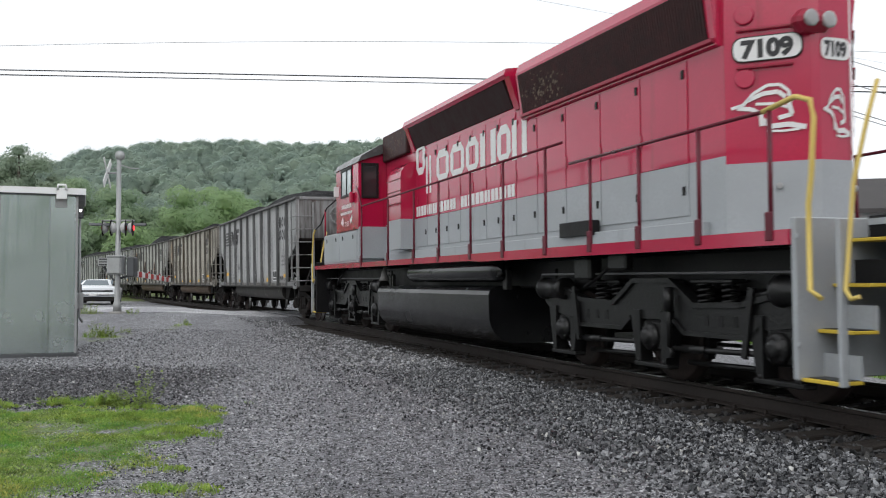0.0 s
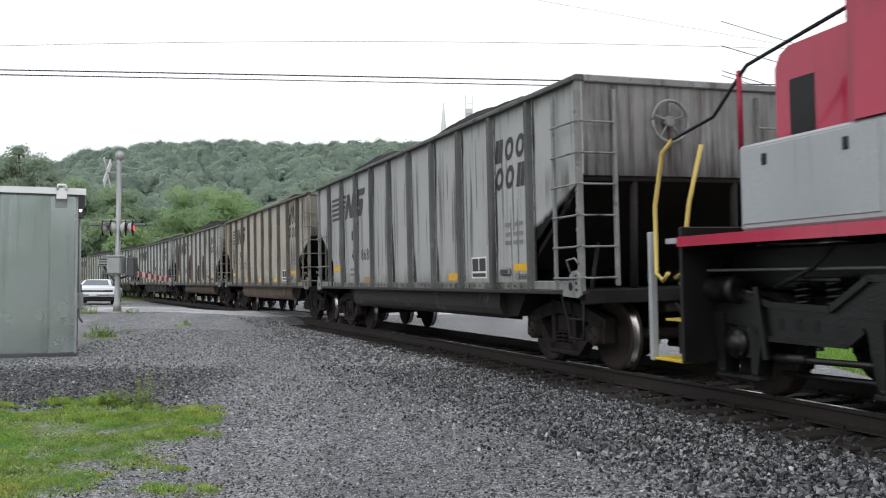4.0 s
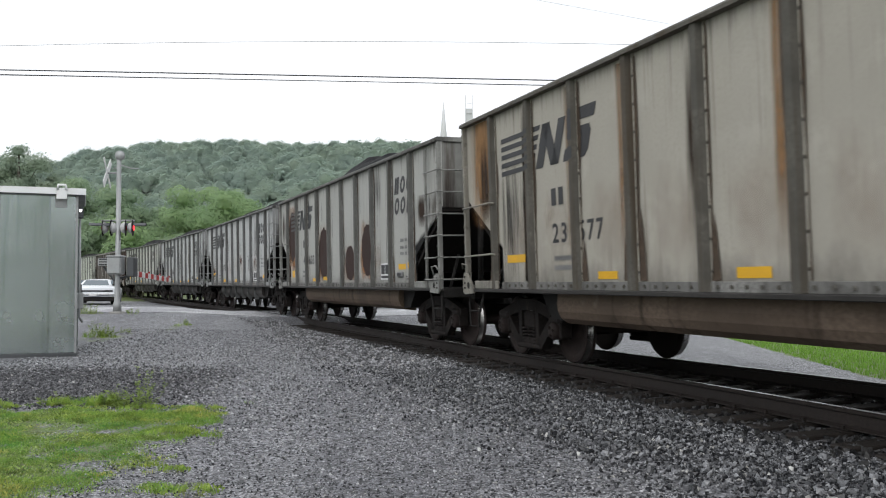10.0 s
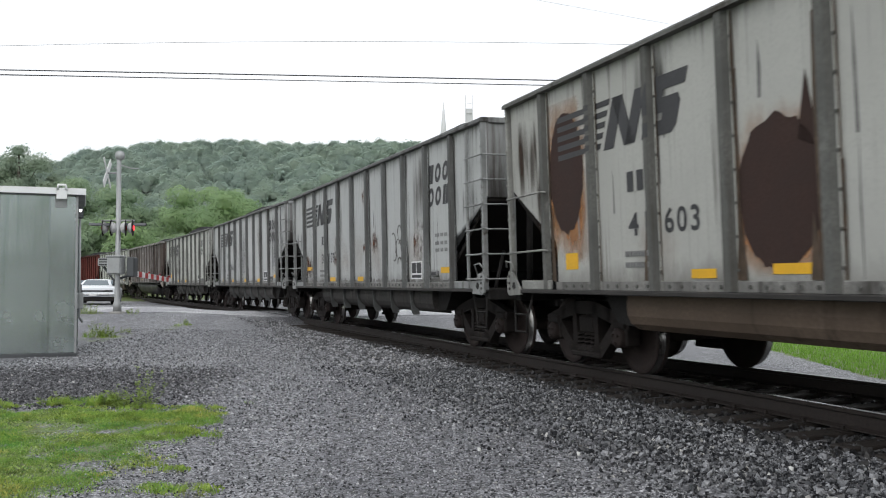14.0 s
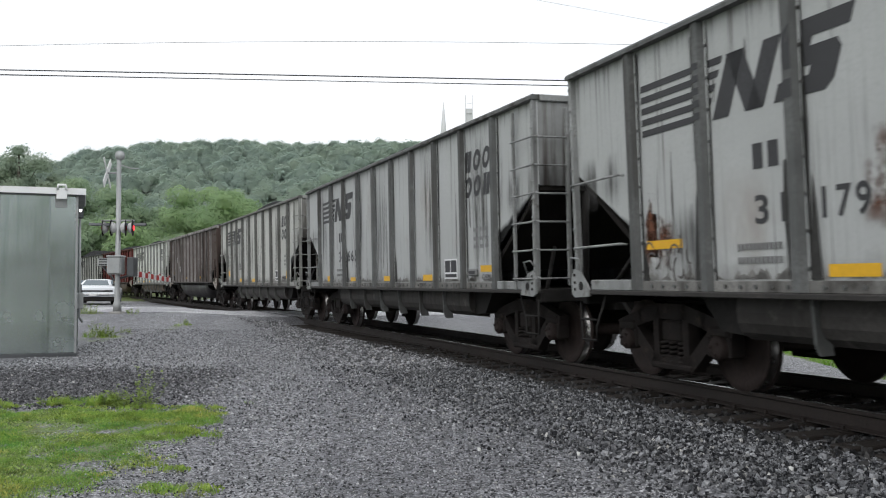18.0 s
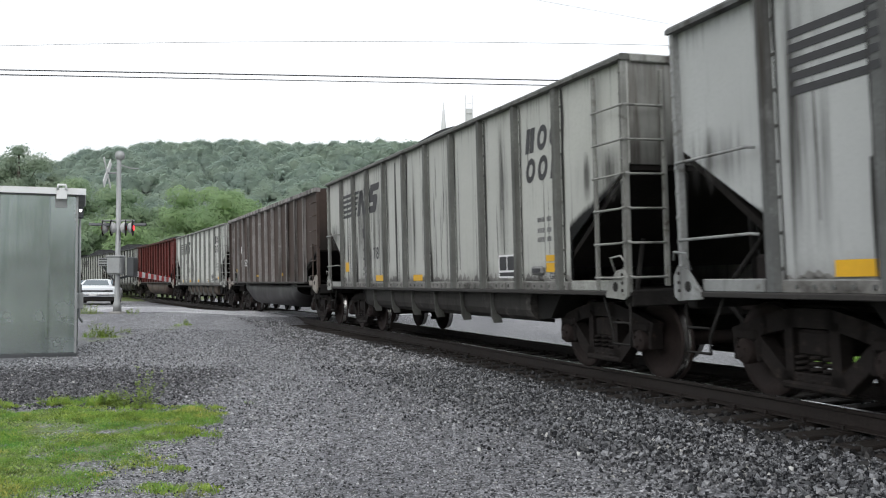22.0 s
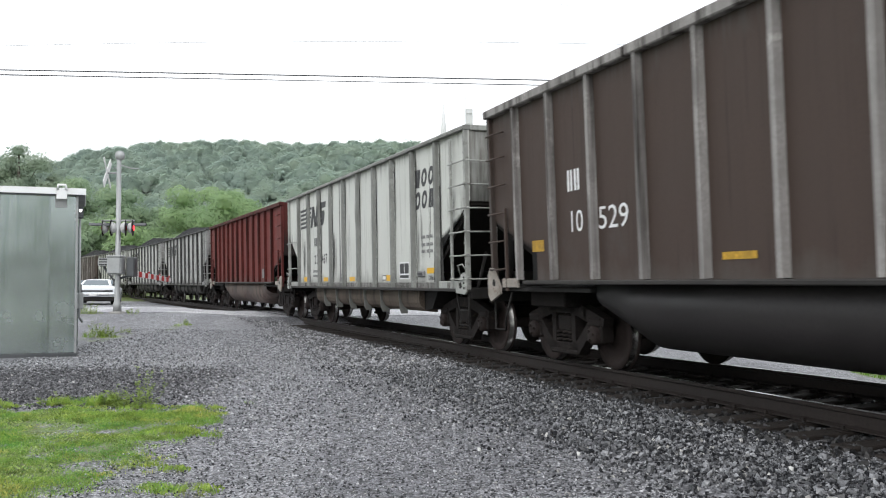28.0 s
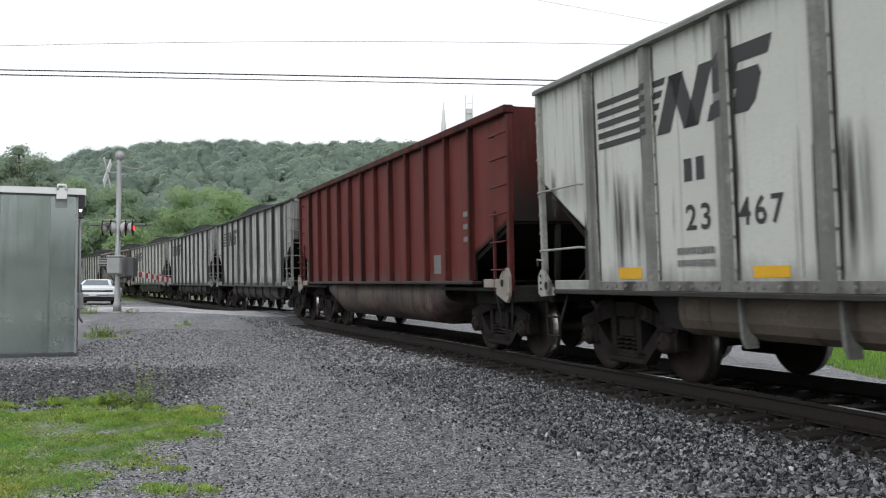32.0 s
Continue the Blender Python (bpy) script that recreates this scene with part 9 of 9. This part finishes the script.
def tree(x, y, h, r, seed, material, leaves=1500, size=0.5, sparse=0.0, label=""):
    rng = np.random.RandomState(seed)
    rd = random.Random(seed)
    root = tagged(empty("tree"), label, "tree", group="trees behind the line")
    z = float(max(ground_z(x, y), hill_full(x, y) if y > 150 else -9))
    root.matrix_basis = Matrix.Translation((x, y, z - 0.1))
    top = Vector((rd.uniform(-0.4, 0.4), rd.uniform(-0.4, 0.4), h * 0.86))
    g = Geo().tube([(0, 0, 0), (0.05 * h * rd.uniform(-1, 1) * 0.3, 0, h * 0.35), top], [0.028 * h, 0.020 * h, 0.004 * h], 8)
    ends = [(top, 0.22)]
    for i in range(11):
        k = rd.uniform(0.26, 0.85)
        p0 = Vector((0, 0, 0)).lerp(top, k)
        a = i * 2.4 + rd.uniform(-0.4, 0.4)
        out = r * (1.05 - 0.55 * k) * rd.uniform(0.7, 1.1)
        p2 = p0 + Vector((math.cos(a) * out, math.sin(a) * out, h * rd.uniform(0.06, 0.20)))
        p1 = p0.lerp(p2, 0.5) + Vector((0, 0, -0.02 * h))
        g.tube([p0, p1, p2], [0.011 * h * (1.1 - k), 0.007 * h * (1.1 - k), 0.002 * h], 5)
        ends += [(p2, 0.34), (p1, 0.26)]
    part("trunk", g, M_BARK, root)
    cl, outs, sizes = [], [], []
    for p, w in ends:
        rad = r * w * rng.uniform(0.75, 1.25)
        k = max(14, int(leaves / len(ends) * (rad / (0.31 * r)) ** 1.5))
        shell = 1.0 if not sparse else rng.uniform(0.3, 1.25, (k, 1)) ** 0.8
        q_, d_ = clump(rng, (0, 0, 0), (rad * 1.15, rad * 1.15, rad * 0.85), k)
        cl.append(np.array(p)[None] + q_ * shell)
        outs.append(d_ + np.array([0, 0, 0.2]))
    q = np.concatenate(cl)
    q[:, 2] = np.maximum(q[:, 2], h * 0.10)
    v, f, nn = leaf_cards(rng, q, rng.uniform(0.6, 1.3, len(q)) * size, np.concatenate(outs), True)
    if not sparse:
        for p, w in ends:
            v_, f_ = core(p, (r * w * 0.62, r * w * 0.62, r * w * 0.5))
            f = np.concatenate([f, f_ + len(v)])
            v, nn = np.concatenate([v, v_]), np.concatenate([nn, (v_ - np.array(p)) / (r * w)])
    part("crown", soft_mesh("crown", v, f, nn), material, root)
    return root


LB = {0: "fresh green broadleaf tree at the foot of the hill", 1: "dark green broadleaf tree behind the road", 2: "tall sparse tree with thin feathery branches"}
FRONT_TREES = [(-25.5, 108, 12.6, 5.4, 0, 6500), (-31.0, 112, 12.4, 5.2, 0, 6500), (-21.0, 118, 10.5, 4.6, 0, 4600), (-36.5, 118, 11.5, 5.0, 1, 5000), (-27.5, 120, 14.2, 5.0, 0, 5000), (-42.0, 116, 13.0, 5.2, 1, 5200), (-47.5, 120, 16.2, 5.2, 1, 5200), (-55.0, 118, 21.0, 5.2, 2, 8500), (-59.5, 120, 20.5, 5.2, 2, 8500)]
BACK_TREES = [(-50.5, 119, 16.5, 4.4, 2, 6500), (-53.0, 126, 16.0, 5.0, 1, 5200), (-66.0, 118, 17.5, 5.5, 1, 5200), (-16.0, 126, 9.5, 4.4, 1, 3600), (-10.0, 130, 9.0, 4.4, 1, 3400), (-34.0, 98, 8.2, 4.0, 0, 4000), (-40.0, 98, 8.5, 4.2, 1, 4000), (-45.5, 98, 9.0, 4.4, 1, 4000), (-29.0, 100, 7.0, 3.6, 1, 3400), (-52.0, 100, 9.5, 4.5, 1, 4000)]
for i, (x, y, h, r, kind, n) in enumerate(FRONT_TREES + BACK_TREES):
    tree(x, y, h, r, 200 + i, (M_LEAF_A, M_LEAF_B, M_LEAF_C)[kind], 2 * n, 0.36 if kind != 2 else 0.40, 0.35 if kind == 2 else 0.0, LB[kind])

# a row of trees behind the lot, which the shiny sides mirror
for i in range(18):
    x = -46 + 5.2 * i
    tree(x * 1.6, -48 - 6 * math.sin(i * 1.7), 13 + 2.5 * math.sin(i * 2.3), 5.2, 400 + i, (M_LEAF_B, M_LEAF_A)[i % 2], 700, 1.0, 0.0, "broadleaf tree at the back of the gravel lot")

M_PALEWALL = surface("pale_painted_wall", (0.62, 0.63, 0.63), 0.7, var=0.08, bump=0.0)
M_SLATE = surface("dark_slate_roof", (0.07, 0.065, 0.065), 0.8, var=0.3, bump=0.1)


def chapel():
    """A pale building with a spire and a square vent tower, mostly behind the train."""
    root = tagged(empty("church"), "pale church with a slim white spire and dark roof", "church")
    root.matrix_basis = Matrix.Translation((0, 90, -0.2))
    part("walls", Geo().box(-1.2, 7.0, 0, 14, 0, 11.2, 0.02), M_PALEWALL, root)
    part("roof", Geo().prism([(-1.6, 11.2), (-0.2, 15.2), (1.6, 15.2), (7.4, 11.2)], "y", -0.4, 14.4), M_SLATE, root, "dark slate roof")
    part("spire", Geo().lathe([(0.62, 9.0), (0.60, 13.4), (0.26, 16.3), (0.03, 18.95)], "z", (0.05, -1.0, 0), 8), M_PALEWALL, root, "slim white spire")
    part("tower", Geo().box(2.22, 2.88, -0.8, -0.1, 0.0, 18.4, 0.02), M_PALEWALL, root, "narrow white tower")
    for x in (2.20, 2.90):
        part("ladder_post", Geo().tube([(x, -0.9, 12.0), (x, -0.9, 19.7)], 0.035, 6), M_PALEWALL, root)
    for z in (18.9, 17.9, 16.9, 15.9):
        part("ladder_rung", Geo().tube([(2.20, -0.9, z), (2.90, -0.9, z)], 0.03, 6), M_PALEWALL, root)
    return root


chapel()


def white_house():
    """A clapboard house across the line, glimpsed between the cars."""
    root = tagged(empty("house"), "white clapboard house with a grey shingle roof", "house")
    root.matrix_basis = Matrix.Translation((15.0, 36.0, -0.3)) @ Matrix.Rotation(radians(-14), 4, "Z")
    wall = part("wall", Geo().box(0, 12, 0, 8, 0, 4.3), M_PALEWALL, root, "white clapboard walls")
    for i in range(22):
        z = 0.25 + 0.18 * i
        part("clapboard", Geo().prism([(-0.035, z), (-0.01, z + 0.175), (0.0, z + 0.175), (0.0, z)], "x", 0.06, 11.94), M_PALEWALL, wall)
        part("clapboard", Geo().prism([(-0.035, z), (-0.01, z + 0.175), (0.0, z + 0.175), (0.0, z)], "y", 0.06, 7.94), M_PALEWALL, wall)
    part("roof", Geo().prism([(-0.5, 4.1), (-0.5, 4.28), (4.0, 5.9), (8.5, 4.28), (8.5, 4.1), (4.0, 5.7)], "x", -0.5, 12.5), M_SLATE, root, "grey shingle roof")
    part("gable", Geo().prism([(0.0, 4.3), (4.0, 5.68), (8.0, 4.3)], "x", 0.01, 0.2), M_PALEWALL, root)
    for x in (1.2, 4.6, 8.4):
        win = part("window", Geo().box(x, x + 1.0, -0.05, -0.03, 1.3, 2.8), M_DIMGLASS, root, "dark sash window")
        for a, b, c, d in ((x - 0.1, x, 1.2, 2.9), (x + 1.0, x + 1.1, 1.2, 2.9), (x, x + 1.0, 2.8, 2.9), (x, x + 1.0, 1.2, 1.3), (x, x + 1.0, 2.02, 2.08)):
            part("window_frame", Geo().box(a, b, -0.07, -0.02, c, d, 0.005), M_WHITE, win)
    for y in (2.0, 5.0):
        win = part("window", Geo().box(-0.05, -0.03, y, y + 1.0, 1.3, 2.8), M_DIMGLASS, root, "dark sash window")
        for a, b, c, d in ((y - 0.1, y, 1.2, 2.9), (y + 1.0, y + 1.1, 1.2, 2.9), (y, y + 1.0, 2.8, 2.9), (y, y + 1.0, 1.2, 1.3), (y, y + 1.0, 2.02, 2.08)):
            part("window_frame", Geo().box(-0.07, -0.02, a, b, c, d, 0.005), M_WHITE, win)
    return root


white_house()


# ---- ties and single stones, last ----
tie_mesh = Geo().box(-0.115, 0.115, -1.37, 1.37, -0.36, -0.182, 0.012).data("tie")
plate_mesh = Geo().box(-0.10, 0.10, -0.16, 0.16, -0.182, -0.170, 0.004).box(-0.06, -0.03, 0.085, 0.115, -0.172, -0.135, 0.004).box(0.03, 0.06, -0.115, -0.085, -0.172, -0.135, 0.004).data("tie_plate")
bed = tagged(empty("track_ties"), "dark creosoted timber ties under the rails", "railway ties", kind="structure")
rd = random.Random(3)
for i in range(104):
    s = -12 + 0.5 * i
    if 30.0 < s < 37.0:
        continue
    m = Matrix.Translation(track(s, rd.uniform(-0.04, 0.04), rd.uniform(-0.008, 0.004))) @ Matrix.Rotation(heading(s) + rd.uniform(-0.02, 0.02), 4, "Z") @ Matrix.Rotation(-cant(s), 4, "X")
    tie = part("tie", tie_mesh, M_TIE, bed, m=m)
    if 1.0 < s < 18:
        for sg in (0.7525, -0.7525):
            part("tie_plate", plate_mesh, M_RAIL, tie, m=Matrix.Translation((0, sg, 0)))
g = Geo()
for i in range(240):
    s = 40 + 1.0 * i * 0.9
    m = Matrix.Translation(track(s)) @ Matrix.Rotation(heading(s), 4, "Z")
    g.box(-0.115, 0.115, -1.30, 1.30, -0.30, -0.185, 0.0, m)
part("far_ties", g, M_TIE, bed)["kind"] = "stuff"

kinds = []
for k in range(6):
    kinds.append(rubble("stone", np.zeros((1, 3)), 0.034, 300 + k, ico()))
pl, rg = strewn(21, 300, 3.4, 8.5, 1.5, 2.9)
for i, q in enumerate(pl):
    part("stone", kinds[i % 6], M_STONE, ballast, m=Matrix.Translation((q[0], q[1], q[2] + 0.012)) @ Matrix.Rotation(rg.uniform(0, 6.28), 4, "Z"))
M_PALESTONE = surface("pale_quartz_stone", (0.55, 0.55, 0.53), 0.5, var=0.1, bump=0.05)
for x, y, r in ((1.17, 7.95, 1.5), (2.55, 6.75, 1.6), (0.32, 8.1, 1.0)):
    ob = part("stone", kinds[2], M_PALESTONE, ballast, "pale quartz stone", m=Matrix.Translation((x, y, float(bed_z(np.array([x]), np.array([y]))[0]) + 0.015)))


# ---- what moves ----
def on_track(s, half, sway):
    """The pose of a vehicle whose truck centres stand half metres before and behind s, and whose body sways on its springs."""
    a, b = track(s - half), track(s + half)
    roll = (cant(s - half) + cant(s + half)) / 2 + sway
    return Matrix.Translation((a + b) / 2) @ Matrix.Rotation(math.atan2(b.y - a.y, b.x - a.x), 4, "Z") @ Matrix.Translation((0, -1.0 * math.sin(roll), 0)) @ Matrix.Rotation(-roll, 4, "X")


def motions():
    steps = [i * 0.5 for i in range(65)]
    spins = [i * 4 / FPS for i in range(241)]
    for thing, mid, half, radius, sway in [(c, m, 5.73, 0.457, radians(0.7)) for c, m, _, _ in CARS] + [(e, m, 6.63, 0.508, radians(-0.5)) for e, m in ENGINES]:
        walk(thing, [(t, on_track(mid - rolled(t), half, sway)) for t in steps])
        for ob in thing.children_recursive:
            if ob.name.split(".")[0] == "wheelset":
                at = ob.location.copy()
                walk(ob, [(t, pose(at.x, at.y, at.z, 0, -math.degrees(rolled(t) / radius), 0)) for t in spins])


motions()
